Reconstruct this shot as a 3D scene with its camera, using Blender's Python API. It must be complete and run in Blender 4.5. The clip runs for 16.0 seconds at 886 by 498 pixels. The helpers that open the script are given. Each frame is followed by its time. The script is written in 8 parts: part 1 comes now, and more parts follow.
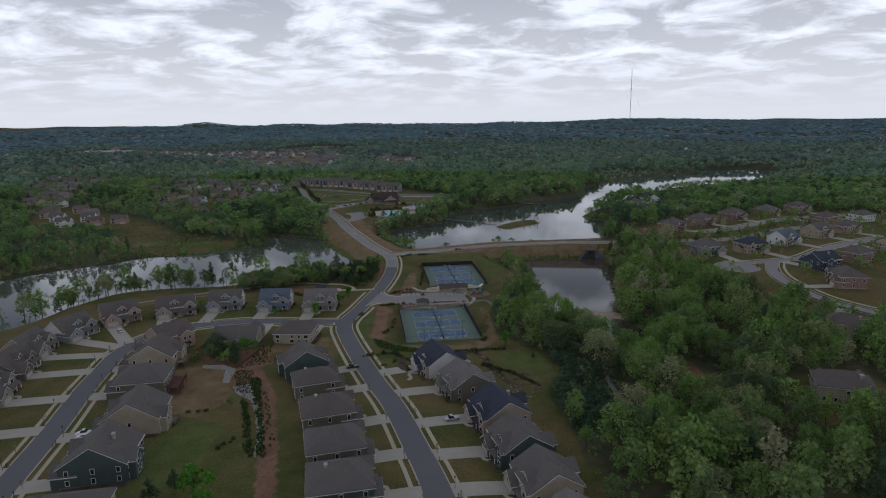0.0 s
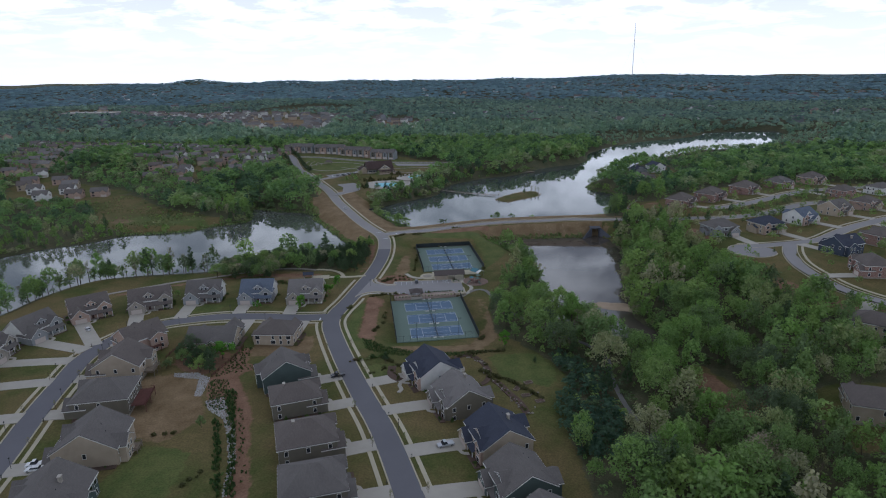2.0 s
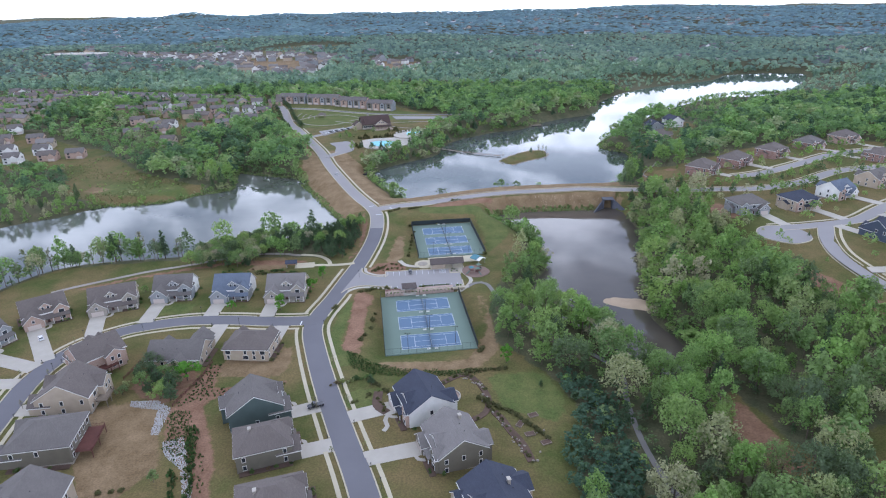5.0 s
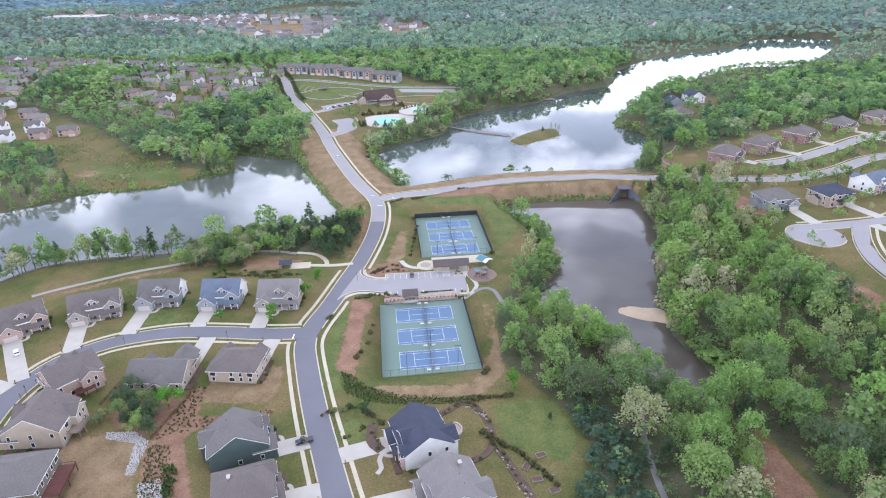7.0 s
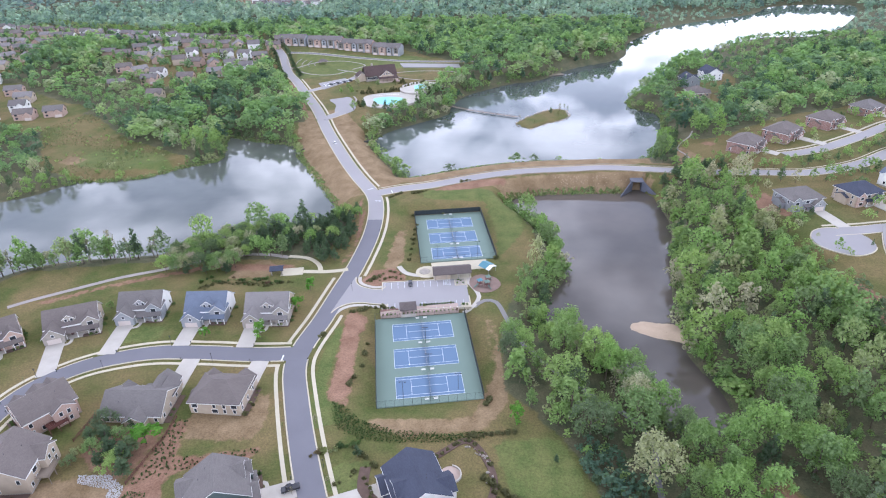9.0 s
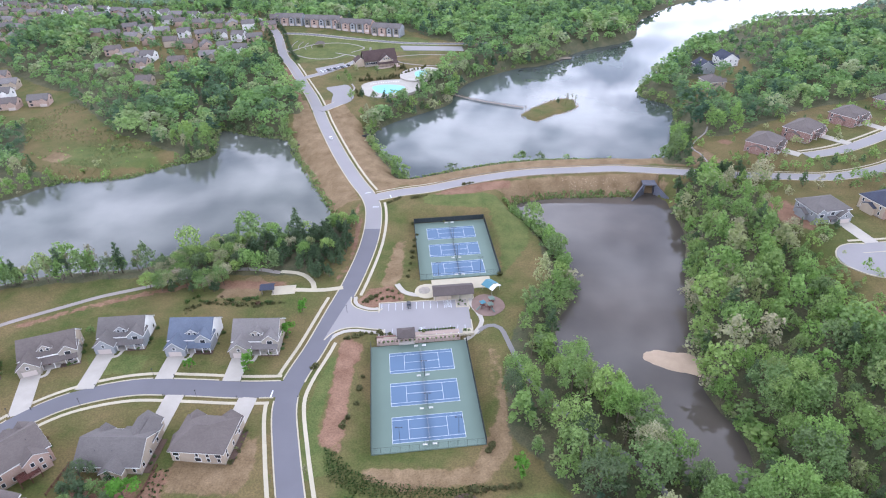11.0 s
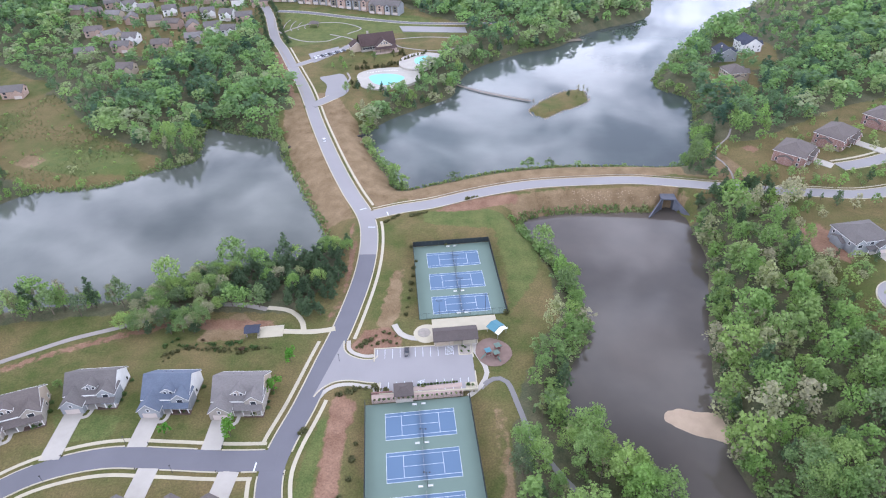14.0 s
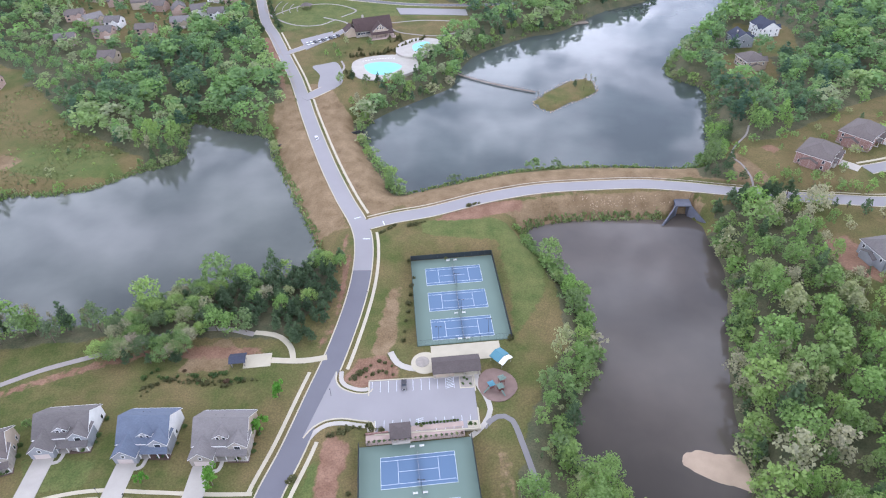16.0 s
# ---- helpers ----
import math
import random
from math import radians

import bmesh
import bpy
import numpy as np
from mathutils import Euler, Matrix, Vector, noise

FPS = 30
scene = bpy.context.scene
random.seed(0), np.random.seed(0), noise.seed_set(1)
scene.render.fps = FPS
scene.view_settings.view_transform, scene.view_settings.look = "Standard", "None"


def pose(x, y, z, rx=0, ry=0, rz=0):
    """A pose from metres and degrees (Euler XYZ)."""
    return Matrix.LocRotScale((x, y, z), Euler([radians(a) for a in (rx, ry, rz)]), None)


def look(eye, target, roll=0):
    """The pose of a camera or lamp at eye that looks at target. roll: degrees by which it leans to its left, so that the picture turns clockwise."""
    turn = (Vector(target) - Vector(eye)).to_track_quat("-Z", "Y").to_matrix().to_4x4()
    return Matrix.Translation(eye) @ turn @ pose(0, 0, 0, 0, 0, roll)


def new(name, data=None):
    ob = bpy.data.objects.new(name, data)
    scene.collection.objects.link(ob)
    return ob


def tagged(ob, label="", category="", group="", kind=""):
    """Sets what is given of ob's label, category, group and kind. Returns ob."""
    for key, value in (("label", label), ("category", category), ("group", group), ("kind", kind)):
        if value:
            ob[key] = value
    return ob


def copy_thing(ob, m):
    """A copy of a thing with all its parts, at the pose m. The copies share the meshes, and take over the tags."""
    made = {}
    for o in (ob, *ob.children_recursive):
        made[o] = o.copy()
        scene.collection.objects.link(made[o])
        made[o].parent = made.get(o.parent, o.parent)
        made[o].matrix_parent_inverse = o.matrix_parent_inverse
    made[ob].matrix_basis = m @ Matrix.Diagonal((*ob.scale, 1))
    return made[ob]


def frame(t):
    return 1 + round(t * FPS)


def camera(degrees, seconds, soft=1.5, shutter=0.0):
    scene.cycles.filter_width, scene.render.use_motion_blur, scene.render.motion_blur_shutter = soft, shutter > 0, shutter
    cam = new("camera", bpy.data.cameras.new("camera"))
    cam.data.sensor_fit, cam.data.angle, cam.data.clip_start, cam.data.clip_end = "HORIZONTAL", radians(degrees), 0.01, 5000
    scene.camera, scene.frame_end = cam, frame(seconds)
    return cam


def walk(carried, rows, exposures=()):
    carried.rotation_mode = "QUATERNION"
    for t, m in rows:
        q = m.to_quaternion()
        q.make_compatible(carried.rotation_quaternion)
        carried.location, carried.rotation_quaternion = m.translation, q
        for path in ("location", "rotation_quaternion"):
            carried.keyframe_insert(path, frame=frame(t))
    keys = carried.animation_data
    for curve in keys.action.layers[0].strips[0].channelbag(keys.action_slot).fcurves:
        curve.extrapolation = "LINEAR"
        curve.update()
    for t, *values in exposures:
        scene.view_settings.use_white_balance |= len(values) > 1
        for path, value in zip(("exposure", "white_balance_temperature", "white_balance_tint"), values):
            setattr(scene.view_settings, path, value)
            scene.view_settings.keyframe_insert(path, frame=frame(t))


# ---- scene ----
cam = camera(71.86, 16.0, 1.1)
METRES, EYE, TILT, LEAN, TURN = 222.96, 105.29, -12.226, 0.801, 0.0
ROWS = [
    (0.0, 0.0, 0.0, 0.0, 0.0, 0.0, -0.0),
    (0.5, 0.0017, 0.0286, 0.0168, -0.05, -1.0, 0.01),
    (1.0, 0.0037, 0.0572, 0.0336, -0.08, -1.99, 0.06),
    (1.5, 0.0064, 0.0862, 0.0502, -0.12, -2.98, 0.1),
    (2.0, 0.0094, 0.115, 0.0674, -0.12, -3.97, 0.13),
    (2.5, 0.0122, 0.1436, 0.0843, -0.14, -4.97, 0.19),
    (3.0, 0.0157, 0.172, 0.1015, -0.08, -5.98, 0.21),
    (3.5, 0.0189, 0.2001, 0.1182, -0.07, -6.98, 0.25),
    (4.0, 0.0225, 0.2278, 0.135, -0.01, -7.98, 0.31),
    (6.5, 0.0382, 0.3632, 0.2181, 1.12, -12.62, 0.15),
    (7.0, 0.0408, 0.3896, 0.2348, 1.3, -13.49, 0.15),
    (7.5, 0.043, 0.4158, 0.2515, 1.45, -14.39, 0.13),
    (8.0, 0.045, 0.442, 0.268, 1.61, -15.25, 0.12),
    (8.5, 0.0464, 0.4678, 0.2844, 1.71, -16.13, 0.12),
    (11.0, 0.0486, 0.5951, 0.3672, 2.09, -19.83, 0.1),
    (11.5, 0.048, 0.6206, 0.3833, 2.16, -20.4, 0.09),
    (12.0, 0.048, 0.6462, 0.3991, 2.21, -21.0, 0.11),
    (12.5, 0.047, 0.6708, 0.4146, 2.2, -21.57, 0.1),
    (13.0, 0.0461, 0.6964, 0.4304, 2.23, -22.23, 0.11),
    (13.5, 0.0447, 0.7222, 0.4453, 2.23, -22.89, 0.11),
    (14.0, 0.0439, 0.7485, 0.4588, 2.27, -23.53, 0.12),
    (14.5, 0.0428, 0.7757, 0.4706, 2.27, -24.19, 0.14),
    (15.0, 0.0424, 0.8035, 0.4813, 2.27, -24.86, 0.21),
    (15.5, 0.0421, 0.832, 0.4911, 2.26, -25.5, 0.27),
    (16.0, 0.0415, 0.8608, 0.4999, 2.25, -26.1, 0.31),
]
EXPOSURES = [(0.0, -1.58, 5750, 12), (1.5, -1.22, 5550, 12), (3.5, -0.44, 5300, 13), (5.0, 0.3, 5330, 16), (7.0, 0.86, 5480, 19), (9.0, 0.86, 5480, 20), (16.0, 0.83, 5480, 20)]
walk(cam, [(t, pose(0, 0, EYE, TILT, LEAN, TURN) @ pose(METRES * x, METRES * y, METRES * z, 90 + pitch, roll, yaw)) for t, x, y, z, yaw, pitch, roll in ROWS], EXPOSURES)

# ---- sky, sun ----
world = bpy.data.worlds.new("world")
scene.world = world
world.use_nodes = True
SUN_UP, SUN_TURN = radians(68), radians(-1.5)
SUN_AT = (math.sin(SUN_TURN) * math.cos(SUN_UP), math.cos(SUN_TURN) * math.cos(SUN_UP), math.sin(SUN_UP))
wn, wl = world.node_tree.nodes, world.node_tree.links
wn.clear()
w_out = wn.new("ShaderNodeOutputWorld")
w_bg = wn.new("ShaderNodeBackground")
w_sky = wn.new("ShaderNodeTexSky")
w_sky.sky_type, w_sky.sun_disc = "NISHITA", False
w_sky.sun_elevation, w_sky.sun_rotation = SUN_UP, SUN_TURN
w_sky.air_density, w_sky.dust_density = 1.0, 2.5
w_co = wn.new("ShaderNodeTexCoord")
w_sep = wn.new("ShaderNodeSeparateXYZ")
wl.new(w_co.outputs["Generated"], w_sep.inputs[0])


def wmath(op, a, b=None, c=None):
    n = wn.new("ShaderNodeMath")
    n.operation = op
    for i, v in enumerate((a, b, c)):
        if v is None:
            continue
        if isinstance(v, (int, float)):
            n.inputs[i].default_value = v
        else:
            wl.new(v, n.inputs[i])
    return n.outputs[0]


# a cloud sheet overhead: the direction is laid on a flat layer, so clouds stretch towards the horizon
up = wmath("MAXIMUM", w_sep.outputs[2], 0.0)
deep = wmath("ADD", up, 0.16)
w_xyz = wn.new("ShaderNodeCombineXYZ")
wl.new(wmath("DIVIDE", w_sep.outputs[0], deep), w_xyz.inputs[0])
wl.new(wmath("DIVIDE", w_sep.outputs[1], deep), w_xyz.inputs[1])
w_noise = wn.new("ShaderNodeTexNoise")
w_noise.inputs["Scale"].default_value = 2.5
w_noise.inputs["Detail"].default_value = 6.5
w_noise.inputs["Roughness"].default_value = 0.6
w_noise.inputs["Distortion"].default_value = 0.35
w_map = wn.new("ShaderNodeMapping")
w_map.inputs["Location"].default_value = (5.1, 2.3, 0.0)
wl.new(w_xyz.outputs[0], w_map.inputs[0])
wl.new(w_map.outputs[0], w_noise.inputs["Vector"])
w_ramp = wn.new("ShaderNodeValToRGB")
w_ramp.color_ramp.elements[0].position, w_ramp.color_ramp.elements[0].color = 0.44, (0, 0, 0, 1)
w_ramp.color_ramp.elements[1].position, w_ramp.color_ramp.elements[1].color = 0.61, (1, 1, 1, 1)
wl.new(w_noise.outputs["Fac"], w_ramp.inputs[0])
# clouds thin out into an even pale veil near the horizon, with clear sky in the gaps higher up
veil = wmath("MULTIPLY", w_ramp.outputs[0], wmath("MINIMUM", wmath("MULTIPLY", up, 11.0), 1.0))
w_skys = wn.new("ShaderNodeMixRGB")
w_skys.blend_type = "MULTIPLY"
w_skys.inputs[0].default_value = 1.0
wl.new(w_sky.outputs[0], w_skys.inputs[1])
w_skys.inputs[2].default_value = (0.07, 0.062, 0.058, 1)
w_thin = wn.new("ShaderNodeMixRGB")
w_thin.blend_type = "ADD"
w_thin.inputs[0].default_value = 1.0
wl.new(w_skys.outputs[0], w_thin.inputs[1])
w_thin.inputs[2].default_value = (0.52, 0.56, 0.60, 1)
w_hz = wn.new("ShaderNodeMixRGB")
low_sky = wmath("SUBTRACT", 1.0, wmath("MINIMUM", wmath("MULTIPLY", up, 3.7), 1.0))
wl.new(wmath("POWER", low_sky, 0.8), w_hz.inputs[0])
wl.new(w_thin.outputs[0], w_hz.inputs[1])
w_hz.inputs[2].default_value = (2.3, 2.25, 2.17, 1)
# the cloud cover is greyest overhead and brightest towards the horizon
w_lit = wn.new("ShaderNodeMixRGB")
wl.new(wmath("MINIMUM", wmath("MAXIMUM", wmath("MULTIPLY", wmath("SUBTRACT", up, 0.08), 3.5), 0.0), 1.0), w_lit.inputs[0])
w_lit.inputs[1].default_value = (3.0, 2.98, 2.95, 1)
w_lit.inputs[2].default_value = (2.6, 2.58, 2.56, 1)
w_mix = wn.new("ShaderNodeMixRGB")
wl.new(veil, w_mix.inputs[0])
wl.new(w_hz.outputs[0], w_mix.inputs[1])
wl.new(w_lit.outputs[0], w_mix.inputs[2])
wl.new(w_mix.outputs[0], w_bg.inputs["Color"])
# thicker, darker cover overhead
wl.new(wmath("SUBTRACT", 1.0, wmath("MULTIPLY", wmath("MINIMUM", wmath("MAXIMUM", wmath("MULTIPLY", wmath("SUBTRACT", up, 0.64), 5.5), 0.0), 1.0), 0.78)), w_bg.inputs["Strength"])
wl.new(w_bg.outputs[0], w_out.inputs[0])

sun = new("sun", bpy.data.lights.new("sun", "SUN"))
sun.data.energy, sun.data.angle, sun.data.color = 0.55, radians(30), (1.0, 0.965, 0.9)
sun.matrix_world = look((0, 0, 0), tuple(-a for a in SUN_AT))

# ---- materials ----
def lin(h):
    """A colour written as hex, in linear light."""
    v = [int(h[i:i + 2], 16) / 255 for i in (0, 2, 4)]
    return tuple(c / 12.92 if c < 0.04045 else ((c + 0.055) / 1.055) ** 2.4 for c in v) + (1.0,)


class Nodes:
    """A small hand for node materials."""

    def __init__(self, name):
        self.m = bpy.data.materials.new(name)
        self.m.use_nodes = True
        self.n, self.l = self.m.node_tree.nodes, self.m.node_tree.links
        self.n.clear()
        self.out = self.n.new("ShaderNodeOutputMaterial")
        self.geo = self.n.new("ShaderNodeNewGeometry")

    def put(self, socket, v):
        if isinstance(v, bpy.types.NodeSocket):
            self.l.new(v, socket)
        elif v is not None:
            socket.default_value = v

    def noise(self, scale, detail=4.0, rough=0.55, stretch=None, vec=None):
        t = self.n.new("ShaderNodeTexNoise")
        src = vec or self.geo.outputs["Position"]
        if stretch:
            mp = self.n.new("ShaderNodeMapping")
            mp.inputs["Scale"].default_value = stretch
            self.l.new(src, mp.inputs[0])
            src = mp.outputs[0]
        self.l.new(src, t.inputs["Vector"])
        t.inputs["Scale"].default_value, t.inputs["Detail"].default_value, t.inputs["Roughness"].default_value = scale, detail, rough
        return t.outputs["Fac"]

    def ramp(self, fac, stops):
        r = self.n.new("ShaderNodeValToRGB")
        e = r.color_ramp.elements
        while len(e) < len(stops):
            e.new(0.5)
        for i, (pos, c) in enumerate(stops):
            e[i].position, e[i].color = pos, c
        self.put(r.inputs[0], fac)
        return r.outputs[0]

    def mix(self, fac, a, b, kind="MIX"):
        x = self.n.new("ShaderNodeMixRGB")
        x.blend_type = kind
        self.put(x.inputs[0], fac), self.put(x.inputs[1], a), self.put(x.inputs[2], b)
        return x.outputs[0]

    def math(self, op, a, b=0.0):
        x = self.n.new("ShaderNodeMath")
        x.operation = op
        self.put(x.inputs[0], a), self.put(x.inputs[1], b)
        return x.outputs[0]

    def attr(self, name):
        a = self.n.new("ShaderNodeAttribute")
        a.attribute_name = name
        return a.outputs["Fac"]

    def rand(self):
        return self.n.new("ShaderNodeObjectInfo").outputs["Random"]

    def bump(self, height, strength=0.3, dist=0.1):
        b = self.n.new("ShaderNodeBump")
        b.inputs["Strength"].default_value, b.inputs["Distance"].default_value = strength, dist
        self.put(b.inputs["Height"], height)
        return b.outputs[0]

    def bsdf(self, color, rough=0.8, metal=0.0, normal=None, spec=0.4, ior=None):
        b = self.n.new("ShaderNodeBsdfPrincipled")
        self.put(b.inputs["Base Color"], color), self.put(b.inputs["Roughness"], rough), self.put(b.inputs["Metallic"], metal)
        b.inputs["Specular IOR Level"].default_value = spec
        if ior:
            b.inputs["IOR"].default_value = ior
        if normal:
            self.l.new(normal, b.inputs["Normal"])
        self.l.new(b.outputs[0], self.out.inputs[0])
        return self.m


def shade(c, k):
    return (c[0] * k, c[1] * k, c[2] * k, 1.0)


def plain(name, c, rough=0.8, vary=0.25, scale=1.5, metal=0.0, bump=0.0, fine=12.0, spec=0.4, per_object=0.0):
    """Colour with broad staining and fine grain, at real size."""
    n = Nodes(name)
    big, small = n.noise(scale * 0.15, 5), n.noise(fine, 3)
    col = n.mix(n.ramp(big, [(0.3, (0, 0, 0, 1)), (0.7, (1, 1, 1, 1))]), shade(c, 1 - vary), shade(c, 1 + vary))
    col = n.mix(0.5, col, n.mix(small, shade(c, 1 - vary), shade(c, 1 + vary)))
    if per_object:
        col = n.mix(1.0, col, n.ramp(n.rand(), [(0.0, (1 - per_object,) * 3 + (1,)), (1.0, (1 + per_object,) * 3 + (1,))]), "MULTIPLY")
    return n.bsdf(col, rough, metal, n.bump(small, bump, 0.05) if bump else None, spec)


def shingles(name, c):
    """Asphalt roof shingles: short courses, streaks and grain."""
    n = Nodes(name)
    br = n.n.new("ShaderNodeTexBrick")
    br.inputs["Scale"].default_value, br.inputs["Row Height"].default_value, br.inputs["Brick Width"].default_value = 1.0, 0.28, 0.6
    br.inputs["Mortar Size"].default_value, br.inputs["Bias"].default_value = 0.012, 0.0
    br.inputs["Color1"].default_value, br.inputs["Color2"].default_value, br.inputs["Mortar"].default_value = shade(c, 0.9), shade(c, 1.1), shade(c, 0.72)
    co = n.n.new("ShaderNodeTexCoord")
    n.l.new(co.outputs["Object"], br.inputs["Vector"])
    stain = n.ramp(n.noise(0.22, 5), [(0.3, shade((1, 1, 1), 0.86)), (0.75, shade((1, 1, 1), 1.12))])
    col = n.mix(1.0, br.outputs["Color"], stain, "MULTIPLY")
    col = n.mix(0.35, col, n.mix(n.noise(5.0, 3), shade(c, 0.75), shade(c, 1.25)))
    return n.bsdf(col, 0.93, 0, n.bump(n.noise(8.0), 0.25, 0.05), 0.2)


def siding(name, c, rows=5.5):
    """Painted lap siding: thin level shadow gaps between boards."""
    n = Nodes(name)
    sep = n.n.new("ShaderNodeSeparateXYZ")
    n.l.new(n.geo.outputs["Position"], sep.inputs[0])
    saw = n.math("FRACT", n.math("MULTIPLY", sep.outputs[2], rows))
    col = n.mix(n.ramp(n.noise(0.3, 4), [(0.3, (0, 0, 0, 1)), (0.7, (1, 1, 1, 1))]), shade(c, 0.88), shade(c, 1.08))
    return n.bsdf(col, 0.7, 0, n.bump(saw, 0.5, 0.03), 0.3)


def brickwork(name, a, b, mortar):
    n = Nodes(name)
    br = n.n.new("ShaderNodeTexBrick")
    br.inputs["Scale"].default_value, br.inputs["Row Height"].default_value, br.inputs["Brick Width"].default_value = 1.0, 0.22, 0.5
    br.inputs["Mortar Size"].default_value = 0.015
    br.inputs["Color1"].default_value, br.inputs["Color2"].default_value, br.inputs["Mortar"].default_value = a, b, mortar
    sep, comb = n.n.new("ShaderNodeSeparateXYZ"), n.n.new("ShaderNodeCombineXYZ")
    n.l.new(n.geo.outputs["Position"], sep.inputs[0])
    n.put(comb.inputs[0], n.math("ADD", sep.outputs[0], sep.outputs[1]))
    n.put(comb.inputs[1], sep.outputs[2])
    n.l.new(comb.outputs[0], br.inputs["Vector"])
    col = n.mix(0.4, br.outputs["Color"], n.mix(n.noise(0.4, 5), a, b))
    return n.bsdf(col, 0.9, 0, n.bump(br.outputs["Fac"], -0.3, 0.02), 0.2)


def leaves(name, stops, per="object"):
    """Foliage: hue from tree to tree, light and dark from leaf to leaf, some light let through."""
    n = Nodes(name)
    base = n.ramp(n.rand() if per == "object" else n.attr("tint"), stops)
    leaf = n.ramp(n.geo.outputs["Random Per Island"], [(0.0, (0.8, 0.8, 0.84, 1)), (1.0, (1.22, 1.22, 1.2, 1))])
    col = n.mix(1.0, base, leaf, "MULTIPLY")
    d = n.n.new("ShaderNodeBsdfDiffuse")
    t = n.n.new("ShaderNodeBsdfTranslucent")
    n.put(d.inputs[0], col)
    n.put(t.inputs[0], n.mix(1.0, col, (1.15, 1.25, 0.75, 1), "MULTIPLY"))
    m = n.n.new("ShaderNodeMixShader")
    m.inputs[0].default_value = 0.42
    n.l.new(d.outputs[0], m.inputs[1]), n.l.new(t.outputs[0], m.inputs[2])
    n.l.new(m.outputs[0], n.out.inputs[0])
    return n.m


def water(name, c, rough, ripple, silt=0.25):
    n = Nodes(name)
    wob = n.noise(0.35, 5, 0.6)
    col = n.mix(n.ramp(n.noise(0.012 if silt < 0.4 else 0.03, 5), [(0.38, (0, 0, 0, 1)), (0.66, (1, 1, 1, 1))]), shade(c, 1 - silt), shade((c[0] * (1 + 0.16 * silt), c[1], c[2] * (1 - 0.1 * silt)), 1 + 1.2 * silt))
    return n.bsdf(col, rough, 0, n.bump(wob, ripple, 0.2), 0.5, 1.33)


GREENS = [(0.0, (0.115, 0.15, 0.09, 1)), (0.2, (0.175, 0.235, 0.11, 1)), (0.36, (0.215, 0.33, 0.10, 1)), (0.5, (0.18, 0.255, 0.11, 1)), (0.64, (0.265, 0.355, 0.12, 1)), (0.78, (0.19, 0.285, 0.10, 1)), (0.88, (0.30, 0.32, 0.17, 1)), (0.95, (0.35, 0.34, 0.23, 1)), (1.0, (0.38, 0.32, 0.26, 1))]
M_LEAF = leaves("spring_leaves", GREENS)
M_LEAFS = leaves("woodland_leaves", GREENS, "tint")
M_PINE = leaves("pine_needles", [(0.0, (0.078, 0.115, 0.066, 1)), (1.0, (0.11, 0.155, 0.085, 1))])
M_PINES = leaves("woodland_needles", [(0.0, (0.078, 0.115, 0.066, 1)), (1.0, (0.11, 0.155, 0.085, 1))], "tint")
# mid-distance greens, cooled slightly to put a light haze into the colour
M_MID = leaves("hazed_lakeside_leaves", [(0.0, (0.10, 0.155, 0.10, 1)), (0.25, (0.165, 0.245, 0.13, 1)), (0.45, (0.235, 0.36, 0.135, 1)), (0.6, (0.175, 0.265, 0.13, 1)), (0.8, (0.275, 0.375, 0.155, 1)), (1.0, (0.31, 0.33, 0.22, 1))], "tint")
M_MIDPINE = leaves("lakeside_needles", [(0.0, (0.075, 0.125, 0.09, 1)), (1.0, (0.11, 0.17, 0.11, 1))], "tint")
# aerial haze painted into the foliage: paler and bluer with distance
M_FAR = leaves("hazed_distant_leaves", [(0.0, (0.18, 0.26, 0.225, 1)), (0.5, (0.255, 0.35, 0.28, 1)), (1.0, (0.32, 0.39, 0.305, 1))], "tint")
M_FARPINE = leaves("hazed_distant_needles", [(0.0, (0.14, 0.205, 0.195, 1)), (1.0, (0.18, 0.255, 0.23, 1))], "tint")
M_HORIZON = leaves("hazed_horizon_leaves", [(0.0, (0.185, 0.28, 0.345, 1)), (1.0, (0.265, 0.37, 0.415, 1))], "tint")
M_FRESH = leaves("fresh_leaves", [(0.0, (0.09, 0.24, 0.035, 1)), (1.0, (0.14, 0.27, 0.05, 1))])
M_SHRUB = leaves("shrub_leaves", [(0.0, (0.05, 0.08, 0.035, 1)), (0.7, (0.105, 0.155, 0.055, 1)), (0.84, (0.13, 0.085, 0.06, 1)), (0.9, (0.18, 0.20, 0.08, 1)), (1.0, (0.23, 0.25, 0.12, 1))])
M_BARE = leaves("thin_spring_leaves", [(0.0, (0.13, 0.15, 0.06, 1)), (0.5, (0.20, 0.22, 0.10, 1)), (1.0, (0.24, 0.21, 0.16, 1))])
M_BARK = plain("bark", (0.13, 0.10, 0.075), 0.95, 0.35, 3, bump=0.4)
M_ASPH = plain("asphalt", (0.152, 0.149, 0.164), 0.92, 0.12, 0.4, fine=6, bump=0.15, spec=0.25)
M_ASPH2 = plain("worn_pale_asphalt", (0.275, 0.262, 0.262), 0.92, 0.10, 0.4, fine=6, bump=0.15, spec=0.25)
M_CONC = plain("concrete", (0.41, 0.38, 0.33), 0.9, 0.14, 1.5, bump=0.1)
M_KERB = plain("kerb_concrete", (0.45, 0.405, 0.30), 0.9, 0.14, 1.5)
M_PAVER = plain("brick_pavers", (0.40, 0.31, 0.26), 0.9, 0.2, 2)
M_WHITE = plain("white_paint", (0.72, 0.72, 0.70), 0.6, 0.06, 1.5)
M_TRIM = plain("white_trim", (0.68, 0.67, 0.64), 0.55, 0.06, 1.5)
M_PATH = plain("grey_path_asphalt", (0.195, 0.185, 0.18), 0.95, 0.18, 0.8, bump=0.15)
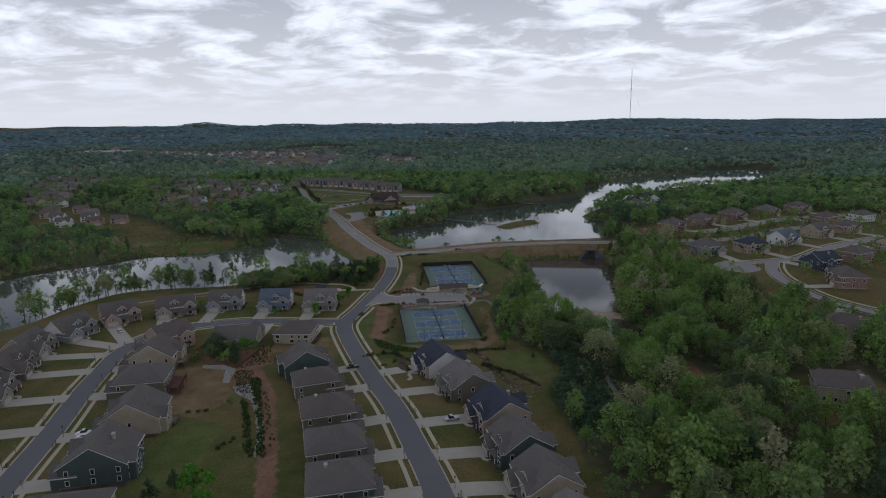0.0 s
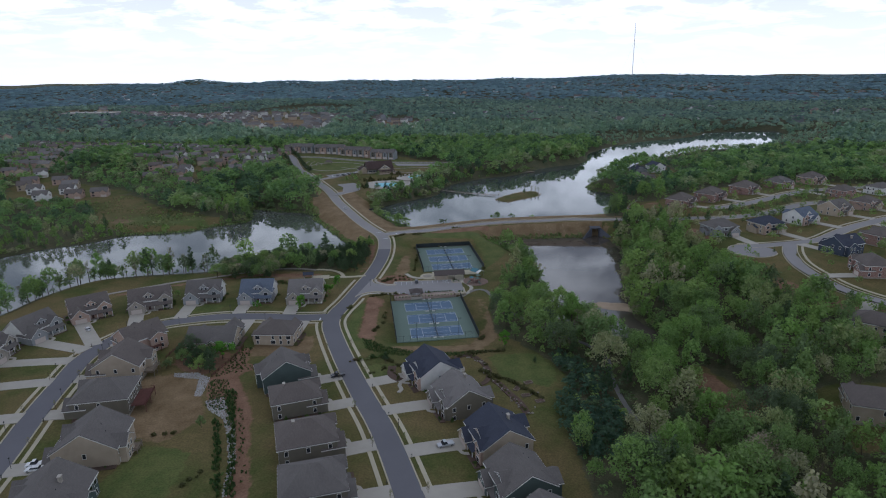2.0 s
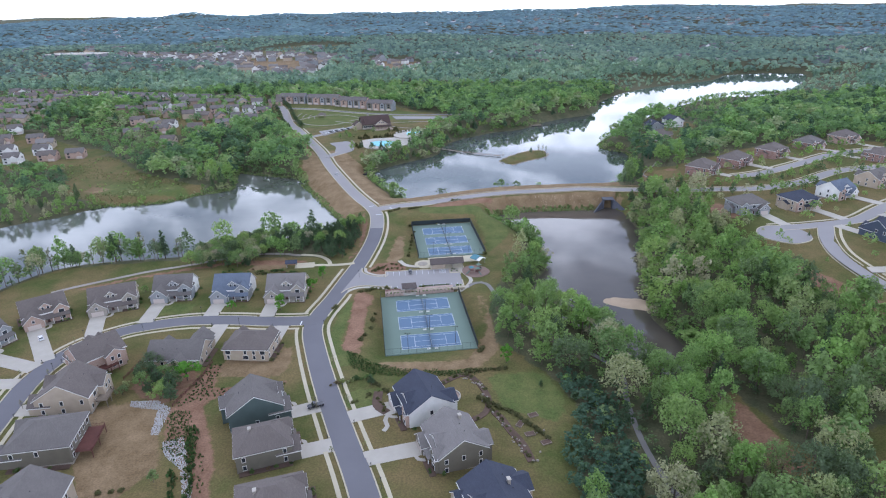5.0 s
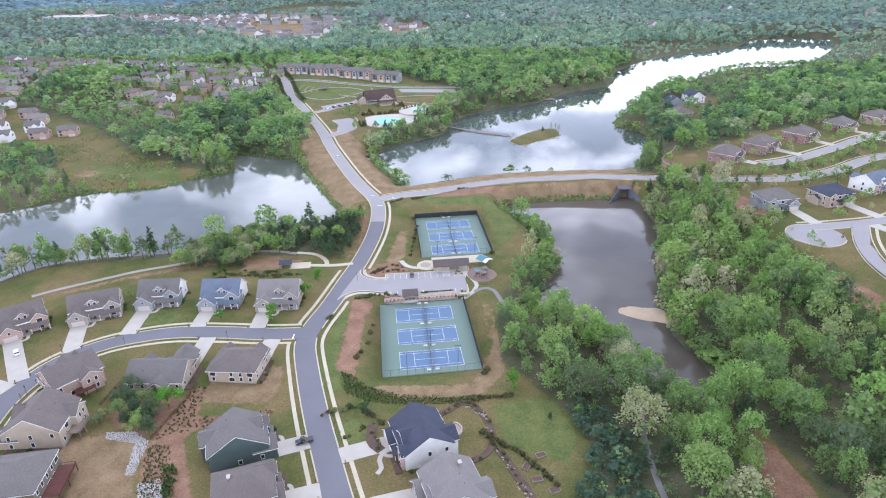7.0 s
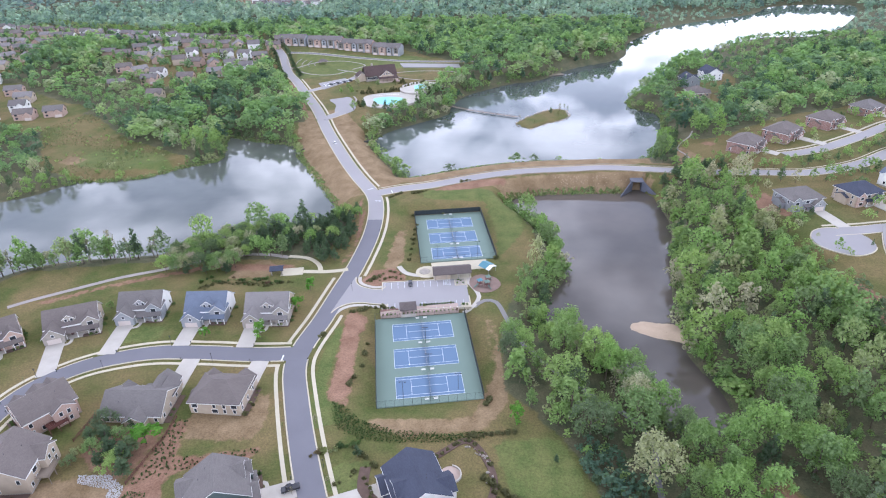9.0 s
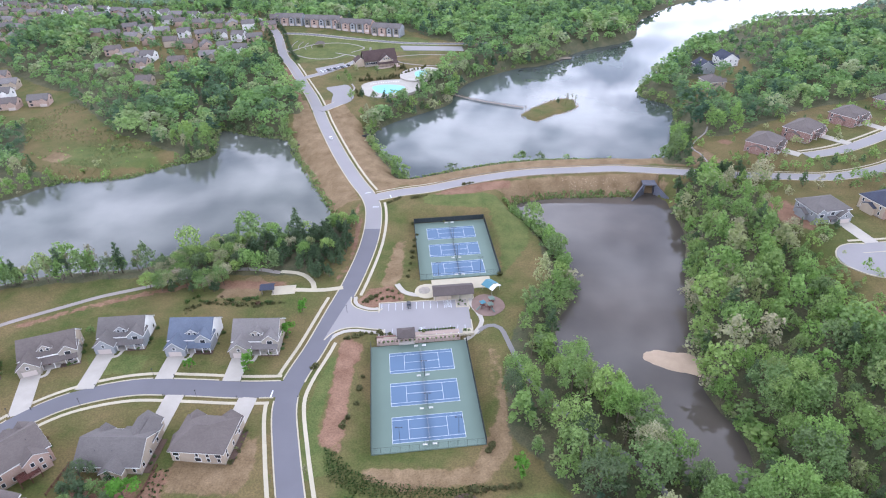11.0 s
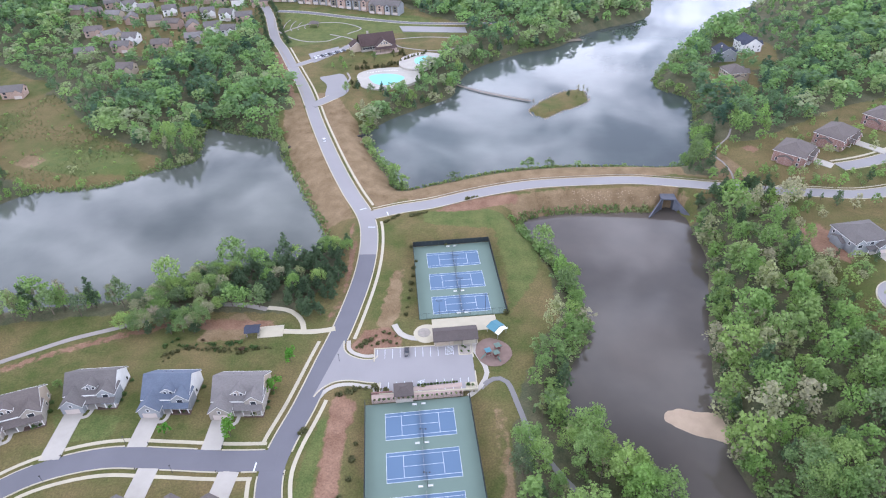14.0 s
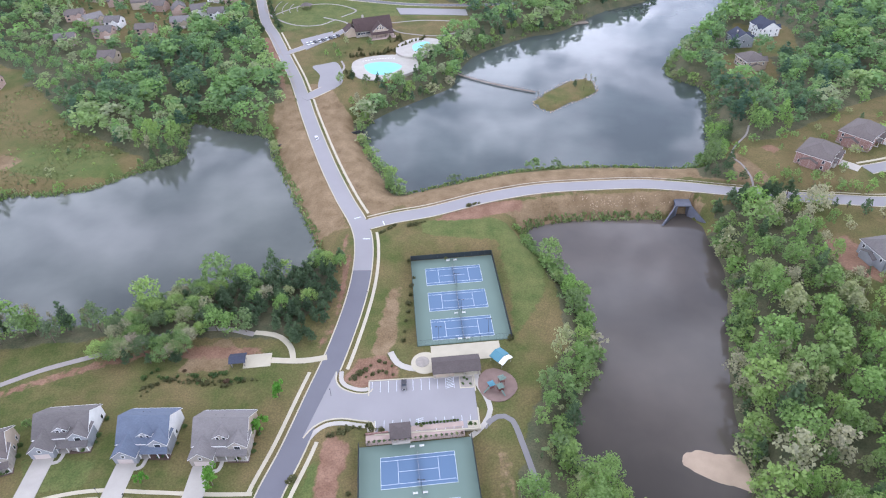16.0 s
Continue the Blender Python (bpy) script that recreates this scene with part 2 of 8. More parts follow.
M_TRAIL = plain("weathered_trail", (0.28, 0.25, 0.23), 0.95, 0.2, 0.8, bump=0.15)
M_LINE = plain("court_line_paint", (0.62, 0.66, 0.70), 0.7, 0.08, 1.5)
M_GREEN = plain("green_court_coating", (0.14, 0.195, 0.16), 0.8, 0.08, 0.4)
M_BLUE = plain("blue_court_coating", (0.10, 0.16, 0.25), 0.8, 0.07, 0.4)
M_MESH = plain("dark_windscreen", (0.022, 0.03, 0.032), 0.85, 0.2, 1.0)
M_DARK = plain("black_painted_steel", (0.03, 0.032, 0.035), 0.5, 0.2, 2)
M_STEEL = plain("galvanised_steel", (0.42, 0.43, 0.43), 0.45, 0.12, 2, metal=0.7)
M_GLASS = plain("window_glass", (0.03, 0.035, 0.045), 0.06, 0.1, 1, spec=0.8)
M_DECK = plain("red_stained_timber", (0.115, 0.045, 0.036), 0.85, 0.3, 3)
M_WOOD = plain("weathered_timber", (0.22, 0.18, 0.14), 0.9, 0.25, 3)
M_SAND = plain("pale_sand", (0.43, 0.33, 0.235), 0.95, 0.25, 0.9, bump=0.3)
M_ROCK = plain("pale_riprap", (0.48, 0.47, 0.46), 0.95, 0.25, 5, per_object=0.2)
M_POOL = plain("pool_water", (0.20, 0.54, 0.62), 0.4, 0.12, 1.5, spec=0.15)
M_CULV = plain("stained_dark_concrete", (0.12, 0.125, 0.15), 0.9, 0.3, 2)
M_TEAL = plain("teal_canvas", (0.085, 0.21, 0.26), 0.8, 0.1, 2)
M_STONE = plain("field_stone", (0.30, 0.27, 0.23), 0.9, 0.3, 6, bump=0.3)
M_CARW = plain("white_car_paint", (0.75, 0.75, 0.76), 0.25, 0.03, 1, spec=0.6)
M_CARK = plain("black_car_paint", (0.02, 0.02, 0.024), 0.2, 0.1, 1, spec=0.6)
M_CARS = plain("silver_car_paint", (0.45, 0.46, 0.48), 0.3, 0.05, 1, metal=0.5)
M_TYRE = plain("tyre_rubber", (0.02, 0.02, 0.02), 0.9, 0.2, 3)
M_LAMP = plain("headlight_lens", (0.7, 0.7, 0.7), 0.1, 0.05, 1)
M_ROOF = [shingles("grey_shingles", (0.145, 0.132, 0.125)), shingles("navy_shingles", (0.055, 0.061, 0.085)), shingles("brown_shingles", (0.14, 0.12, 0.11)), shingles("slate_blue_shingles", (0.125, 0.147, 0.19)), shingles("weathered_grey_shingles", (0.19, 0.176, 0.168))]
M_WALL = {"green": siding("dark_green_siding", (0.07, 0.095, 0.09)), "tan": siding("tan_siding", (0.40, 0.33, 0.25)), "white": siding("white_siding", (0.66, 0.65, 0.62)), "olive": siding("olive_siding", (0.15, 0.135, 0.105)), "grey": siding("grey_siding", (0.27, 0.28, 0.29)), "navy": siding("navy_siding", (0.06, 0.075, 0.11)),
          "brick": brickwork("red_brick", (0.21, 0.12, 0.10, 1), (0.29, 0.175, 0.145, 1), (0.46, 0.40, 0.36, 1)), "tanbrick": brickwork("tan_brick", (0.34, 0.23, 0.18, 1), (0.42, 0.31, 0.25, 1), (0.46, 0.4, 0.36, 1))}
M_CLUB = shingles("dark_maroon_shingles", (0.075, 0.052, 0.048))
M_SHELTER = shingles("dark_brown_shingles", (0.105, 0.088, 0.082))
M_LAKE = water("lake_water", (0.065, 0.08, 0.075), 0.04, 0.012)
M_POND = water("pond_water", (0.09, 0.10, 0.088), 0.04, 0.012)
M_MUD = water("muddy_water", (0.085, 0.075, 0.064), 0.04, 0.012, 0.25)

# the ground: lawn, dry grass, pine-straw beds, woodland floor and meadow, told apart by fields laid on the sheet
g = Nodes("ground_cover")
fine, mid, wide = g.noise(1.6, 6, 0.65), g.noise(0.14, 6, 0.6), g.noise(0.03, 4)
lawn = g.mix(g.ramp(mid, [(0.32, (0, 0, 0, 1)), (0.66, (1, 1, 1, 1))]), (0.088, 0.102, 0.03, 1), (0.20, 0.152, 0.072, 1))
lawn = g.mix(0.55, lawn, g.mix(g.ramp(wide, [(0.42, (0, 0, 0, 1)), (0.58, (1, 1, 1, 1))]), (0.078, 0.108, 0.029, 1), (0.19, 0.145, 0.069, 1)))
dry = g.mix(g.ramp(mid, [(0.3, (0, 0, 0, 1)), (0.7, (1, 1, 1, 1))]), (0.18, 0.126, 0.068, 1), (0.295, 0.213, 0.128, 1))
straw = g.mix(g.ramp(mid, [(0.3, (0, 0, 0, 1)), (0.7, (1, 1, 1, 1))]), (0.20, 0.115, 0.075, 1), (0.31, 0.19, 0.13, 1))
wood = g.mix(g.ramp(mid, [(0.3, (0, 0, 0, 1)), (0.7, (1, 1, 1, 1))]), (0.075, 0.088, 0.048, 1), (0.15, 0.135, 0.082, 1))


def edged(name):
    return g.ramp(g.math("ADD", g.attr(name), g.math("MULTIPLY", g.math("SUBTRACT", g.noise(0.35, 4), 0.5), 0.7)), [(0.42, (0, 0, 0, 1)), (0.58, (1, 1, 1, 1))])


lush = g.mix(g.ramp(mid, [(0.3, (0, 0, 0, 1)), (0.7, (1, 1, 1, 1))]), (0.088, 0.122, 0.036, 1), (0.158, 0.165, 0.06, 1))
col = g.mix(edged("lush"), lawn, lush)
col = g.mix(edged("dry"), col, dry)
col = g.mix(edged("straw"), col, straw)
col = g.mix(edged("wood"), col, wood)
col = g.mix(1.0, col, g.ramp(fine, [(0.25, (0.55, 0.56, 0.58, 1)), (0.75, (1.18, 1.17, 1.12, 1))]), "MULTIPLY")
M_GROUND = g.bsdf(col, 0.97, 0, g.bump(fine, 0.5, 0.12), 0.1)

# ---- plan: heights, shores, roads ----
SPOTS = [(-4, 302, 0), (5, 395, 1.5), (0, 352, 1.4), (-36, 445, 5.5), (20, 458, 5), (60, 470, 5), (120, 462, 6), (-45, 362, 2), (-57, 298, 1.8), (-40, 234, 3), (-28, 190, 4.5), (-15, 140, 6), (-100, 300, 3), (-130, 270, 4), (-150, 230, 5), (-90, 220, 3), (-85, 160, 5), (-190, 250, 4), (-110, 340, 2.5), (-170, 330, 3), (30, 240, 1), (45, 170, 2), (75, 260, -2.5), (75, 200, -2.5), (110, 260, 1)]
SPOTS += [(120, 200, 3), (150, 300, 6), (150, 215, 5), (170, 400, 11), (220, 350, 12), (180, 480, 13), (240, 520, 14), (280, 430, 14), (150, 460, 8), (140, 380, 5), (-75, 540, 6), (-95, 600, 8), (-125, 670, 9), (-60, 690, 10), (-30, 640, 6), (-180, 830, 15), (0, 740, 10), (-330, 610, 5), (-200, 560, 4), (-260, 520, 3), (100, 800, 9), (230, 650, 6), (330, 640, 11), (320, 790, 3), (430, 880, 3), (570, 1010, 4), (250, 970, 5), (400, 1140, 6), (-400, 800, 14), (-300, 420, 3), (400, 300, 16)]
SPOTS = np.array(SPOTS, float)


def curve_through(pts, closed=False, step=3.0):
    """A smooth line through plan points, cut into even steps."""
    p = np.array(pts, float)
    p = np.vstack([p[-1:], p, p[:2]]) if closed else np.vstack([2 * p[:1] - p[1:2], p, 2 * p[-1:] - p[-2:-1]])
    out = []
    for i in range(1, len(p) - 2):
        a, b, c, d = p[i - 1:i + 3]
        n = max(2, int(np.linalg.norm(c - b) / step))
        for k in range(n):
            t = k / n
            out.append(0.5 * (2 * b + (c - a) * t + (2 * a - 5 * b + 4 * c - d) * t * t + (3 * b - a - 3 * c + d) * t ** 3))
    if not closed:
        out.append(p[-2])
    return np.array(out)


def line_gap(x, y, line, closed=False):
    """Distance from points to a polyline."""
    best = np.full(np.shape(x), 1e9)
    n = len(line)
    for i in range(n if closed else n - 1):
        a, b = line[i], line[(i + 1) % n]
        d = b - a
        t = np.clip(((x - a[0]) * d[0] + (y - a[1]) * d[1]) / max(d @ d, 1e-9), 0, 1)
        best = np.minimum(best, np.hypot(x - a[0] - t * d[0], y - a[1] - t * d[1]))
    return best


def within(x, y, poly):
    x, y = np.asarray(x, float), np.asarray(y, float)
    inside = np.zeros(np.shape(x), bool)
    n = len(poly)
    for i in range(n):
        (x1, y1), (x2, y2) = poly[i], poly[(i + 1) % n]
        if y1 == y2:
            continue
        inside ^= ((y1 > y) != (y2 > y)) & (x < (x2 - x1) * (y - y1) / (y2 - y1) + x1)
    return inside


def ease(t):
    t = np.clip(t, 0, 1)
    return t * t * (3 - 2 * t)


# shores: plan outline, water level, width of the bank
POND = curve_through([(-60, 419), (-65, 440), (-77, 464), (-93, 496), (-104, 518), (-112, 538), (-128, 545), (-150, 552), (-166, 560), (-163, 540), (-157, 512), (-177, 498), (-195, 482), (-215, 476), (-235, 474), (-255, 452), (-278, 436), (-310, 395), (-330, 340), (-300, 290), (-245, 285), (-224, 312), (-219, 340), (-205, 366), (-178, 377), (-140, 383), (-112, 402), (-85, 410)], True, 6)
LAKE = curve_through([(-28, 477), (-35, 496), (-43, 509), (-51, 528), (-57, 546), (-46, 568), (-25, 589), (-3, 611), (0, 632), (10, 662), (26, 682), (57, 708), (84, 720), (125, 768), (183, 812), (215, 902), (305, 1010), (430, 1085), (500, 1160), (612, 1160), (530, 1012), (440, 922), (363, 908), (258, 806), (195, 712), (153, 650), (149, 622), (165, 600), (150, 546), (138, 507), (121, 501), (91, 503), (60, 503), (30, 498), (5, 489), (-16, 480)], True, 6)
MERE = curve_through([(37, 450), (56, 457), (87, 459), (104.5, 459), (110, 460.6), (116.5, 460.6), (121, 453), (120.5, 444), (120.5, 417.6), (112.7, 389.3), (104.9, 362.9), (101, 345.3), (98.1, 327.7), (95.1, 308.1), (101, 284.6), (96.1, 269), (82.4, 267), (73.6, 284.6), (66.8, 298.3), (54, 314), (42.3, 325.7), (46.2, 337.4), (49.1, 349.2), (56, 359.9), (58, 370.7), (56, 395.1), (47.2, 420.6), (37.4, 437.2)], True, 5)
SHORES = [(POND, -0.3, 13.0), (LAKE, -0.3, 13.0), (MERE, -3.5, 10.0)]
ISLAND = curve_through([(50, 583), (58, 598), (75, 617), (91, 622), (95, 608), (90, 595), (74, 583), (60, 571)], True, 4)

MAIN = curve_through([(14, 70), (4, 120), (-3.6, 151), (-10, 174), (-18, 199), (-28, 225), (-38, 251), (-46.5, 276), (-51.5, 294), (-51.0, 307), (-47.2, 324), (-43.5, 346), (-40, 367), (-37, 398), (-37.5, 422), (-42, 441), (-54, 466), (-71, 505), (-90, 554), (-110, 608), (-127, 647), (-147, 694), (-163, 728), (-185, 790), (-215, 850), (-260, 910)])
DAM = curve_through([(-41, 441), (-26, 447.5), (-10, 453), (14.6, 464), (37, 471.5), (57, 475), (86, 476.5), (113, 473.5), (136, 467.5), (162, 460), (180, 455), (205, 452), (240, 462), (280, 486), (330, 500)])
WEST = curve_through([(-51, 302), (-66, 301.3), (-86, 301), (-105, 301), (-120, 297), (-132, 289.5), (-142, 277), (-145.5, 258), (-142, 237), (-137.5, 212), (-131.5, 185), (-126.5, 161), (-120, 130), (-112, 90)])
EAST = curve_through([(182, 381), (205, 384), (230, 389), (253, 403), (290, 424), (330, 445)])
EAST2 = curve_through([(212, 385), (200, 362), (194, 340), (197, 315), (206, 297), (222, 280), (250, 262)])
UPPER = curve_through([(204, 478), (234, 488), (268, 509), (309, 540), (350, 556), (400, 566)])
CLUB = curve_through([(-98, 577), (-92, 584), (-86, 592)])
CLUB2 = curve_through([(-130, 652), (-120, 662), (-108, 676), (-98, 690), (-90, 704)])
GREENWAY = curve_through([(-180, 795), (-140, 790), (-90, 780), (-40, 765), (10, 760), (50, 765)])
ROADS = [(MAIN, 3.9), (DAM, 3.9), (WEST, 3.9), (EAST, 3.6), (EAST2, 3.6), (UPPER, 3.6), (CLUB, 4.2), (GREENWAY, 3.0), (CLUB2, 3.2)]


# levelled ground: x, y, turn, half sizes, level
PADS = [(183, 372, 0, 11, 11, 10.6), (-5.5, 343, 0.096, 22, 14, 1.35), (2, 362, 0.1, 16, 5, 1.5), (19.5, 351, 0, 6, 6, 1.4), (4.63, 394.8, 0.128, 20, 29, 1.5), (-4.07, 302.52, 0.135, 19.5, 26.4, -0.05)]


def spots(x, y):
    x, y = np.asarray(x, float), np.asarray(y, float)
    top, low = np.zeros(x.shape), np.zeros(x.shape)
    for sx, sy, sz in SPOTS:
        w = ((x - sx) ** 2 + (y - sy) ** 2 + 9.0) ** -1.6
        top, low = top + w * sz, low + w
    return top / low


def land(x, y):
    """The lie of the land before the shores cut into it: rolling, and rising towards far ridges."""
    x, y = np.asarray(x, float), np.asarray(y, float)
    r = np.hypot(x, y - 450)
    roll = 5 * np.sin(x / 170 + 1.3) * np.sin(y / 210 + 0.4) + 8 * np.sin(x / 410 - y / 530) + 4 * np.sin(x / 90 + y / 140)
    a = np.arctan2(x, np.maximum(y, 1.0))
    ridge = 38 * np.clip((r - 1300) / 3300, 0, 1.1) ** 1.15 + 30 * np.exp(-((a + 0.372) / 0.035) ** 2) * ease((r - 4050) / 300) + (3 * np.sin(a * 23 + 1) + 5 * np.sin(a * 9)) * ease((r - 3000) / 1500)
    f = ease((r - 480) / 700)
    return spots(x, y) * (1 - f) + f * (13 + roll * ease((r - 600) / 900) + ridge)


DAM_RUN = None


def height(x, y):
    x, y = np.asarray(x, float), np.asarray(y, float)
    z = land(x, y)
    for shore, level, bank in SHORES:
        lo, hi = shore.min(0) - 95, shore.max(0) + 95
        near = (x > lo[0]) & (x < hi[0]) & (y > lo[1]) & (y < hi[1])
        if not near.any():
            continue
        px, py = x[near], y[near]
        d = line_gap(px, py, shore, True)
        inside = within(px, py, shore)
        wide_bank = bank + 70 * ease((py - 820) / 250)
        out = level + (z[near] - level) * ease(d / wide_bank)
        z[near] = np.where(inside, level - np.minimum(2.5, 0.1 + 0.22 * d), out)
    for px, py, turn, hu, hv, pz in PADS:
        c, q = math.cos(turn), math.sin(turn)
        u, v = (x - px) * c + (y - py) * q, (y - py) * c - (x - px) * q
        out = np.hypot(np.maximum(np.abs(u) - hu, 0), np.maximum(np.abs(v) - hv, 0))
        k = 1 - ease(out / 7.0)
        z = z * (1 - k) + k * pz
    if DAM_RUN is not None:
        near = (x > 96) & (x < 345) & (y > 430) & (y < 520)
        if near.any():
            px, py = np.asarray(x)[near], np.asarray(y)[near]
            gap = np.hypot(px[:, None] - DAM_RUN[None, :, 0], py[:, None] - DAM_RUN[None, :, 1])
            i = gap.argmin(1)
            k = (1 - ease((gap[np.arange(len(i)), i] - 6.5) / 7.0)) * ease((px - 96) / 14)
            z[near] = z[near] * (1 - k) + k * DAM_RUN[i, 2]
    mouth = (np.abs(x - 113.3) < 4.3) & (y > 457) & (y < 468)
    z = np.where(mouth, np.minimum(z, -4.2), z)
    isl = within(x, y, ISLAND)
    if np.any(isl):
        z = np.where(isl, -0.3 + np.minimum(0.9, 0.25 * line_gap(x, y, ISLAND, True)), z)
    return z


# the dam road's own smooth profile, east of the culvert
run_ = DAM[(DAM[:, 0] > 90) & (DAM[:, 0] < 350)]
run_z = height(run_[:, 0], run_[:, 1])
for _ in range(25):
    run_z[1:-1] = (run_z[:-2] + run_z[1:-1] + run_z[2:]) / 3
DAM_RUN = np.c_[run_, run_z]


def ground_at(x, y):
    return float(height(np.array([x], float), np.array([y], float))[0])


# open land, where no woods grow
OPEN = [
    [(-260, 60), (-232, 275), (-214, 330), (-196, 360), (-130, 371), (-62, 372), (-48, 400), (-30, 440), (-28, 452), (30, 462), (40, 440), (45, 400), (48, 372), (38, 356), (30, 335), (24, 310), (24, 285), (42, 262), (50, 240), (42, 205), (44, 165), (45, 60)],
    [(-316, 570), (-300, 612), (-235, 545), (-172, 505), (-190, 480), (-240, 476), (-270, 490)],
    [(-112, 575), (-62, 548), (-58, 575), (-45, 600), (-30, 620), (-28, 645), (-14, 660), (-12, 690), (15, 712), (-10, 770), (-60, 830), (-200, 850), (-192, 770), (-150, 700), (-122, 620)],
    [(157, 372), (160, 425), (166, 452), (160, 464), (143, 472), (143, 500), (150, 515), (172, 512), (250, 560), (330, 600), (420, 560), (460, 480), (420, 300), (260, 250), (215, 262), (174, 295), (160, 335)],
    [(124, 188), (166, 185), (166, 226), (128, 222)],
    [(96, 246), (93, 222), (100, 204), (112, 204), (109, 232), (104, 248)],
    [(-660, 1010), (-600, 900), (-540, 780), (-480, 680), (-435, 690), (-450, 760), (-470, 830), (-440, 880), (-400, 870), (-365, 850), (-385, 770), (-345, 760), (-330, 720), (-300, 720), (-290, 690), (-235, 690), (-195, 720), (-190, 850), (-225, 850), (-240, 930), (-330, 920), (-450, 985)],
    [(-450, 668), (-415, 596), (-355, 560), (-300, 566), (-306, 625), (-370, 665), (-420, 700)], [(-275, 640), (-245, 640), (-245, 665), (-275, 665)],
    [(-470, 1500), (-290, 1470), (-225, 1180), (-370, 1195)],
    [(-160, 1400), (-60, 1420), (-30, 1250), (-110, 1200)],
    [(-780, 1600), (-500, 1640), (-230, 1480), (-220, 1150), (-330, 1180), (-420, 1330), (-600, 1430), (-760, 1500)],
    [(-900, 1450), (-740, 1450), (-740, 1580), (-900, 1580)],
    [(-1250, 1900), (-950, 1950), (-930, 2100), (-1250, 2080)],
    [(168, 594), (206, 586), (222, 640), (190, 648)], [(200, 650), (244, 640), (258, 704), (216, 712)],
    [(46, 583), (56, 602), (75, 622), (93, 627), (99, 608), (94, 592), (74, 579), (60, 567)],
]
STRAW = [
    [(-46, 366), (-44.2, 374), (-42.4, 398), (-43, 420), (-47, 436), (-49.5, 436), (-46, 420), (-45, 398), (-46.6, 374), (-48, 367)],
    [(-178, 332), (-167, 338.5), (-146, 351), (-131, 358), (-116, 363.5), (-104, 368), (-102, 364.5), (-118, 359.5), (-134, 353), (-150, 345.5), (-168, 334)],
    [(158, 424), (172, 428), (176, 404), (170, 396), (160, 404)],
    [(-38, 330), (-36.5, 277), (-29, 275), (-31, 313), (-29, 327)], 
    [(-84, 267), (-79, 266), (-79.4, 259.6), (-77.3, 250.3), (-52.4, 255.3), (-51, 252.2), (-75.4, 245.3), (-78, 241), (-66, 218), (-53.4, 175), (-46, 145), (-52, 145), (-58.5, 170), (-66, 196), (-73, 211), (-82, 220), (-88, 236), (-88, 240), (-86, 247)], [(-98, 243), (-90, 242), (-86, 262), (-104, 262), (-108, 252)], [(-8, 446), (0, 452.5), (20, 461.5), (36, 464), (34, 456), (12, 447)], [(-29, 349.5), (-36, 352), (-32, 362), (-22, 364), (-17, 360), (-16, 353)],
    [(-112, 374), (-104, 368), (-70, 367), (-64, 362), (-100, 361)],
    [(-112, 588), (-128, 640), (-150, 690), (-156, 690), (-136, 640), (-118, 590)], [(172, 345), (190, 300), (205, 285), (190, 282), (160, 330)], [(97, 244), (95, 224), (101, 208), (108, 208), (105, 240)], [(166, 496), (172, 500), (168, 506), (162, 503)],
]
LUSH = [[(26, 372), (40, 398), (42, 420), (34, 438), (22, 448), (-14, 446), (-12, 436), (22, 432), (27, 400)], [(19, 260), (40, 262), (46, 246), (42, 232), (24, 240)], [(-16, 250), (-20, 236), (-30, 240), (-28, 250)], [(-134, 318), (-110, 318), (-108, 308), (-126, 306)], [(-28, 268), (-40, 262), (-44, 285), (-41, 320), (-37, 322), (-38, 285)], [(-260, 500), (-215, 486), (-180, 494), (-200, 516), (-250, 524)], [(-150, 700), (-60, 735), (0, 730), (-40, 790), (-170, 800)], [(-100, 150), (-72, 150), (-76, 190), (-92, 196)]]
DRY = [[(-36, 447), (-48, 470), (-64, 508), (-83, 556), (-100, 600), (-86, 598), (-62, 552), (-52, 520), (-40, 492), (-28, 477), (-22, 462)], [(-47, 440), (-60, 468), (-77, 507), (-96, 556), (-112, 600), (-122, 600), (-110, 545), (-98, 510), (-80, 468), (-64, 436)], [(-120, 238), (-92, 246), (-87, 228), (-80, 212), (-88, 196), (-98, 200), (-112, 222)], [(-20, 405), (-18, 372), (-23, 362), (-27, 366), (-24, 400)], [(-97, 354), (-94, 364), (-84, 373), (-78, 366), (-79, 356)], [(-50, 470), (-30, 480), (-44, 520), (-58, 548), (-80, 545)], [(-24, 266), (-8, 261), (18, 265), (26, 280), (22, 326), (19, 327), (21, 292), (13, 270), (-20, 269)], [(-80, 258), (-56, 258), (-54, 270), (-58, 282), (-66, 266), (-78, 266)],
    [(-100, 545), (-68, 440), (-48, 440), (-62, 480), (-100, 560)], [(-38, 470), (-20, 456), (120, 482), (160, 470), (150, 500), (90, 500), (30, 494), (-20, 478)], [(16, 458), (57, 468), (118, 470), (124, 458), (108, 462), (50, 453), (36, 448)],
    [(-262, 516), (-246, 508), (-250, 496), (-264, 502)], [(-84, 262), (-64, 292), (-58, 262)],
    [(-470, 1500), (-290, 1470), (-225, 1180), (-370, 1195)], [(-160, 1400), (-60, 1420), (-30, 1250), (-110, 1200)],
]


# ---- building helpers ----
def mesh_of(bm, name, material):
    me = bpy.data.meshes.new(name)
    bm.to_mesh(me)
    bm.free()
    me.materials.append(material)
    return me


def part(name, bm, material, parent=None, label="", at=None):
    ob = new(name, mesh_of(bm, name, material) if isinstance(bm, bmesh.types.BMesh) else bm)
    if parent:
        ob.parent = parent
    if at is not None:
        ob.matrix_basis = at
    return tagged(ob, label)


def thing(name, m, label, category, group="", kind=""):
    ob = new(name)
    ob.matrix_basis = m
    return tagged(ob, label, category, group, kind)


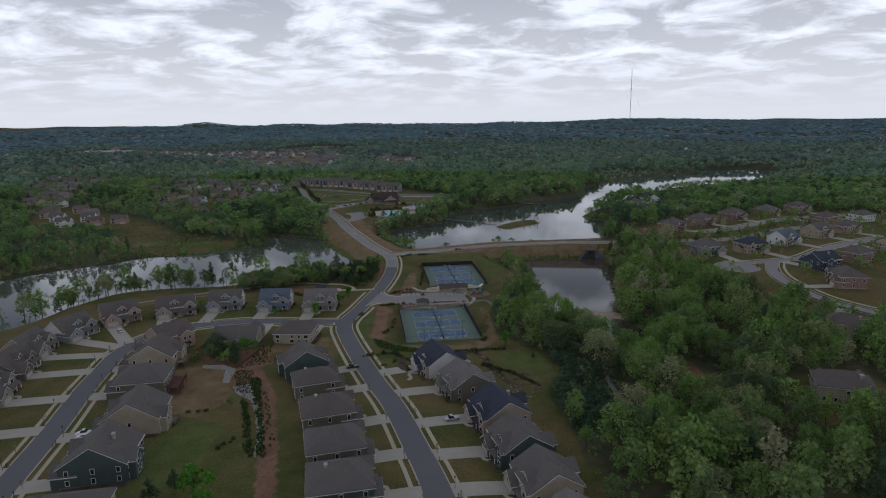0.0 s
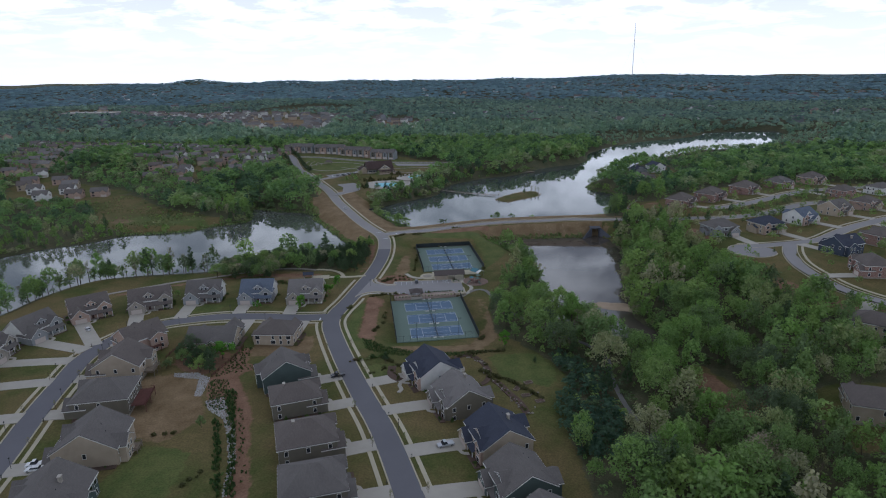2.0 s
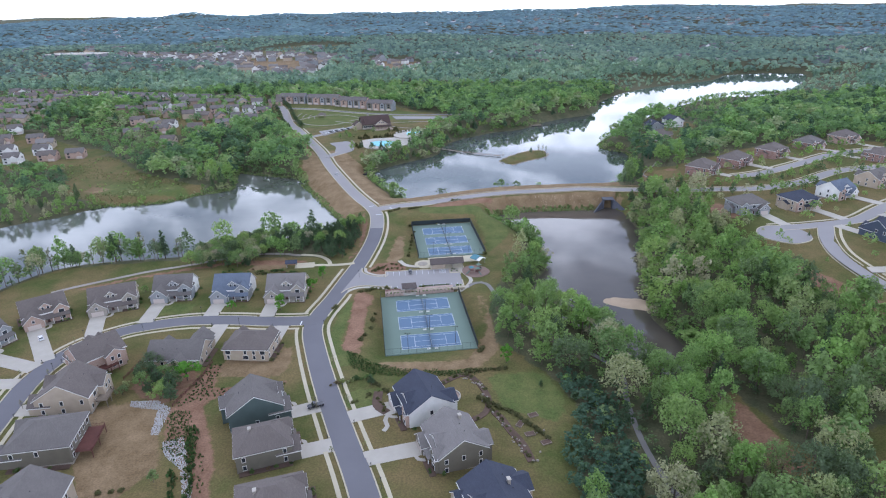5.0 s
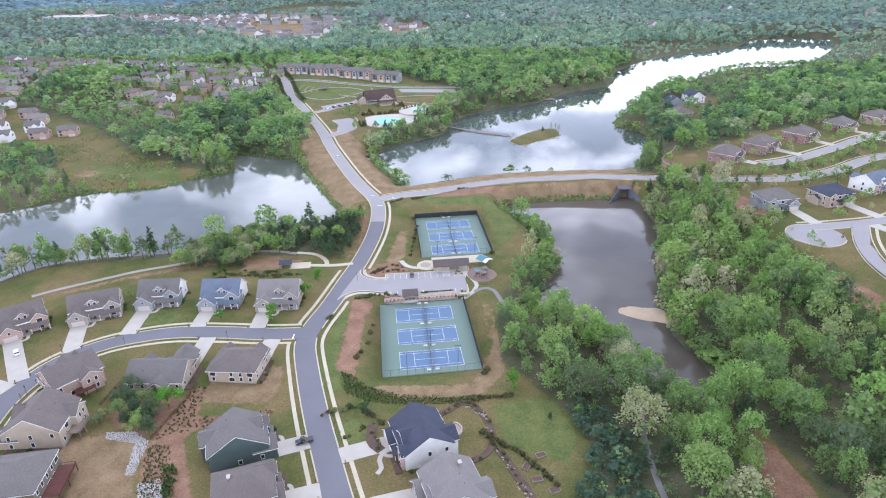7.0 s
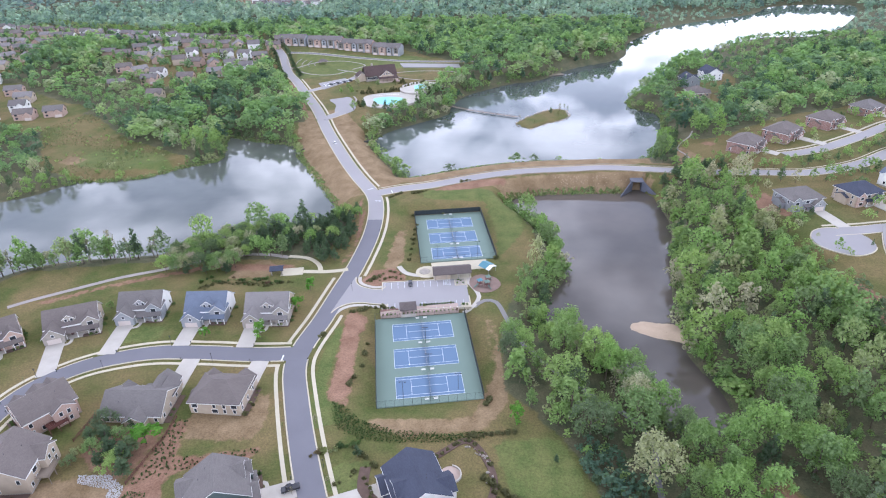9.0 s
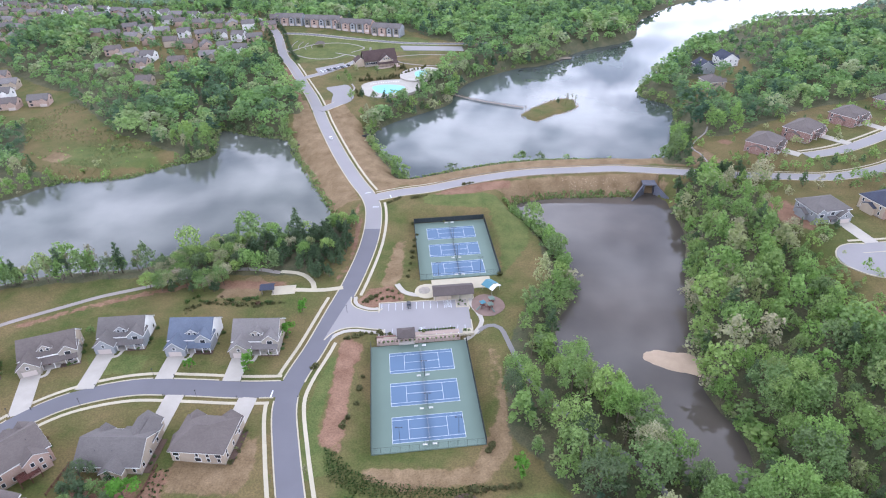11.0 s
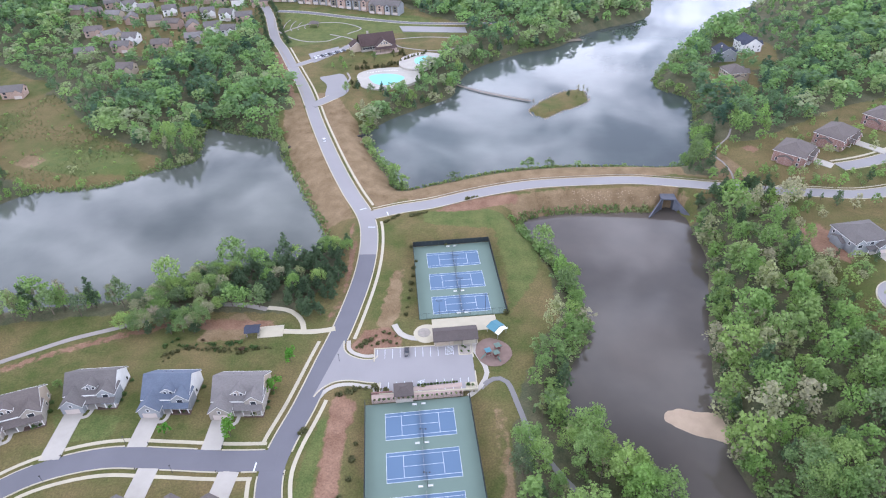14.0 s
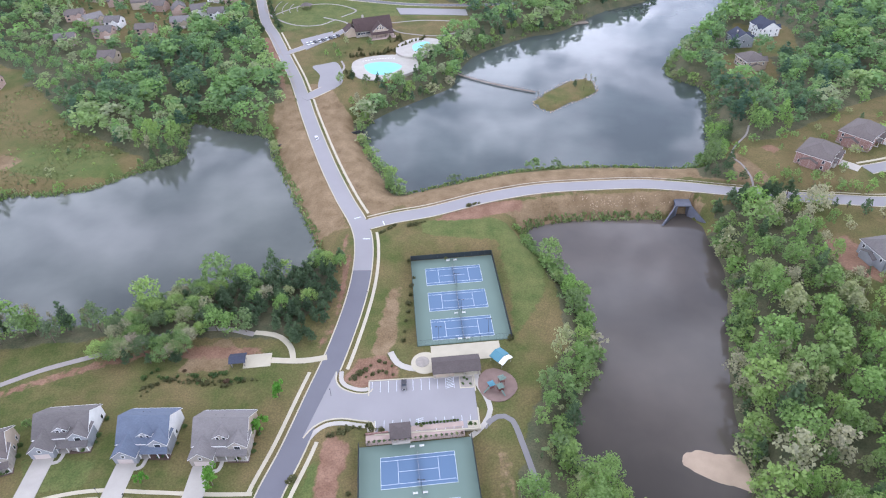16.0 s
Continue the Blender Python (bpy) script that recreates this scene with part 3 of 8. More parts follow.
def raw(name, verts, faces, material):
    me = bpy.data.meshes.new(name)
    me.from_pydata([tuple(map(float, v)) for v in verts], [], [tuple(map(int, f)) for f in faces])
    me.materials.append(material)
    me.update()
    return me


def box(bm, x0, x1, y0, y1, z0, z1, bevel=0.0):
    vs = [bm.verts.new(c) for c in ((x0, y0, z0), (x1, y0, z0), (x1, y1, z0), (x0, y1, z0), (x0, y0, z1), (x1, y0, z1), (x1, y1, z1), (x0, y1, z1))]
    fs = [bm.faces.new([vs[i] for i in f]) for f in ((3, 2, 1, 0), (4, 5, 6, 7), (0, 1, 5, 4), (1, 2, 6, 5), (2, 3, 7, 6), (3, 0, 4, 7))]
    if bevel:
        bmesh.ops.bevel(bm, geom=list({e for f in fs for e in f.edges}), offset=bevel, segments=1, affect="EDGES")


def boxed(*a, bevel=0.0):
    bm = bmesh.new()
    box(bm, *a, bevel=bevel)
    return bm


def rod(bm, a, b, r0, r1=None, sides=6):
    """A tapered round bar from a to b."""
    a, b = Vector(a), Vector(b)
    r1 = r0 if r1 is None else r1
    d = (b - a).normalized()
    u = d.orthogonal().normalized()
    v = d.cross(u)
    rings = [[bm.verts.new(c + (u * math.cos(k * math.tau / sides) + v * math.sin(k * math.tau / sides)) * r) for k in range(sides)] for c, r in ((a, r0), (b, r1))]
    for k in range(sides):
        bm.faces.new((rings[0][k], rings[0][(k + 1) % sides], rings[1][(k + 1) % sides], rings[1][k]))
    bm.faces.new(rings[1]), bm.faces.new(rings[0][::-1])


def rods(*bars):
    bm = bmesh.new()
    for b in bars:
        rod(bm, *b)
    return bm


def sides_of(line):
    t = np.gradient(line, axis=0)
    t /= np.linalg.norm(t, axis=1)[:, None]
    return np.stack([-t[:, 1], t[:, 0]], 1)


def strip(name, line, left, right, lift, material, label, category, thick=0.0, skip=None, kind="structure", flat=None):
    """A band laid along a line on the ground, between two offsets to its left; with a thickness it stands proud as a kerb does."""
    nrm = sides_of(line)
    offs = np.linspace(left, right, 2 if abs(left - right) < 1.0 else 4)
    pts = line[:, None, :] + nrm[:, None, :] * offs[None, :, None]
    z = height(pts[..., 0], pts[..., 1]) + lift if flat is None else np.full(pts.shape[:2], flat)
    if abs(left - right) > 5:
        z = np.repeat(z.max(1, keepdims=True) * 0.5 + z.mean(1, keepdims=True) * 0.5, len(offs), 1)
    n, k = len(line), len(offs)
    top = [(pts[i, j, 0], pts[i, j, 1], z[i, j] + thick) for i in range(n) for j in range(k)]
    low = [(pts[i, j, 0], pts[i, j, 1], z[i, j] - 0.25) for i in range(n) for j in range(k)]
    keep = np.ones(n - 1, bool) if skip is None else ~(skip[:-1] | skip[1:])
    faces = []
    for i in range(n - 1):
        if not keep[i]:
            continue
        for j in range(k - 1):
            a = i * k + j
            faces.append((a, a + k, a + k + 1, a + 1))
        b = n * k
        faces.append((i * k, b + i * k, b + (i + 1) * k, (i + 1) * k))
        e = k - 1
        faces.append((i * k + e, (i + 1) * k + e, b + (i + 1) * k + e, b + i * k + e))
        for q, s in ((i, -1), (i + 1, 1)):
            if (q == 0 and s < 0) or (q == n - 1 and s > 0) or (s < 0 and i > 0 and not keep[i - 1]) or (s > 0 and i + 1 < n - 1 and not keep[i + 1]):
                faces.append(tuple([q * k + j for j in range(k)] + [b + q * k + j for j in range(k - 1, -1, -1)]))
    ob = new(name, raw(name, top + low, faces, material))
    bm = bmesh.new()
    bm.from_mesh(ob.data)
    bmesh.ops.recalc_face_normals(bm, faces=bm.faces)
    bmesh.ops.delete(bm, geom=[v for v in bm.verts if not v.link_faces], context="VERTS")
    bm.to_mesh(ob.data)
    bm.free()
    return tagged(ob, label, category, kind=kind)


def slab(name, outline, lift, thick, material, parent=None, z=None, label="", drape=False):
    """A flat piece with a given outline."""
    bm = bmesh.new()
    zz = [(ground_at(x, y) if z is None or drape else z) + lift for x, y in outline]
    vs = [bm.verts.new((x, y, h)) for (x, y), h in zip(outline, zz)]
    f = bm.faces.new(vs)
    bmesh.ops.recalc_face_normals(bm, faces=[f])
    if f.normal.z < 0:
        f.normal_flip()
    r = bmesh.ops.extrude_face_region(bm, geom=[f])
    for v in r["geom"]:
        if isinstance(v, bmesh.types.BMVert):
            v.co.z -= thick
    bmesh.ops.recalc_face_normals(bm, faces=bm.faces)
    return part(name, bm, material, parent, label)

# ---- ground sheet, water ----
def spread(lo, hi, fine0, fine1, step, rate):
    mid = list(np.arange(fine0, fine1 + step, step))
    a, s = [fine0], step
    while a[-1] > lo:
        s *= 1 + rate
        a.append(a[-1] - s)
    b, s = [mid[-1]], step
    while b[-1] < hi:
        s *= 1 + rate
        b.append(b[-1] + s)
    return np.array(a[:0:-1] + mid + b[1:])


gx, gy = spread(-4900, 4900, -250, 260, 3.5, 0.035), spread(-400, 4850, 90, 620, 3.5, 0.035)
X, Y = np.meshgrid(gx, gy)
Z = height(X, Y)
nx, ny = len(gx), len(gy)
idx = np.arange(nx * ny).reshape(ny, nx)
quads = np.stack([idx[:-1, :-1], idx[:-1, 1:], idx[1:, 1:], idx[1:, :-1]], -1).reshape(-1, 4)
gm = bpy.data.meshes.new("ground")
gm.from_pydata(np.stack([X, Y, Z], -1).reshape(-1, 3).tolist(), [], quads.tolist())
gm.materials.append(M_GROUND)
gm.shade_smooth()


def in_any(x, y, polys):
    m = np.zeros(np.shape(x), bool)
    for p in polys:
        m |= within(x, y, p)
    return m


def road_gap(x, y):
    d = np.full(np.shape(x), 1e9)
    for line, half in ROADS:
        d = np.minimum(d, line_gap(x, y, line[::2]) - half)
    return d


def woods_at(x, y):
    """Where trees stand close."""
    m = ~in_any(x, y, OPEN) & (road_gap(x, y) > 7)
    cause = (line_gap(x, y, MAIN[::3]) < 24) & (y > 432) & (y < 570)
    dam = (line_gap(x, y, DAM[::3]) < 26) & (x < 128)
    glade = (np.hypot(x, y) > 1700) & (x < 60) & (np.sin(x / 137 + np.sin(y / 210)) * np.sin(y / 163 + 1.3 + np.sin(x / 190)) > 0.66)
    return m & ~cause & ~dam & ~glade


def soft_field(polys):
    """One inside the outlines, nought outside, half on the line, sloping over some metres."""
    out = np.zeros(X.shape)
    for p in polys:
        q = np.array(p, float)
        cx, cy, rr = q[:, 0].mean(), q[:, 1].mean(), np.ptp(q, axis=0).max() + 12
        box_ = (np.abs(X - cx) < rr) & (np.abs(Y - cy) < rr)
        x_, y_ = X[box_], Y[box_]
        d = line_gap(x_, y_, q, True)
        out[box_] = np.maximum(out[box_], np.clip(0.5 + np.where(within(x_, y_, p), d, -d) / 6.0, 0, 1))
    return out


def blurred(m):
    m = np.pad(m.astype(float), 1, mode="edge")
    return (m[:-2, 1:-1] + m[2:, 1:-1] + m[1:-1, :-2] + m[1:-1, 2:] + 2 * m[1:-1, 1:-1]) / 6


fields = {"wood": blurred(woods_at(X, Y)), "straw": soft_field(STRAW), "dry": soft_field(DRY), "lush": soft_field(LUSH)}
for key, f in fields.items():
    at = gm.attributes.new(key, "FLOAT", "POINT")
    at.data.foreach_set("value", f.astype(np.float32).ravel())
tagged(new("ground", gm), "rolling ground of patchy spring lawn, pine straw and leaf litter", "ground", kind="structure")


def water_sheet(name, shore, level, material, label):
    n = sides_of(np.vstack([shore[-1:], shore, shore[:1]]))[1:-1]
    if within(*(shore[0] + n[0] * 0.5), shore):
        n = -n
    out = shore + n * 2.5
    bm = bmesh.new()
    f = bm.faces.new([bm.verts.new((x, y, level)) for x, y in out])
    if f.normal.z < 0:
        f.normal_flip()
    bmesh.ops.triangulate(bm, faces=[f])
    bmesh.ops.recalc_face_normals(bm, faces=bm.faces)
    if sum(q.normal.z for q in bm.faces) < 0:
        bmesh.ops.reverse_faces(bm, faces=bm.faces)
    tagged(part(name, bm, material), label, "water", kind="structure")


water_sheet("water_pond", POND, -0.3, M_POND, "still grey-green pond water mirroring the cloudy sky")
water_sheet("water_lake", LAKE, -0.3, M_LAKE, "calm lake water mirroring bright clouds")
water_sheet("water_mere", MERE, -3.5, M_MUD, "still brown-grey pond water below the dam")

# ---- houses: where they stand, which way they face ----
# x, y, turn, width, depth, storeys, roof form, roof colour, wall, garage side
HOMES = [
    (-69.5, 328, 2, 17, 13, 2, "gable", 4, "tan", -1), (-94.5, 328, 2, 16, 13, 2, "gable", 3, "white", -1), (-122.5, 329, 6, 17, 12, 2, "gable", 0, "white", -1), (-146, 317.5, 22, 19, 12, 2, "gable", 2, "tan", -1),
    (-171, 306, 38, 17, 13, 2, "gable", 2, "tanbrick", -1), (-182, 281, 70, 17, 13, 2, "gable", 0, "white", -1), (-187, 257, 92, 17, 13, 2, "gable", 0, "tan", -1), (-180, 234, 100, 17, 13, 2, "gable", 2, "olive", -1),
    (-172, 210, 100, 17, 13, 2, "gable", 0, "tan", -1), (-166, 186, 102, 17, 13, 2, "gable", 0, "grey", -1), (-160, 160, 103, 17, 13, 2, "gable", 2, "olive", -1),
    (-97.5, 271.5, 180, 20, 14, 1, "gable", 0, "tan", -1), (-71.5, 276.5, 177, 17, 14, 1.6, "hip", 2, "tan", -1), (-127, 267, -128, 16, 14, 2, "gable", 2, "tanbrick", 1),
    (-122.5, 243, -83, 15, 17, 2, "gable", 2, "tan", 1), (-116.5, 219.5, -80, 16, 18, 2, "hip", 0, "olive", 1), (-105, 190.5, -80, 16, 18, 2, "gable", 0, "tan", 1), (-101, 162, -80, 16, 18, 2, "gable", 0, "green", 1), (-95, 134, -80, 16, 18, 2, "hip", 0, "tan", 1),
    (-58, 235.5, 111, 13, 17, 2, "gable", 0, "green", -1), (-50, 216.5, 109, 13, 16, 2, "hip", 2, "olive", -1), (-40.5, 190.5, 107, 15, 17, 2, "hip", 2, "olive", -1), (-34, 168, 105, 15, 17, 2, "hip", 0, "olive", -1), (-29, 147, 102, 15, 17, 2, "hip", 0, "green", -1), (-24, 124, 100, 15, 17, 2, "hip", 2, "olive", -1),
    (-3, 238.5, -68, 16, 15, 2, "gable", 1, "white", -1), (7, 217.5, -70, 16, 15, 2, "gable", 4, "olive", -1), (18, 193, -72, 16, 16, 2, "gable", 1, "tan", -1), (22, 171.5, -74, 15, 15, 2, "gable", 0, "green", -1), (27, 151, -76, 15, 15, 2, "gable", 0, "tan", -1), (31, 129, -78, 15, 15, 2, "gable", 4, "tan", -1),
    (143, 205, 160, 18, 14, 2, "hip", 2, "tan", 1), (184, 266, 140, 18, 13, 2, "hip", 2, "tan", 1),
    (183, 487, 48, 18, 15, 2, "hip", 2, "brick", 1), (214, 507, 40, 20, 15, 2, "hip", 2, "brick", 1), (251, 528, 35, 18, 15, 2, "hip", 2, "brick", 1), (298, 562, 32, 18, 15, 2, "hip", 0, "brick", 1), (340, 585, 25, 18, 15, 2, "hip", 2, "tanbrick", 1),
    (180, 411, 12, 18, 14, 2, "hip", 0, "grey", 1), (213, 417, 18, 17, 14, 2, "hip", 1, "tan", 1), (243, 430, 28, 16, 13, 2, "gable", 3, "white", 1), (277, 448, 30, 16, 13, 2, "gable", 0, "tan", 1), (310, 466, 30, 16, 13, 2, "hip", 2, "tanbrick", 1),
    (229, 362, 200, 16, 13, 2, "gable", 1, "navy", 1), (222, 327, -100, 17, 14, 2, "hip", 2, "brick", 1), (262, 380, 205, 16, 13, 2, "hip", 2, "brick", 1), (300, 400, 210, 16, 13, 2, "gable", 0, "tan", 1), (326, 517, 210, 16, 13, 2, "hip", 2, "brick", 1), (366, 530, 200, 16, 13, 2, "hip", 0, "white", 1),
    (200, 625, 100, 15, 14, 2, "hip", 2, "tan", 1), (233, 690, 100, 17, 14, 2, "gable", 1, "white", 1), (207, 668, 95, 15, 13, 2, "gable", 1, "grey", 1),
]


def garage_out(h):
    """How far the garage stands before the front wall."""
    return 4.2 if h in HOMES[:11] else 2.2


def homed(h):
    x, y, turn, w, d = h[:5]
    return pose(x, y, 0, 0, 0, turn)


def nearest_road(x, y):
    best = None
    for line, half in ROADS:
        i = int(np.argmin(np.hypot(line[:, 0] - x, line[:, 1] - y)))
        g = float(np.hypot(*(line[i] - (x, y)))) - half
        if best is None or g < best[0]:
            best = (g, line, half)
    return best


DRIVES = []
for h in HOMES:
    x, y, turn, w, d, _, _, _, _, side = h
    m = homed(h)
    a = m @ Vector((side * (w / 2 - 3.4), -d / 2 - garage_out(h) - 0.1, 0))
    out = (m.to_3x3() @ Vector((0, -1, 0)))
    g, line, half = nearest_road(a.x + out.x * 8, a.y + out.y * 8)
    reach = None
    for k in range(4, 70):
        q = a + out * k * 0.5
        if float(line_gap(np.array(q.x), np.array(q.y), line)) < half + 0.15:
            reach = k * 0.5
            break
    if reach:
        b = a + out * reach
        DRIVES.append((np.array([(a.x + (b.x - a.x) * k / 6, a.y + (b.y - a.y) * k / 6) for k in range(7)]), h))


# ---- roads, kerbs, pavements, drives ----
def mouths(pts, own, extra=0.0, drive=2.9):
    """Where a kerb or pavement must stop: other roads, drives and the car park's mouth."""
    m = np.zeros(len(pts), bool)
    for line, half in ROADS:
        if line is not own:
            m |= line_gap(pts[:, 0], pts[:, 1], line) < half + extra
    for line, _ in DRIVES:
        m |= line_gap(pts[:, 0], pts[:, 1], line[1:]) < drive + 0.3
    m |= within(pts[:, 0], pts[:, 1], [(-48.5, 327.6), (-20, 327.6), (-20, 356.4), (-42.5, 356.4)])
    return m


def finer(line):
    t = np.arange(len(line))
    q = np.linspace(0, len(line) - 1, (len(line) - 1) * 3 + 1)
    return np.stack([np.interp(q, t, line[:, 0]), np.interp(q, t, line[:, 1])], 1)


names = ["main street", "road along the dam", "side street", "cul-de-sac street", "curving side street", "upper street", "clubhouse drive", "path street", "clubhouse lane"]
for i, ((line, half), nm) in enumerate(zip(ROADS, names)):
    mat = M_ASPH2 if nm in ("road along the dam", "cul-de-sac street", "curving side street", "upper street", "clubhouse drive", "clubhouse lane") else M_ASPH
    if nm == "main street":
        k = int(np.argmin(np.hypot(line[:, 0] + 37.3, line[:, 1] - 412)))
        strip("road_%d" % (i + 1), line[:k + 1], half, -half, 0.10, M_ASPH, "dark grey-violet asphalt street between pale kerbs", "road")
        strip("road_north", line[k:], half, -half, 0.10, M_ASPH2, "pale worn asphalt street crossing the causeway", "road")
    else:
        strip("road_%d" % (i + 1), line, half, -half, 0.10 + 0.006 * (i + 1), mat, "%s asphalt %s with pale kerbs" % ("dark" if mat is M_ASPH else "pale worn", nm), "road")
    fine_line = finer(line)
    for s in (1, -1):
        edge = fine_line + sides_of(fine_line) * s * (half + 0.22)
        strip("kerb", fine_line, s * (half + 0.45), s * half, 0.08, M_KERB, "pale concrete kerb along the %s" % nm, "kerb", 0.14, mouths(edge, line, 0.6))
for line, lo, hi, offs in ((MAIN, 70, 298, (1,)), (MAIN, 306, 357, (1,)), (MAIN, 70, 436, (-1,)), (MAIN, 448, 700, (-1,)), (WEST, 0, 999, (1, -1)), (DAM, 0, 999, (1,)), (EAST, 0, 999, (1,)), (EAST2, 0, 999, (1,)), (UPPER, 0, 999, (1,))):
    cut = finer(line[(line[:, 1] >= lo) & (line[:, 1] <= hi)])
    for s in offs:
        wide = 1.3 if line is not DAM else 0.6
        edge = cut + sides_of(cut) * s * 6.6
        strip("pavement", cut, s * (5.9 + wide), s * 5.9, 0.07, M_KERB, "pale concrete footpath beside the street", "pavement", 0.05, mouths(edge, line, 1.0, 2.0))
for line, h in DRIVES:
    wide = 3.25
    strip("driveway", line, wide, -wide, 0.12, M_CONC, "light concrete driveway running from street to garage", "driveway", 0.02)
for pts, wide, mat, nm in (([(-184, 331), (-176, 337), (-167.5, 342.3), (-158.5, 347.8), (-146.7, 355), (-131, 362), (-118, 368.5), (-106, 374), (-97, 376.2), (-85, 376.4), (-74, 374)], 1.15, M_TRAIL, "trail"), ([(-43.4, 363), (-49, 361.6), (-55, 361), (-64, 361.2)], 1.3, M_KERB, "walk"), ([(-56, 362), (-57.5, 366.5), (-61, 371), (-66, 374), (-74, 375)], 1.1, M_KERB, "walk"),
                           ([(14.5, 334), (19, 338), (24, 336.5), (27.6, 325), (31, 313), (36.5, 303), (43, 294), (53, 284), (64, 275), (70, 264), (67.5, 247), (66, 230), (67, 217), (70, 203)], 0.95, M_PATH, "trail"), ([(10, 331), (14.5, 335), (16.8, 341), (15, 347), (12.5, 352), (12, 357)], 0.9, M_CONC, "walk"),
                           ([(148, 470), (149.5, 478), (148.5, 490), (146.5, 497), (150, 506), (160, 518), (166, 530)], 0.5, M_TRAIL, "path"), ([(-20, 366), (-17, 361), (-12, 358.5), (-4, 358)], 1.2, M_CONC, "walk"), ([(-106, 590), (-118, 622), (-134, 660), (-152, 700)], 0.68, M_TRAIL, "walk"), ([(-115, 735), (-95, 722), (-85, 705), (-78, 690)], 0.90, M_TRAIL, "walk"), ([(-58, 716), (-30, 722), (2, 715), (6, 700), (-16, 688), (-44, 692), (-56, 706), (-58, 716)], 0.83, M_TRAIL, "walk"), ([(-84, 600), (-82, 614), (-80, 628), (-84, 640)], 0.68, M_TRAIL, "walk"), ([(-175, 775), (-168, 750), (-150, 728), (-132, 716), (-115, 716), (-104, 728)], 0.83, M_TRAIL, "walk"), ([(-160, 740), (-140, 762), (-112, 768), (-90, 752), (-100, 735)], 0.75, M_TRAIL, "walk")):
    strip("footpath", curve_through(pts), wide, -wide, 0.09, mat, "narrow %s winding over the grass" % nm, "footpath", 0.03)
# turning circle
slab("road_circle", [(183 + 13 * math.cos(a), 372 + 13 * math.sin(a)) for a in np.linspace(0, math.tau, 40, False)], 0.0, 0.6, M_ASPH2, z=10.6 + 0.2)
tagged(bpy.data.objects["road_circle"], "pale asphalt turning circle at the street's end", "road", kind="structure")
slab("road_drop_off", curve_through([(-103, 630), (-96, 637), (-87, 637), (-80, 620), (-77, 602), (-82, 590), (-90, 588), (-93, 600), (-95, 615)], True, 3), 0.0, 2.0, M_ASPH2, z=float(max(ground_at(-87, 600), ground_at(-92, 630))) + 0.12)
tagged(bpy.data.objects["road_drop_off"], "pale asphalt turning court below the clubhouse", "road", kind="structure")


# ---- rails along the dam ----
for s in (1, -1):
    cut = DAM[(DAM[:, 0] > -5) & (DAM[:, 0] < 150)]
    n = sides_of(cut)
    rail = thing("guard_rail", pose(0, 0, 0), "low weathered timber rail beside the dam road", "guard rail", "rails along the dam")
    pts = cut + n * s * (4.9 if s > 0 else 5.4)
    hz = height(pts[:, 0], pts[:, 1])
    bm = bmesh.new()
    for i in range(len(pts) - 1):
        rod(bm, (pts[i, 0], pts[i, 1], hz[i] + 0.75), (pts[i + 1, 0], pts[i + 1, 1], hz[i + 1] + 0.75), 0.12, sides=4)
    part("rail", bm, M_WOOD, rail)
    for i in range(0, len(pts), 2):
        part("post", boxed(pts[i, 0] - 0.1, pts[i, 0] + 0.1, pts[i, 1] - 0.1, pts[i, 1] + 0.1, hz[i] - 0.4, hz[i] + 0.85), M_WOOD, rail)

# ---- houses ----
def gable_walls(x0, x1, y0, y1, z0, h, rise, axis):
    """Walls with gable ends, closed, ridge along the axis."""
    bm = bmesh.new()
    if axis == "x":
        sec = [(y0, z0), (y1, z0), (y1, h), ((y0 + y1) / 2, h + rise), (y0, h)]
        ends = [[bm.verts.new((x, a, b)) for a, b in sec] for x in (x0, x1)]
    else:
        sec = [(x0, z0), (x1, z0), (x1, h), ((x0 + x1) / 2, h + rise), (x0, h)]
        ends = [[bm.verts.new((a, y, b)) for a, b in sec] for y in (y0, y1)]
    for k in range(5):
        bm.faces.new((ends[0][k], ends[0][(k + 1) % 5], ends[1][(k + 1) % 5], ends[1][k]))
    bm.faces.new(ends[0][::-1]), bm.faces.new(ends[1])
    bmesh.ops.recalc_face_normals(bm, faces=bm.faces)
    return bm


def gable_roof(x0, x1, y0, y1, h, rise, axis, over=0.45, th=0.24):
    bm = bmesh.new()
    lo, hi = (y0, y1) if axis == "x" else (x0, x1)
    mid, slope = (lo + hi) / 2, rise / ((hi - lo) / 2)
    sec = [(lo - over, h - over * slope), (mid, h + rise), (hi + over, h - over * slope)]
    sec = [(a, b + th) for a, b in sec] + [(a, b + 0.02) for a, b in sec[::-1]]
    e = (x0 - over, x1 + over) if axis == "x" else (y0 - over, y1 + over)
    ends = [[bm.verts.new((q, a, b) if axis == "x" else (a, q, b)) for a, b in sec] for q in e]
    n = len(sec)
    for k in range(n):
        bm.faces.new((ends[0][k], ends[0][(k + 1) % n], ends[1][(k + 1) % n], ends[1][k]))
    for v in ends:
        bm.faces.new((v[0], v[1], v[4], v[5])), bm.faces.new((v[1], v[2], v[3], v[4]))
    bmesh.ops.recalc_face_normals(bm, faces=bm.faces)
    return bm


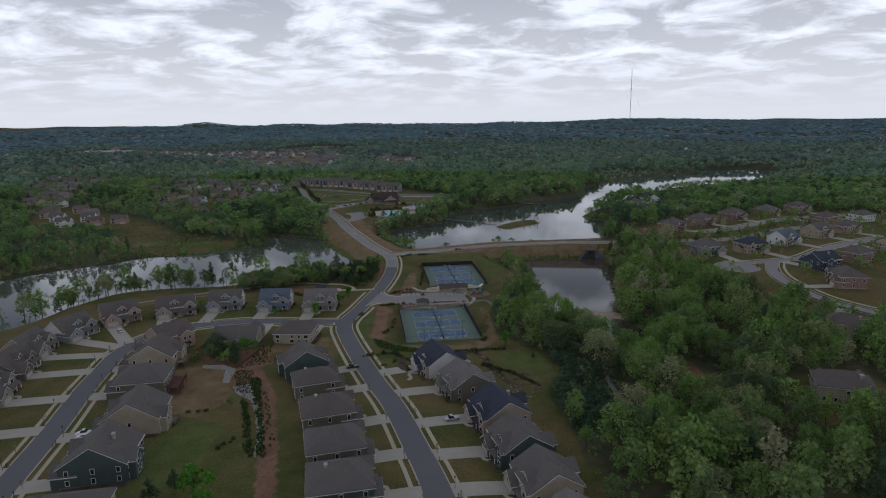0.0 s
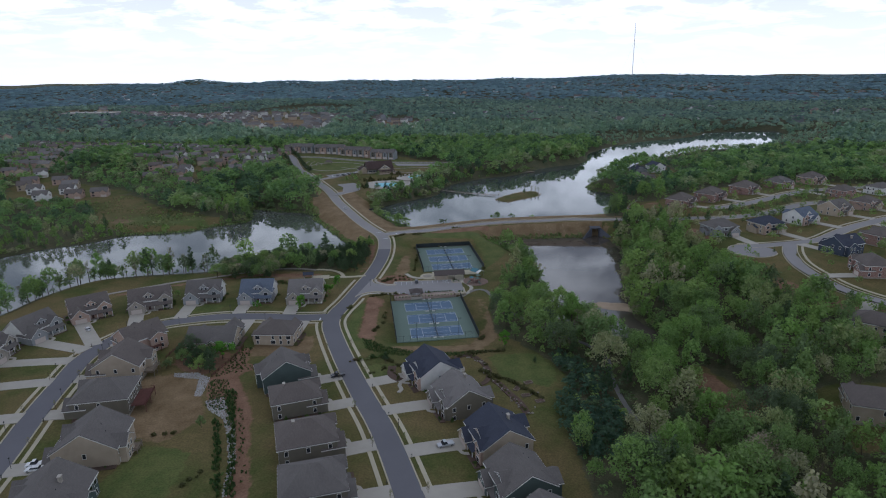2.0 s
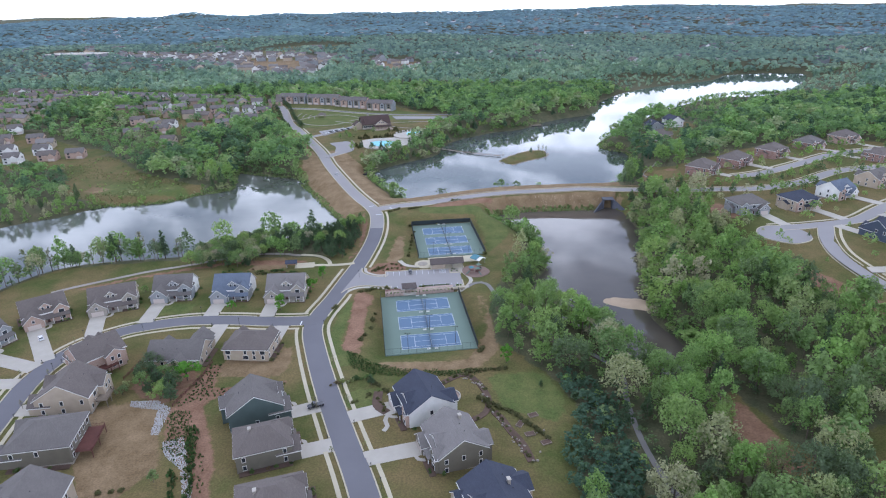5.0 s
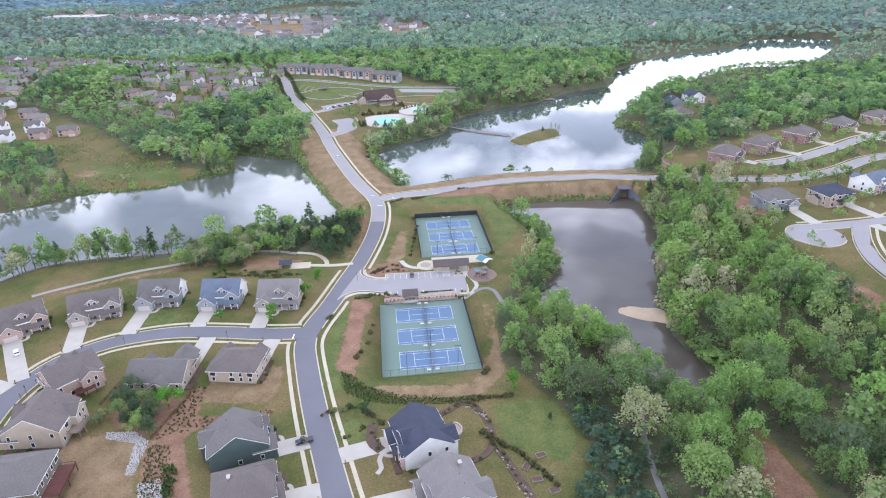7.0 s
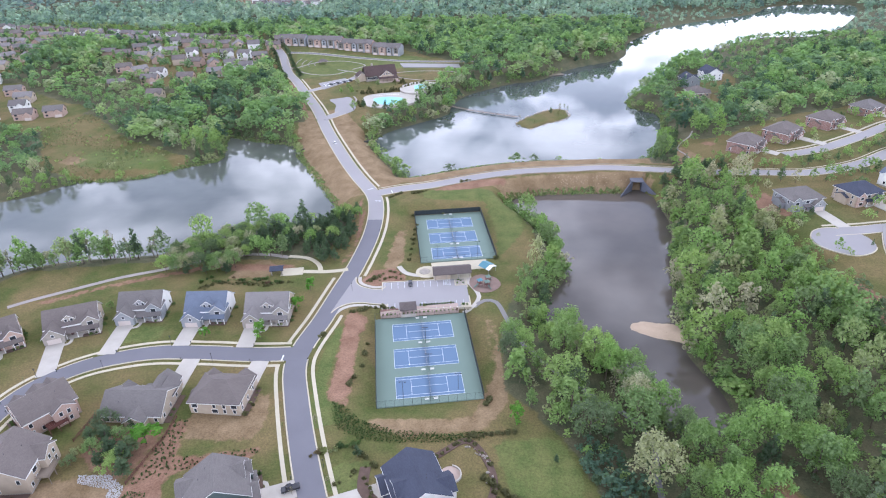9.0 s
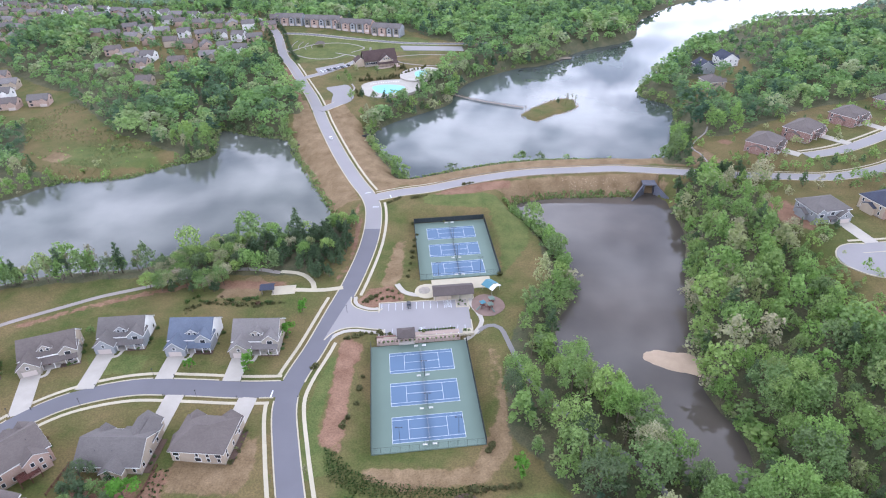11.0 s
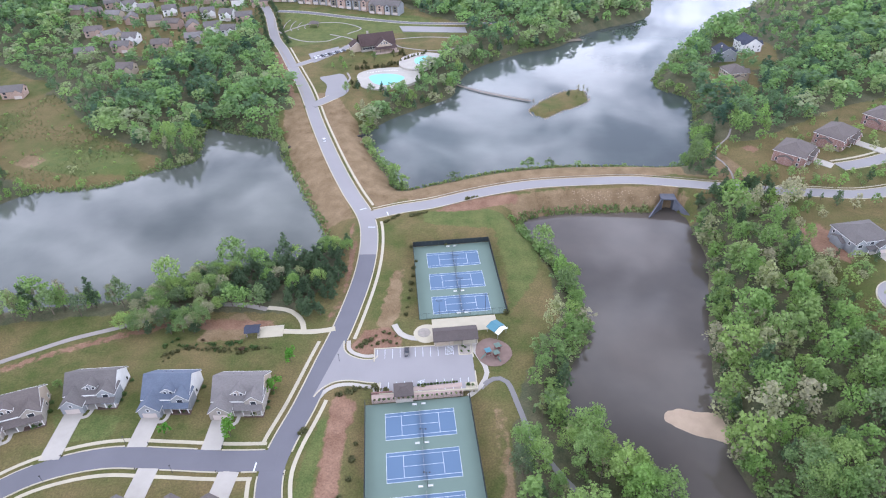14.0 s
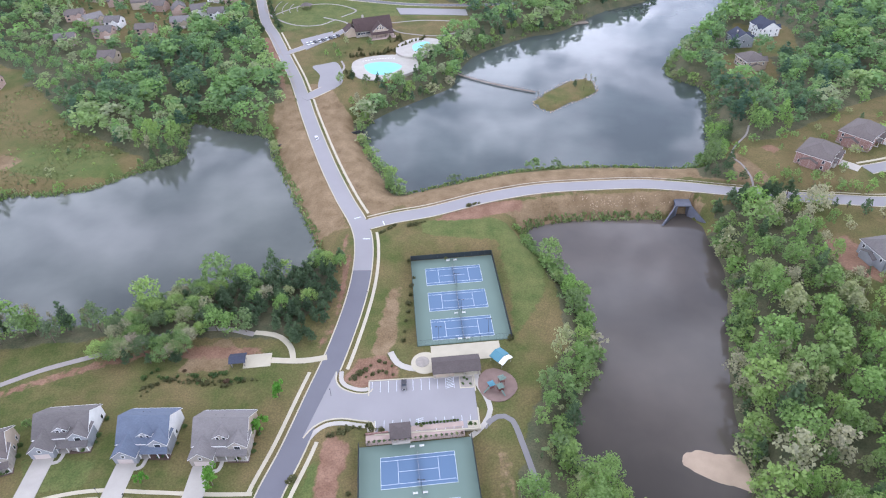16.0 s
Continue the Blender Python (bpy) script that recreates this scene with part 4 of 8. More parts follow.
def hip_roof(x0, x1, y0, y1, h, rise, over=0.5, th=0.24):
    bm = bmesh.new()
    w, d = x1 - x0, y1 - y0
    ox0, ox1, oy0, oy1 = x0 - over, x1 + over, y0 - over, y1 + over
    if w >= d:
        r = [(x0 + d / 2 * 0.9, (y0 + y1) / 2), (x1 - d / 2 * 0.9, (y0 + y1) / 2)]
    else:
        r = [((x0 + x1) / 2, y0 + w / 2 * 0.9), ((x0 + x1) / 2, y1 - w / 2 * 0.9)]
    low = [bm.verts.new((a, b, h - 0.12)) for a, b in ((ox0, oy0), (ox1, oy0), (ox1, oy1), (ox0, oy1))]
    ring = [bm.verts.new((v.co.x, v.co.y, h + th - 0.12)) for v in low]
    top = [bm.verts.new((a, b, h + rise)) for a, b in r]
    bm.faces.new(low[::-1])
    for k in range(4):
        bm.faces.new((low[k], low[(k + 1) % 4], ring[(k + 1) % 4], ring[k]))
    if w >= d:
        fs = ((ring[0], ring[1], top[1], top[0]), (ring[1], ring[2], top[1]), (ring[2], ring[3], top[0], top[1]), (ring[3], ring[0], top[0]))
    else:
        fs = ((ring[0], ring[1], top[0]), (ring[1], ring[2], top[1], top[0]), (ring[2], ring[3], top[1]), (ring[3], ring[0], top[0], top[1]))
    for f in fs:
        bm.faces.new(f)
    bmesh.ops.recalc_face_normals(bm, faces=bm.faces)
    return bm


def window_frame_mesh(w, h):
    """A surround with an opening, one piece."""
    bm, t = bmesh.new(), 0.12
    rings = [[bm.verts.new((sx * a, y, sz * b)) for sx, sz in ((-1, -1), (1, -1), (1, 1), (-1, 1))] for a, b, y in ((w / 2 + t, h / 2 + t, 0.02), (w / 2 + t, h / 2 + t, -0.1), (w / 2, h / 2, -0.1), (w / 2, h / 2, 0.02))]
    for i in range(4):
        for k in range(4):
            a, b = rings[i], rings[(i + 1) % 4]
            bm.faces.new((a[k], a[(k + 1) % 4], b[(k + 1) % 4], b[k]))
    bmesh.ops.recalc_face_normals(bm, faces=bm.faces)
    return mesh_of(bm, "window", M_TRIM)


FRAMES = {k: window_frame_mesh(*k) for k in ((0.95, 1.5), (1.9, 1.5), (0.9, 1.1))}
PANES = {k: mesh_of(boxed(-k[0] / 2, k[0] / 2, -0.05, 0.02, -k[1] / 2, k[1] / 2), "pane", M_GLASS) for k in FRAMES}


def window(parent, x, y, z, turn, size=(0.95, 1.5)):
    f = part("window", FRAMES[size], None, parent, at=pose(x, y, z, 0, 0, turn))
    part("pane", PANES[size], None, f)
    return f


def garage_door_mesh():
    """A panelled door in one piece: a grid whose panels stand proud."""
    bm = bmesh.new()
    bmesh.ops.create_grid(bm, x_segments=4, y_segments=4, size=1)
    for v in bm.verts:
        v.co = (v.co.x * 2.4, -0.04, (v.co.y + 1) * 1.1)
    r = bmesh.ops.inset_individual(bm, faces=bm.faces[:], thickness=0.06, depth=0.0)
    for f in bm.faces:
        if f not in r["faces"]:
            for v in f.verts:
                v.co.y = -0.09
    edge = [e for e in bm.edges if e.is_boundary]
    ex = bmesh.ops.extrude_edge_only(bm, edges=edge)
    for v in ex["geom"]:
        if isinstance(v, bmesh.types.BMVert):
            v.co.y = 0.03
    bmesh.ops.recalc_face_normals(bm, faces=bm.faces)
    return mesh_of(bm, "garage_door", plain("beige_garage_paint", (0.50, 0.43, 0.385), 0.6, 0.08, 1.5))


GARAGE = garage_door_mesh()
DOOR = mesh_of(boxed(-0.5, 0.5, -0.07, 0.02, 0, 2.1, bevel=0.02), "front_door", plain("dark_door_paint", (0.08, 0.035, 0.03), 0.4))


def wing(home, x0, x1, y0, y1, z0, h, slope, axis, wall, roof, name="wing", trim=True):
    span = (y1 - y0) if axis == "x" else (x1 - x0)
    rise = span / 2 * slope
    w = part(name, gable_walls(x0, x1, y0, y1, z0, h, rise, axis), wall, home)
    part("wing_roof", gable_roof(x0, x1, y0, y1, h, rise, axis, 0.35), roof, w)
    if trim:
        part("wing_fascia", gable_roof(x0, x1, y0, y1, h - 0.24, rise, axis, 0.39, 0.22), M_TRIM, w)
    return rise


WALLN = {"green": "dark green siding", "tan": "tan siding", "white": "white siding", "olive": "olive-brown siding", "grey": "grey siding", "navy": "navy siding", "brick": "red brick", "tanbrick": "tan brick"}
ROOFN = ["grey", "navy", "brown", "slate-blue", "pale grey"]


def house(h, rng):
    x, y, turn, w, d, st, form, rc, wc, side = h
    m = homed(h)
    zs = [ground_at(*(m @ Vector((a * w / 2, b * d / 2, 0)))[:2]) for a in (-1, 1) for b in (-1, 1)]
    z = 0.35 * min(zs) + 0.65 * sum(zs) / 4 + 0.25
    low = min(zs) - z - 0.6
    label = "%s house with %s %s roof%s" % (WALLN[wc], "hipped" if form == "hip" else "gabled", ROOFN[rc] + " shingle", " and garage" if side else "")
    home = thing("house", pose(x, y, z, 0, 0, turn), label, "house", "houses of the village")
    wall, roof = M_WALL[wc], M_ROOF[rc]
    row = garage_out(h) > 3
    front = wall if not row else M_STONE if wc == "tan" else M_WALL["grey"] if wc == "white" else wall
    hh = 4.9 if row else 2.9 * st + 0.4
    slope = 0.8 if row else (0.62 if form != "hip" else 0.58)
    if form == "hip":
        part("wall", boxed(-w / 2, w / 2, -d / 2, d / 2, low, hh), wall, home)
        rise = min(w, d) / 2 * slope
        part("roof", hip_roof(-w / 2, w / 2, -d / 2, d / 2, hh, rise), roof, home)
        part("fascia", boxed(-w / 2 - 0.54, w / 2 + 0.54, -d / 2 - 0.54, d / 2 + 0.54, hh - 0.34, hh - 0.13), M_TRIM, home)
    else:
        axis = "x" if form == "gable" else "y"
        rise = (d if axis == "x" else w) / 2 * slope
        part("wall", gable_walls(-w / 2, w / 2, -d / 2, d / 2, low, hh, rise - 0.03, axis), wall, home)
        part("roof", gable_roof(-w / 2, w / 2, -d / 2, d / 2, hh, rise, axis), roof, home)
        part("fascia", gable_roof(-w / 2, w / 2, -d / 2, d / 2, hh - 0.25, rise, axis, 0.5, 0.22), M_TRIM, home)
    part("foundation", boxed(-w / 2 - 0.06, w / 2 + 0.06, -d / 2 - 0.06, d / 2 + 0.06, low - 0.2, 0.1), M_STONE, home)
    # garage wing in front, with its own gable
    gxc = side * (w / 2 - 3.4)
    out = garage_out(h)
    gw = 3.7 if row else 3.3
    wing(home, gxc - gw, gxc + gw, -d / 2 - out, -d / 2 + 4.5, low, 3.3 if st < 2 else 3.7, 0.85, "y", front, roof, "garage")
    part("garage_door", GARAGE, None, home, "beige panelled garage door", pose(gxc, -d / 2 - out, 0.05))
    window(home, gxc, -d / 2 - out, 3.7, 0, (0.9, 1.1))
    # second gable over the entrance and a bay
    bx = -side * (w / 2 - 2.7)
    bw_ = 3.0 if row else 2.3
    wing(home, bx - bw_, bx + bw_, -d / 2 - 0.9, -d / 2 + 4.6, low, hh + 0.5 if row else hh - 0.2, 0.85, "y", front if row else M_WALL["tanbrick"] if wc in ("tan", "white") else wall, roof, "bay")
    if row and front is not wall:
        part("front_cladding", boxed(-w / 2 + 0.02, w / 2 - 0.02, -d / 2 - 0.06, -d / 2 + 0.1, low, hh - 0.4), front, home)
    for zz in ([1.5, 4.4 if st >= 2 else 3.6] if st >= 1.6 else [1.5]):
        window(home, bx, -d / 2 - 0.9, zz, 0, (1.9, 1.5))
    # wings at the back and side, lower than the main roof
    if st >= 2 and form != "hip" and not row:
        q = rng.choice([-1, 1]) * w * 0.2
        wing(home, q - 3.4, q + 3.4, d / 2 - 4.0, d / 2 + 2.0, low, hh - 0.3, 0.62, "y", wall, roof, "back_wing")
        for zz in ((1.5, 3.6) if row else (1.5, 4.3)):
            window(home, q - 1.2, d / 2 + 2.0, zz, 180), window(home, q + 1.2, d / 2 + 2.0, zz, 180)
    elif row:
        for k in (-0.3, -0.1, 0.12, 0.32):
            window(home, k * w, d / 2, 3.6, 180)
    elif st < 1.6:
        wing(home, -w * 0.28, w * 0.05, d / 2 - 3, d / 2 + 2.6, low, hh - 0.2, 0.6, "y", wall, roof, "back_wing")
        window(home, -w * 0.12, d / 2 + 2.6, 1.5, 180, (1.9, 1.5))
        wing(home, -w / 2 + 1, -w / 2 + 9, -d / 2 - 5, -d / 2 + 5, low, hh, 0.8, "y", wall, roof, "front_wing")
    else:
        wing(home, -side * w * 0.5 - 1.6 * (side > 0), -side * w * 0.5 + 1.6 * (side < 0) + 0.02, -d * 0.2, d * 0.28, low, hh * 0.55, 0.4, "x", wall, roof, "side_wing", False)
    # porch: roof, posts, door
    px = gxc - side * 5.6
    bmp = bmesh.new()
    xa, xb = (px - 2.4, px + 2.4) if not row else sorted((gxc - side * gw, -side * (w / 2 + 0.3)))
    deep_ = 2.0 if not row else 2.7
    v = [bmp.verts.new(c) for c in ((xa, -d / 2 - deep_, 2.75), (xb, -d / 2 - deep_, 2.75), (xb, -d / 2 + 0.1, 3.45 if not row else 4.3), (xa, -d / 2 + 0.1, 3.45 if not row else 4.3))]
    f = bmp.faces.new(v)
    r = bmesh.ops.extrude_face_region(bmp, geom=[f])
    for q in r["geom"]:
        if isinstance(q, bmesh.types.BMVert):
            q.co.z -= 0.22
    bmesh.ops.recalc_face_normals(bmp, faces=bmp.faces)
    part("porch_roof", bmp, roof, home)
    for k in np.linspace(xa + 0.3, xb - 0.3, 2 if not row else 4):
        part("porch_post", boxed(k - 0.13, k + 0.13, -d / 2 - deep_ + 0.1, -d / 2 - deep_ + 0.36, -0.2, 2.65, bevel=0.03), M_TRIM, home)
    part("porch_floor", boxed(xa, xb, -d / 2 - deep_, -d / 2 - 0.07, low, 0.08), M_CONC, home)
    part("front_door", DOOR, None, home, "dark red front door", pose(px, -d / 2, 0.1))
    # windows on the walls
    rows = [1.5, 4.4 if st >= 2 else 3.6] if st >= 1.6 and not row else [1.5]
    for zz in rows:
        for k in np.linspace(-w / 2 + 1.8, w / 2 - 1.8, 5):
            if rng.random() < 0.75:
                window(home, k, d / 2, zz, 180, (0.95, 1.5) if rng.random() < 0.7 else (1.9, 1.5))
        for k in np.linspace(-d / 2 + 2.2, d / 2 - 2.2, 3):
            for s in (1, -1):
                if rng.random() < 0.62:
                    window(home, s * w / 2, k, zz, 90 * s)
    if st >= 2 and not row:
        window(home, px, -d / 2, 4.6, 0, (1.9, 1.5))
    # a broad cross gable over the entrance side
    if form == "gable" and st >= 2 and not row:
        wing(home, px - 2.9, px + 2.9, -d * 0.44, 0.4, hh - 0.4, hh + 1.1, 0.62, "y", wall, roof, "cross_gable")
        for k in (-1.3, 1.3):
            window(home, px + k, -d * 0.44, hh + 0.55, 0, (0.9, 1.1))
    # dormer, chimney, vents, gutters
    if form == "gable" and row:
        wing(home, px - 2.2, px + 2.2, -d * 0.41, 0.4, hh - 0.3, hh + 2.3, 0.75, "y", front, roof, "dormer")
        for k in (-1.0, 1.0):
            window(home, px + k, -d * 0.41, hh + 1.6, 0, (0.9, 1.1))
    if rng.random() < (0.4 if form != "hip" else 0.15):
        cx = rng.uniform(-0.25, 0.25) * w
        ch = part("chimney", boxed(cx - 0.55, cx + 0.55, d * 0.18, d * 0.18 + 0.8, hh, hh + rise * 0.75 + 0.9, bevel=0.03), M_STONE if wc != "white" else M_TRIM, home)
        part("chimney_cap", boxed(cx - 0.68, cx + 0.68, d * 0.18 - 0.1, d * 0.18 + 0.9, hh + rise * 0.75 + 0.9, hh + rise * 0.75 + 1.05), M_CONC, ch)
    for _ in range(2):
        vx, vy = rng.uniform(-0.25, 0.25) * w, rng.uniform(0.1, 0.28) * d
        top = hh + rise * (1 - abs(vy) / (d / 2)) if form == "gable" else hh + rise * 0.3
        part("roof_vent", rods(((vx, vy, top - 0.3), (vx, vy, top + 0.6), 0.1)), M_DARK, home)
    for s in (-1, 1):
        fascia = bmesh.new()
        if form == "side":
            box(fascia, s * (w / 2 + 0.42), s * (w / 2 + 0.55), -d / 2, d / 2, hh - 0.28, hh - 0.1)
        else:
            box(fascia, -w / 2, w / 2, s * (d / 2 + 0.42), s * (d / 2 + 0.55), hh - 0.28, hh - 0.1)
        bmesh.ops.recalc_face_normals(fascia, faces=fascia.faces)
        part("gutter", fascia, M_TRIM, home)
    return home


rng = random.Random(5)
for h in HOMES:
    house(h, rng)

# ---- tennis courts ----


def court_line(parent, x0, x1, y0, y1, z):
    part("line", boxed(x0, x1, y0, y1, z, z + 0.012), M_LINE, parent)


def tennis_ground(x, y, z, turn, gap, u0, u1, v0, v1, dark, label):
    base = thing("tennis_court", pose(x, y, z, 0, 0, turn), label, "tennis court", "tennis courts")
    part("slab", boxed(u0, u1, v0, v1, -1.0, 0.10), M_GREEN, base, "faded green hard court surface")
    half, wide = 23.77 / 2, 10.97 / 2
    for k in (1, 0, -1):
        cy = k * (10.97 + gap)
        play = part("playing_area", boxed(-half - 0.05, half + 0.05, cy - wide - 0.05, cy + wide + 0.05, 0.05, 0.106), M_BLUE, base, "blue coated playing area")
        t = 0.055
        for s in (-1, 1):
            court_line(play, -half, half, cy + s * wide - t, cy + s * wide + t, 0.108)
            court_line(play, -half, half, cy + s * 4.115 - t, cy + s * 4.115 + t, 0.108)
            court_line(play, s * half - t, s * half + t, cy - wide, cy + wide, 0.110)
            court_line(play, s * 6.4 - t, s * 6.4 + t, cy - 4.115, cy + 4.115, 0.110)
        court_line(play, -6.4, 6.4, cy - t, cy + t, 0.112)
        net = part("net", boxed(-0.02, 0.02, cy - 6.4, cy + 6.4, 0.15, 1.02), M_MESH, base, "dark court net")
        part("net_band", boxed(-0.03, 0.03, cy - 6.4, cy + 6.4, 1.02, 1.07), M_STEEL, net)
        for s in (-1, 1):
            part("net_post", rods(((0, cy + s * 6.4, 0.05), (0, cy + s * 6.4, 1.15), 0.06)), M_DARK, net)
    # fence: posts, rails, dark screen where there is one
    mid = bmesh.new()
    for (a, b, c, d, side) in ((u0, v1, u1, v1, "n"), (u0, v0, u1, v0, "s"), (u0, v0, u0, v1, "w"), (u1, v0, u1, v1, "e")):
        n = int(round(math.hypot(c - a, d - b) / 3.0))
        for k in range(n):
            px, py = a + (c - a) * k / n, b + (d - b) * k / n
            part("fence_post", rods(((px, py, -0.4), (px, py, 3.1), 0.04)), M_DARK, base)
        part("fence_rail", rods(((a, b, 3.05), (c, d, 3.05), 0.03), ((a, b, 0.3), (c, d, 0.3), 0.03)), M_DARK, base)
        if side in dark:
            ox, oy = (0, 0.05) if side in "ns" else (0.05, 0)
            part("windscreen", boxed(min(a, c) + ox, max(a, c) - ox if side in "ns" else max(a, c) + 0.05 + ox, min(b, d) + oy, max(b, d) - oy if side in "we" else max(b, d) + 0.05 + oy, 0.25, 2.9), M_MESH, base, "dark green windscreen on the fence")
        else:
            for k in range(1, 9):
                part("fence_wire", rods(((a, b, 0.3 + k * 0.31), (c, d, 0.3 + k * 0.31), 0.006, 0.006, 3)), M_DARK, base)
    return base


tennis_ground(-4.07, 302.52, 0.1, math.degrees(0.135), 5.095, -18.8, 18.0, -25.2, 26.2, "we", "three fenced blue and green tennis courts south of the car park")
tennis_ground(4.63, 394.8, 1.66, math.degrees(0.1282), 4.78, -17.9, 18.1, -23.6, 27.3, "nwe", "three fenced blue and green tennis courts with a dark windscreen")


def light_pole(x, y, z, high, label="tall dark pole with two court floodlights"):
    p = thing("light_pole", pose(x, y, z), label, "light pole", "court light poles")
    part("pole", rods(((0, 0, 0), (0, 0, high), 0.09, 0.06)), M_DARK, p)
    part("arm", rods(((-0.9, 0, high - 0.2), (0.9, 0, high - 0.2), 0.05)), M_DARK, p)
    for s in (-1, 1):
        part("floodlight", boxed(s * 0.9 - 0.25, s * 0.9 + 0.25, -0.2, 0.2, high - 0.32, high - 0.12, bevel=0.04), M_DARK, p)
    return p


def bench(m, label="white bench between the courts"):
    b = thing("bench", m, label, "bench", "court benches")
    part("seat", boxed(-0.75, 0.75, -0.2, 0.2, 0.42, 0.47), M_TRIM, b)
    part("backrest", boxed(-0.75, 0.75, 0.18, 0.23, 0.6, 0.85), M_TRIM, b)
    for sx in (-0.62, 0.62):
        part("leg", boxed(sx - 0.05, sx + 0.05, -0.18, 0.22, 0, 0.45), M_STEEL, b)
    return b


for cx, cy, cz, a, gap in ((-4.07, 302.52, 0.2, 0.135, 5.095), (4.63, 394.8, 1.76, 0.1282, 4.78)):
    m = pose(cx, cy, cz, 0, 0, math.degrees(a))
    for v in (-23.4, 8.0, -8.0, 24.3) if cy < 350 else (-22.0, -8.0, 25.3):
        for u in (-1.5, 1.6):
            bench(m @ pose(u, v, 0))
    for u, v in ((-9.5, -21.5), (9.8, -19.5), (0.6, 8.2), (0.6, -7.8)):
        q = m @ Vector((u, v, 0))
        light_pole(q.x, q.y, cz, 7.5)

# ---- car park ----
LOT = pose(-5.5, 343, ground_at(-5.5, 343) + 0.18, 0, 0, 5.5)
zl = 1.55
lot = thing("parking_lot", pose(-5.5, 343, zl, 0, 0, 5.5), "pale asphalt car park with white stall lines and a kerb", "car park")
bm = bmesh.new()
f = bm.faces.new([bm.verts.new((a, b, 0)) for a, b in ((-19.6, -6.0), (-17.0, -6.0), (-17.0, -11.2), (17.5, -11.2), (17.5, 11.0), (-19.5, 11.0), (-19.6, 4.6))])
r = bmesh.ops.extrude_face_region(bm, geom=[f])
for v in r["geom"]:
    if isinstance(v, bmesh.types.BMVert):
        v.co.z -= 1.2
bmesh.ops.recalc_face_normals(bm, faces=bm.faces)
part("surface", bm, M_ASPH2, lot)
for k in range(13):
    x = -18.6 + k * 2.9
    if k < 11:
        part("stall_line", boxed(x - 0.07, x + 0.07, 5.8, 10.8, -0.02, 0.006), M_LINE, lot)
    if x < -4 or x > -1.0:
        part("stall_line", boxed(x - 0.07 + 1.6, x + 0.07 + 1.6, -11.0, -6.0, -0.02, 0.006), M_LINE, lot)
for k in range(7):
    for cx, cy, s in ((-2.2, -8.5, 1), (9.2, 8.3, 1)):
        bm = bmesh.new()
        y0 = cy - 2.4 + k * 0.7
        vs = [bm.verts.new(c) for c in ((cx - 1.3, y0, 0.006), (cx + 1.3, y0 + 0.75, 0.006), (cx + 1.3, y0 + 0.92, 0.006), (cx - 1.3, y0 + 0.17, 0.006))]
        bm.faces.new(vs)
        r = bmesh.ops.extrude_face_region(bm, geom=bm.faces[:])
        for v in r["geom"]:
            if isinstance(v, bmesh.types.BMVert):
                v.co.z -= 0.03
        bmesh.ops.recalc_face_normals(bm, faces=bm.faces)
        part("hatching", bm, M_LINE, lot)
for a in ((-19.9, 17.9, 11.0, 11.5), (-17.4, 17.9, -11.7, -11.2), (17.5, 17.95, -11.2, -3.0), (17.5, 17.95, 4.0, 11.0), (-19.95, -19.5, 4.6, 11.0), (-17.45, -17.0, -11.2, -6.0)):
    part("kerb", boxed(*a, -0.8, 0.16, bevel=0.03), M_KERB, lot)
isl = part("island", boxed(12.3, 17.4, 5.4, 10.9, -0.6, 0.16, bevel=0.2), M_KERB, lot)
part("island_bed", boxed(12.7, 17.0, 5.8, 10.5, -0.2, 0.24, bevel=0.1), M_STONE, isl, "dark planted bed within the kerb")
part("corner_island", boxed(13.6, 17.4, -11.1, -8.2, -0.6, 0.16, bevel=0.2), M_KERB, lot)


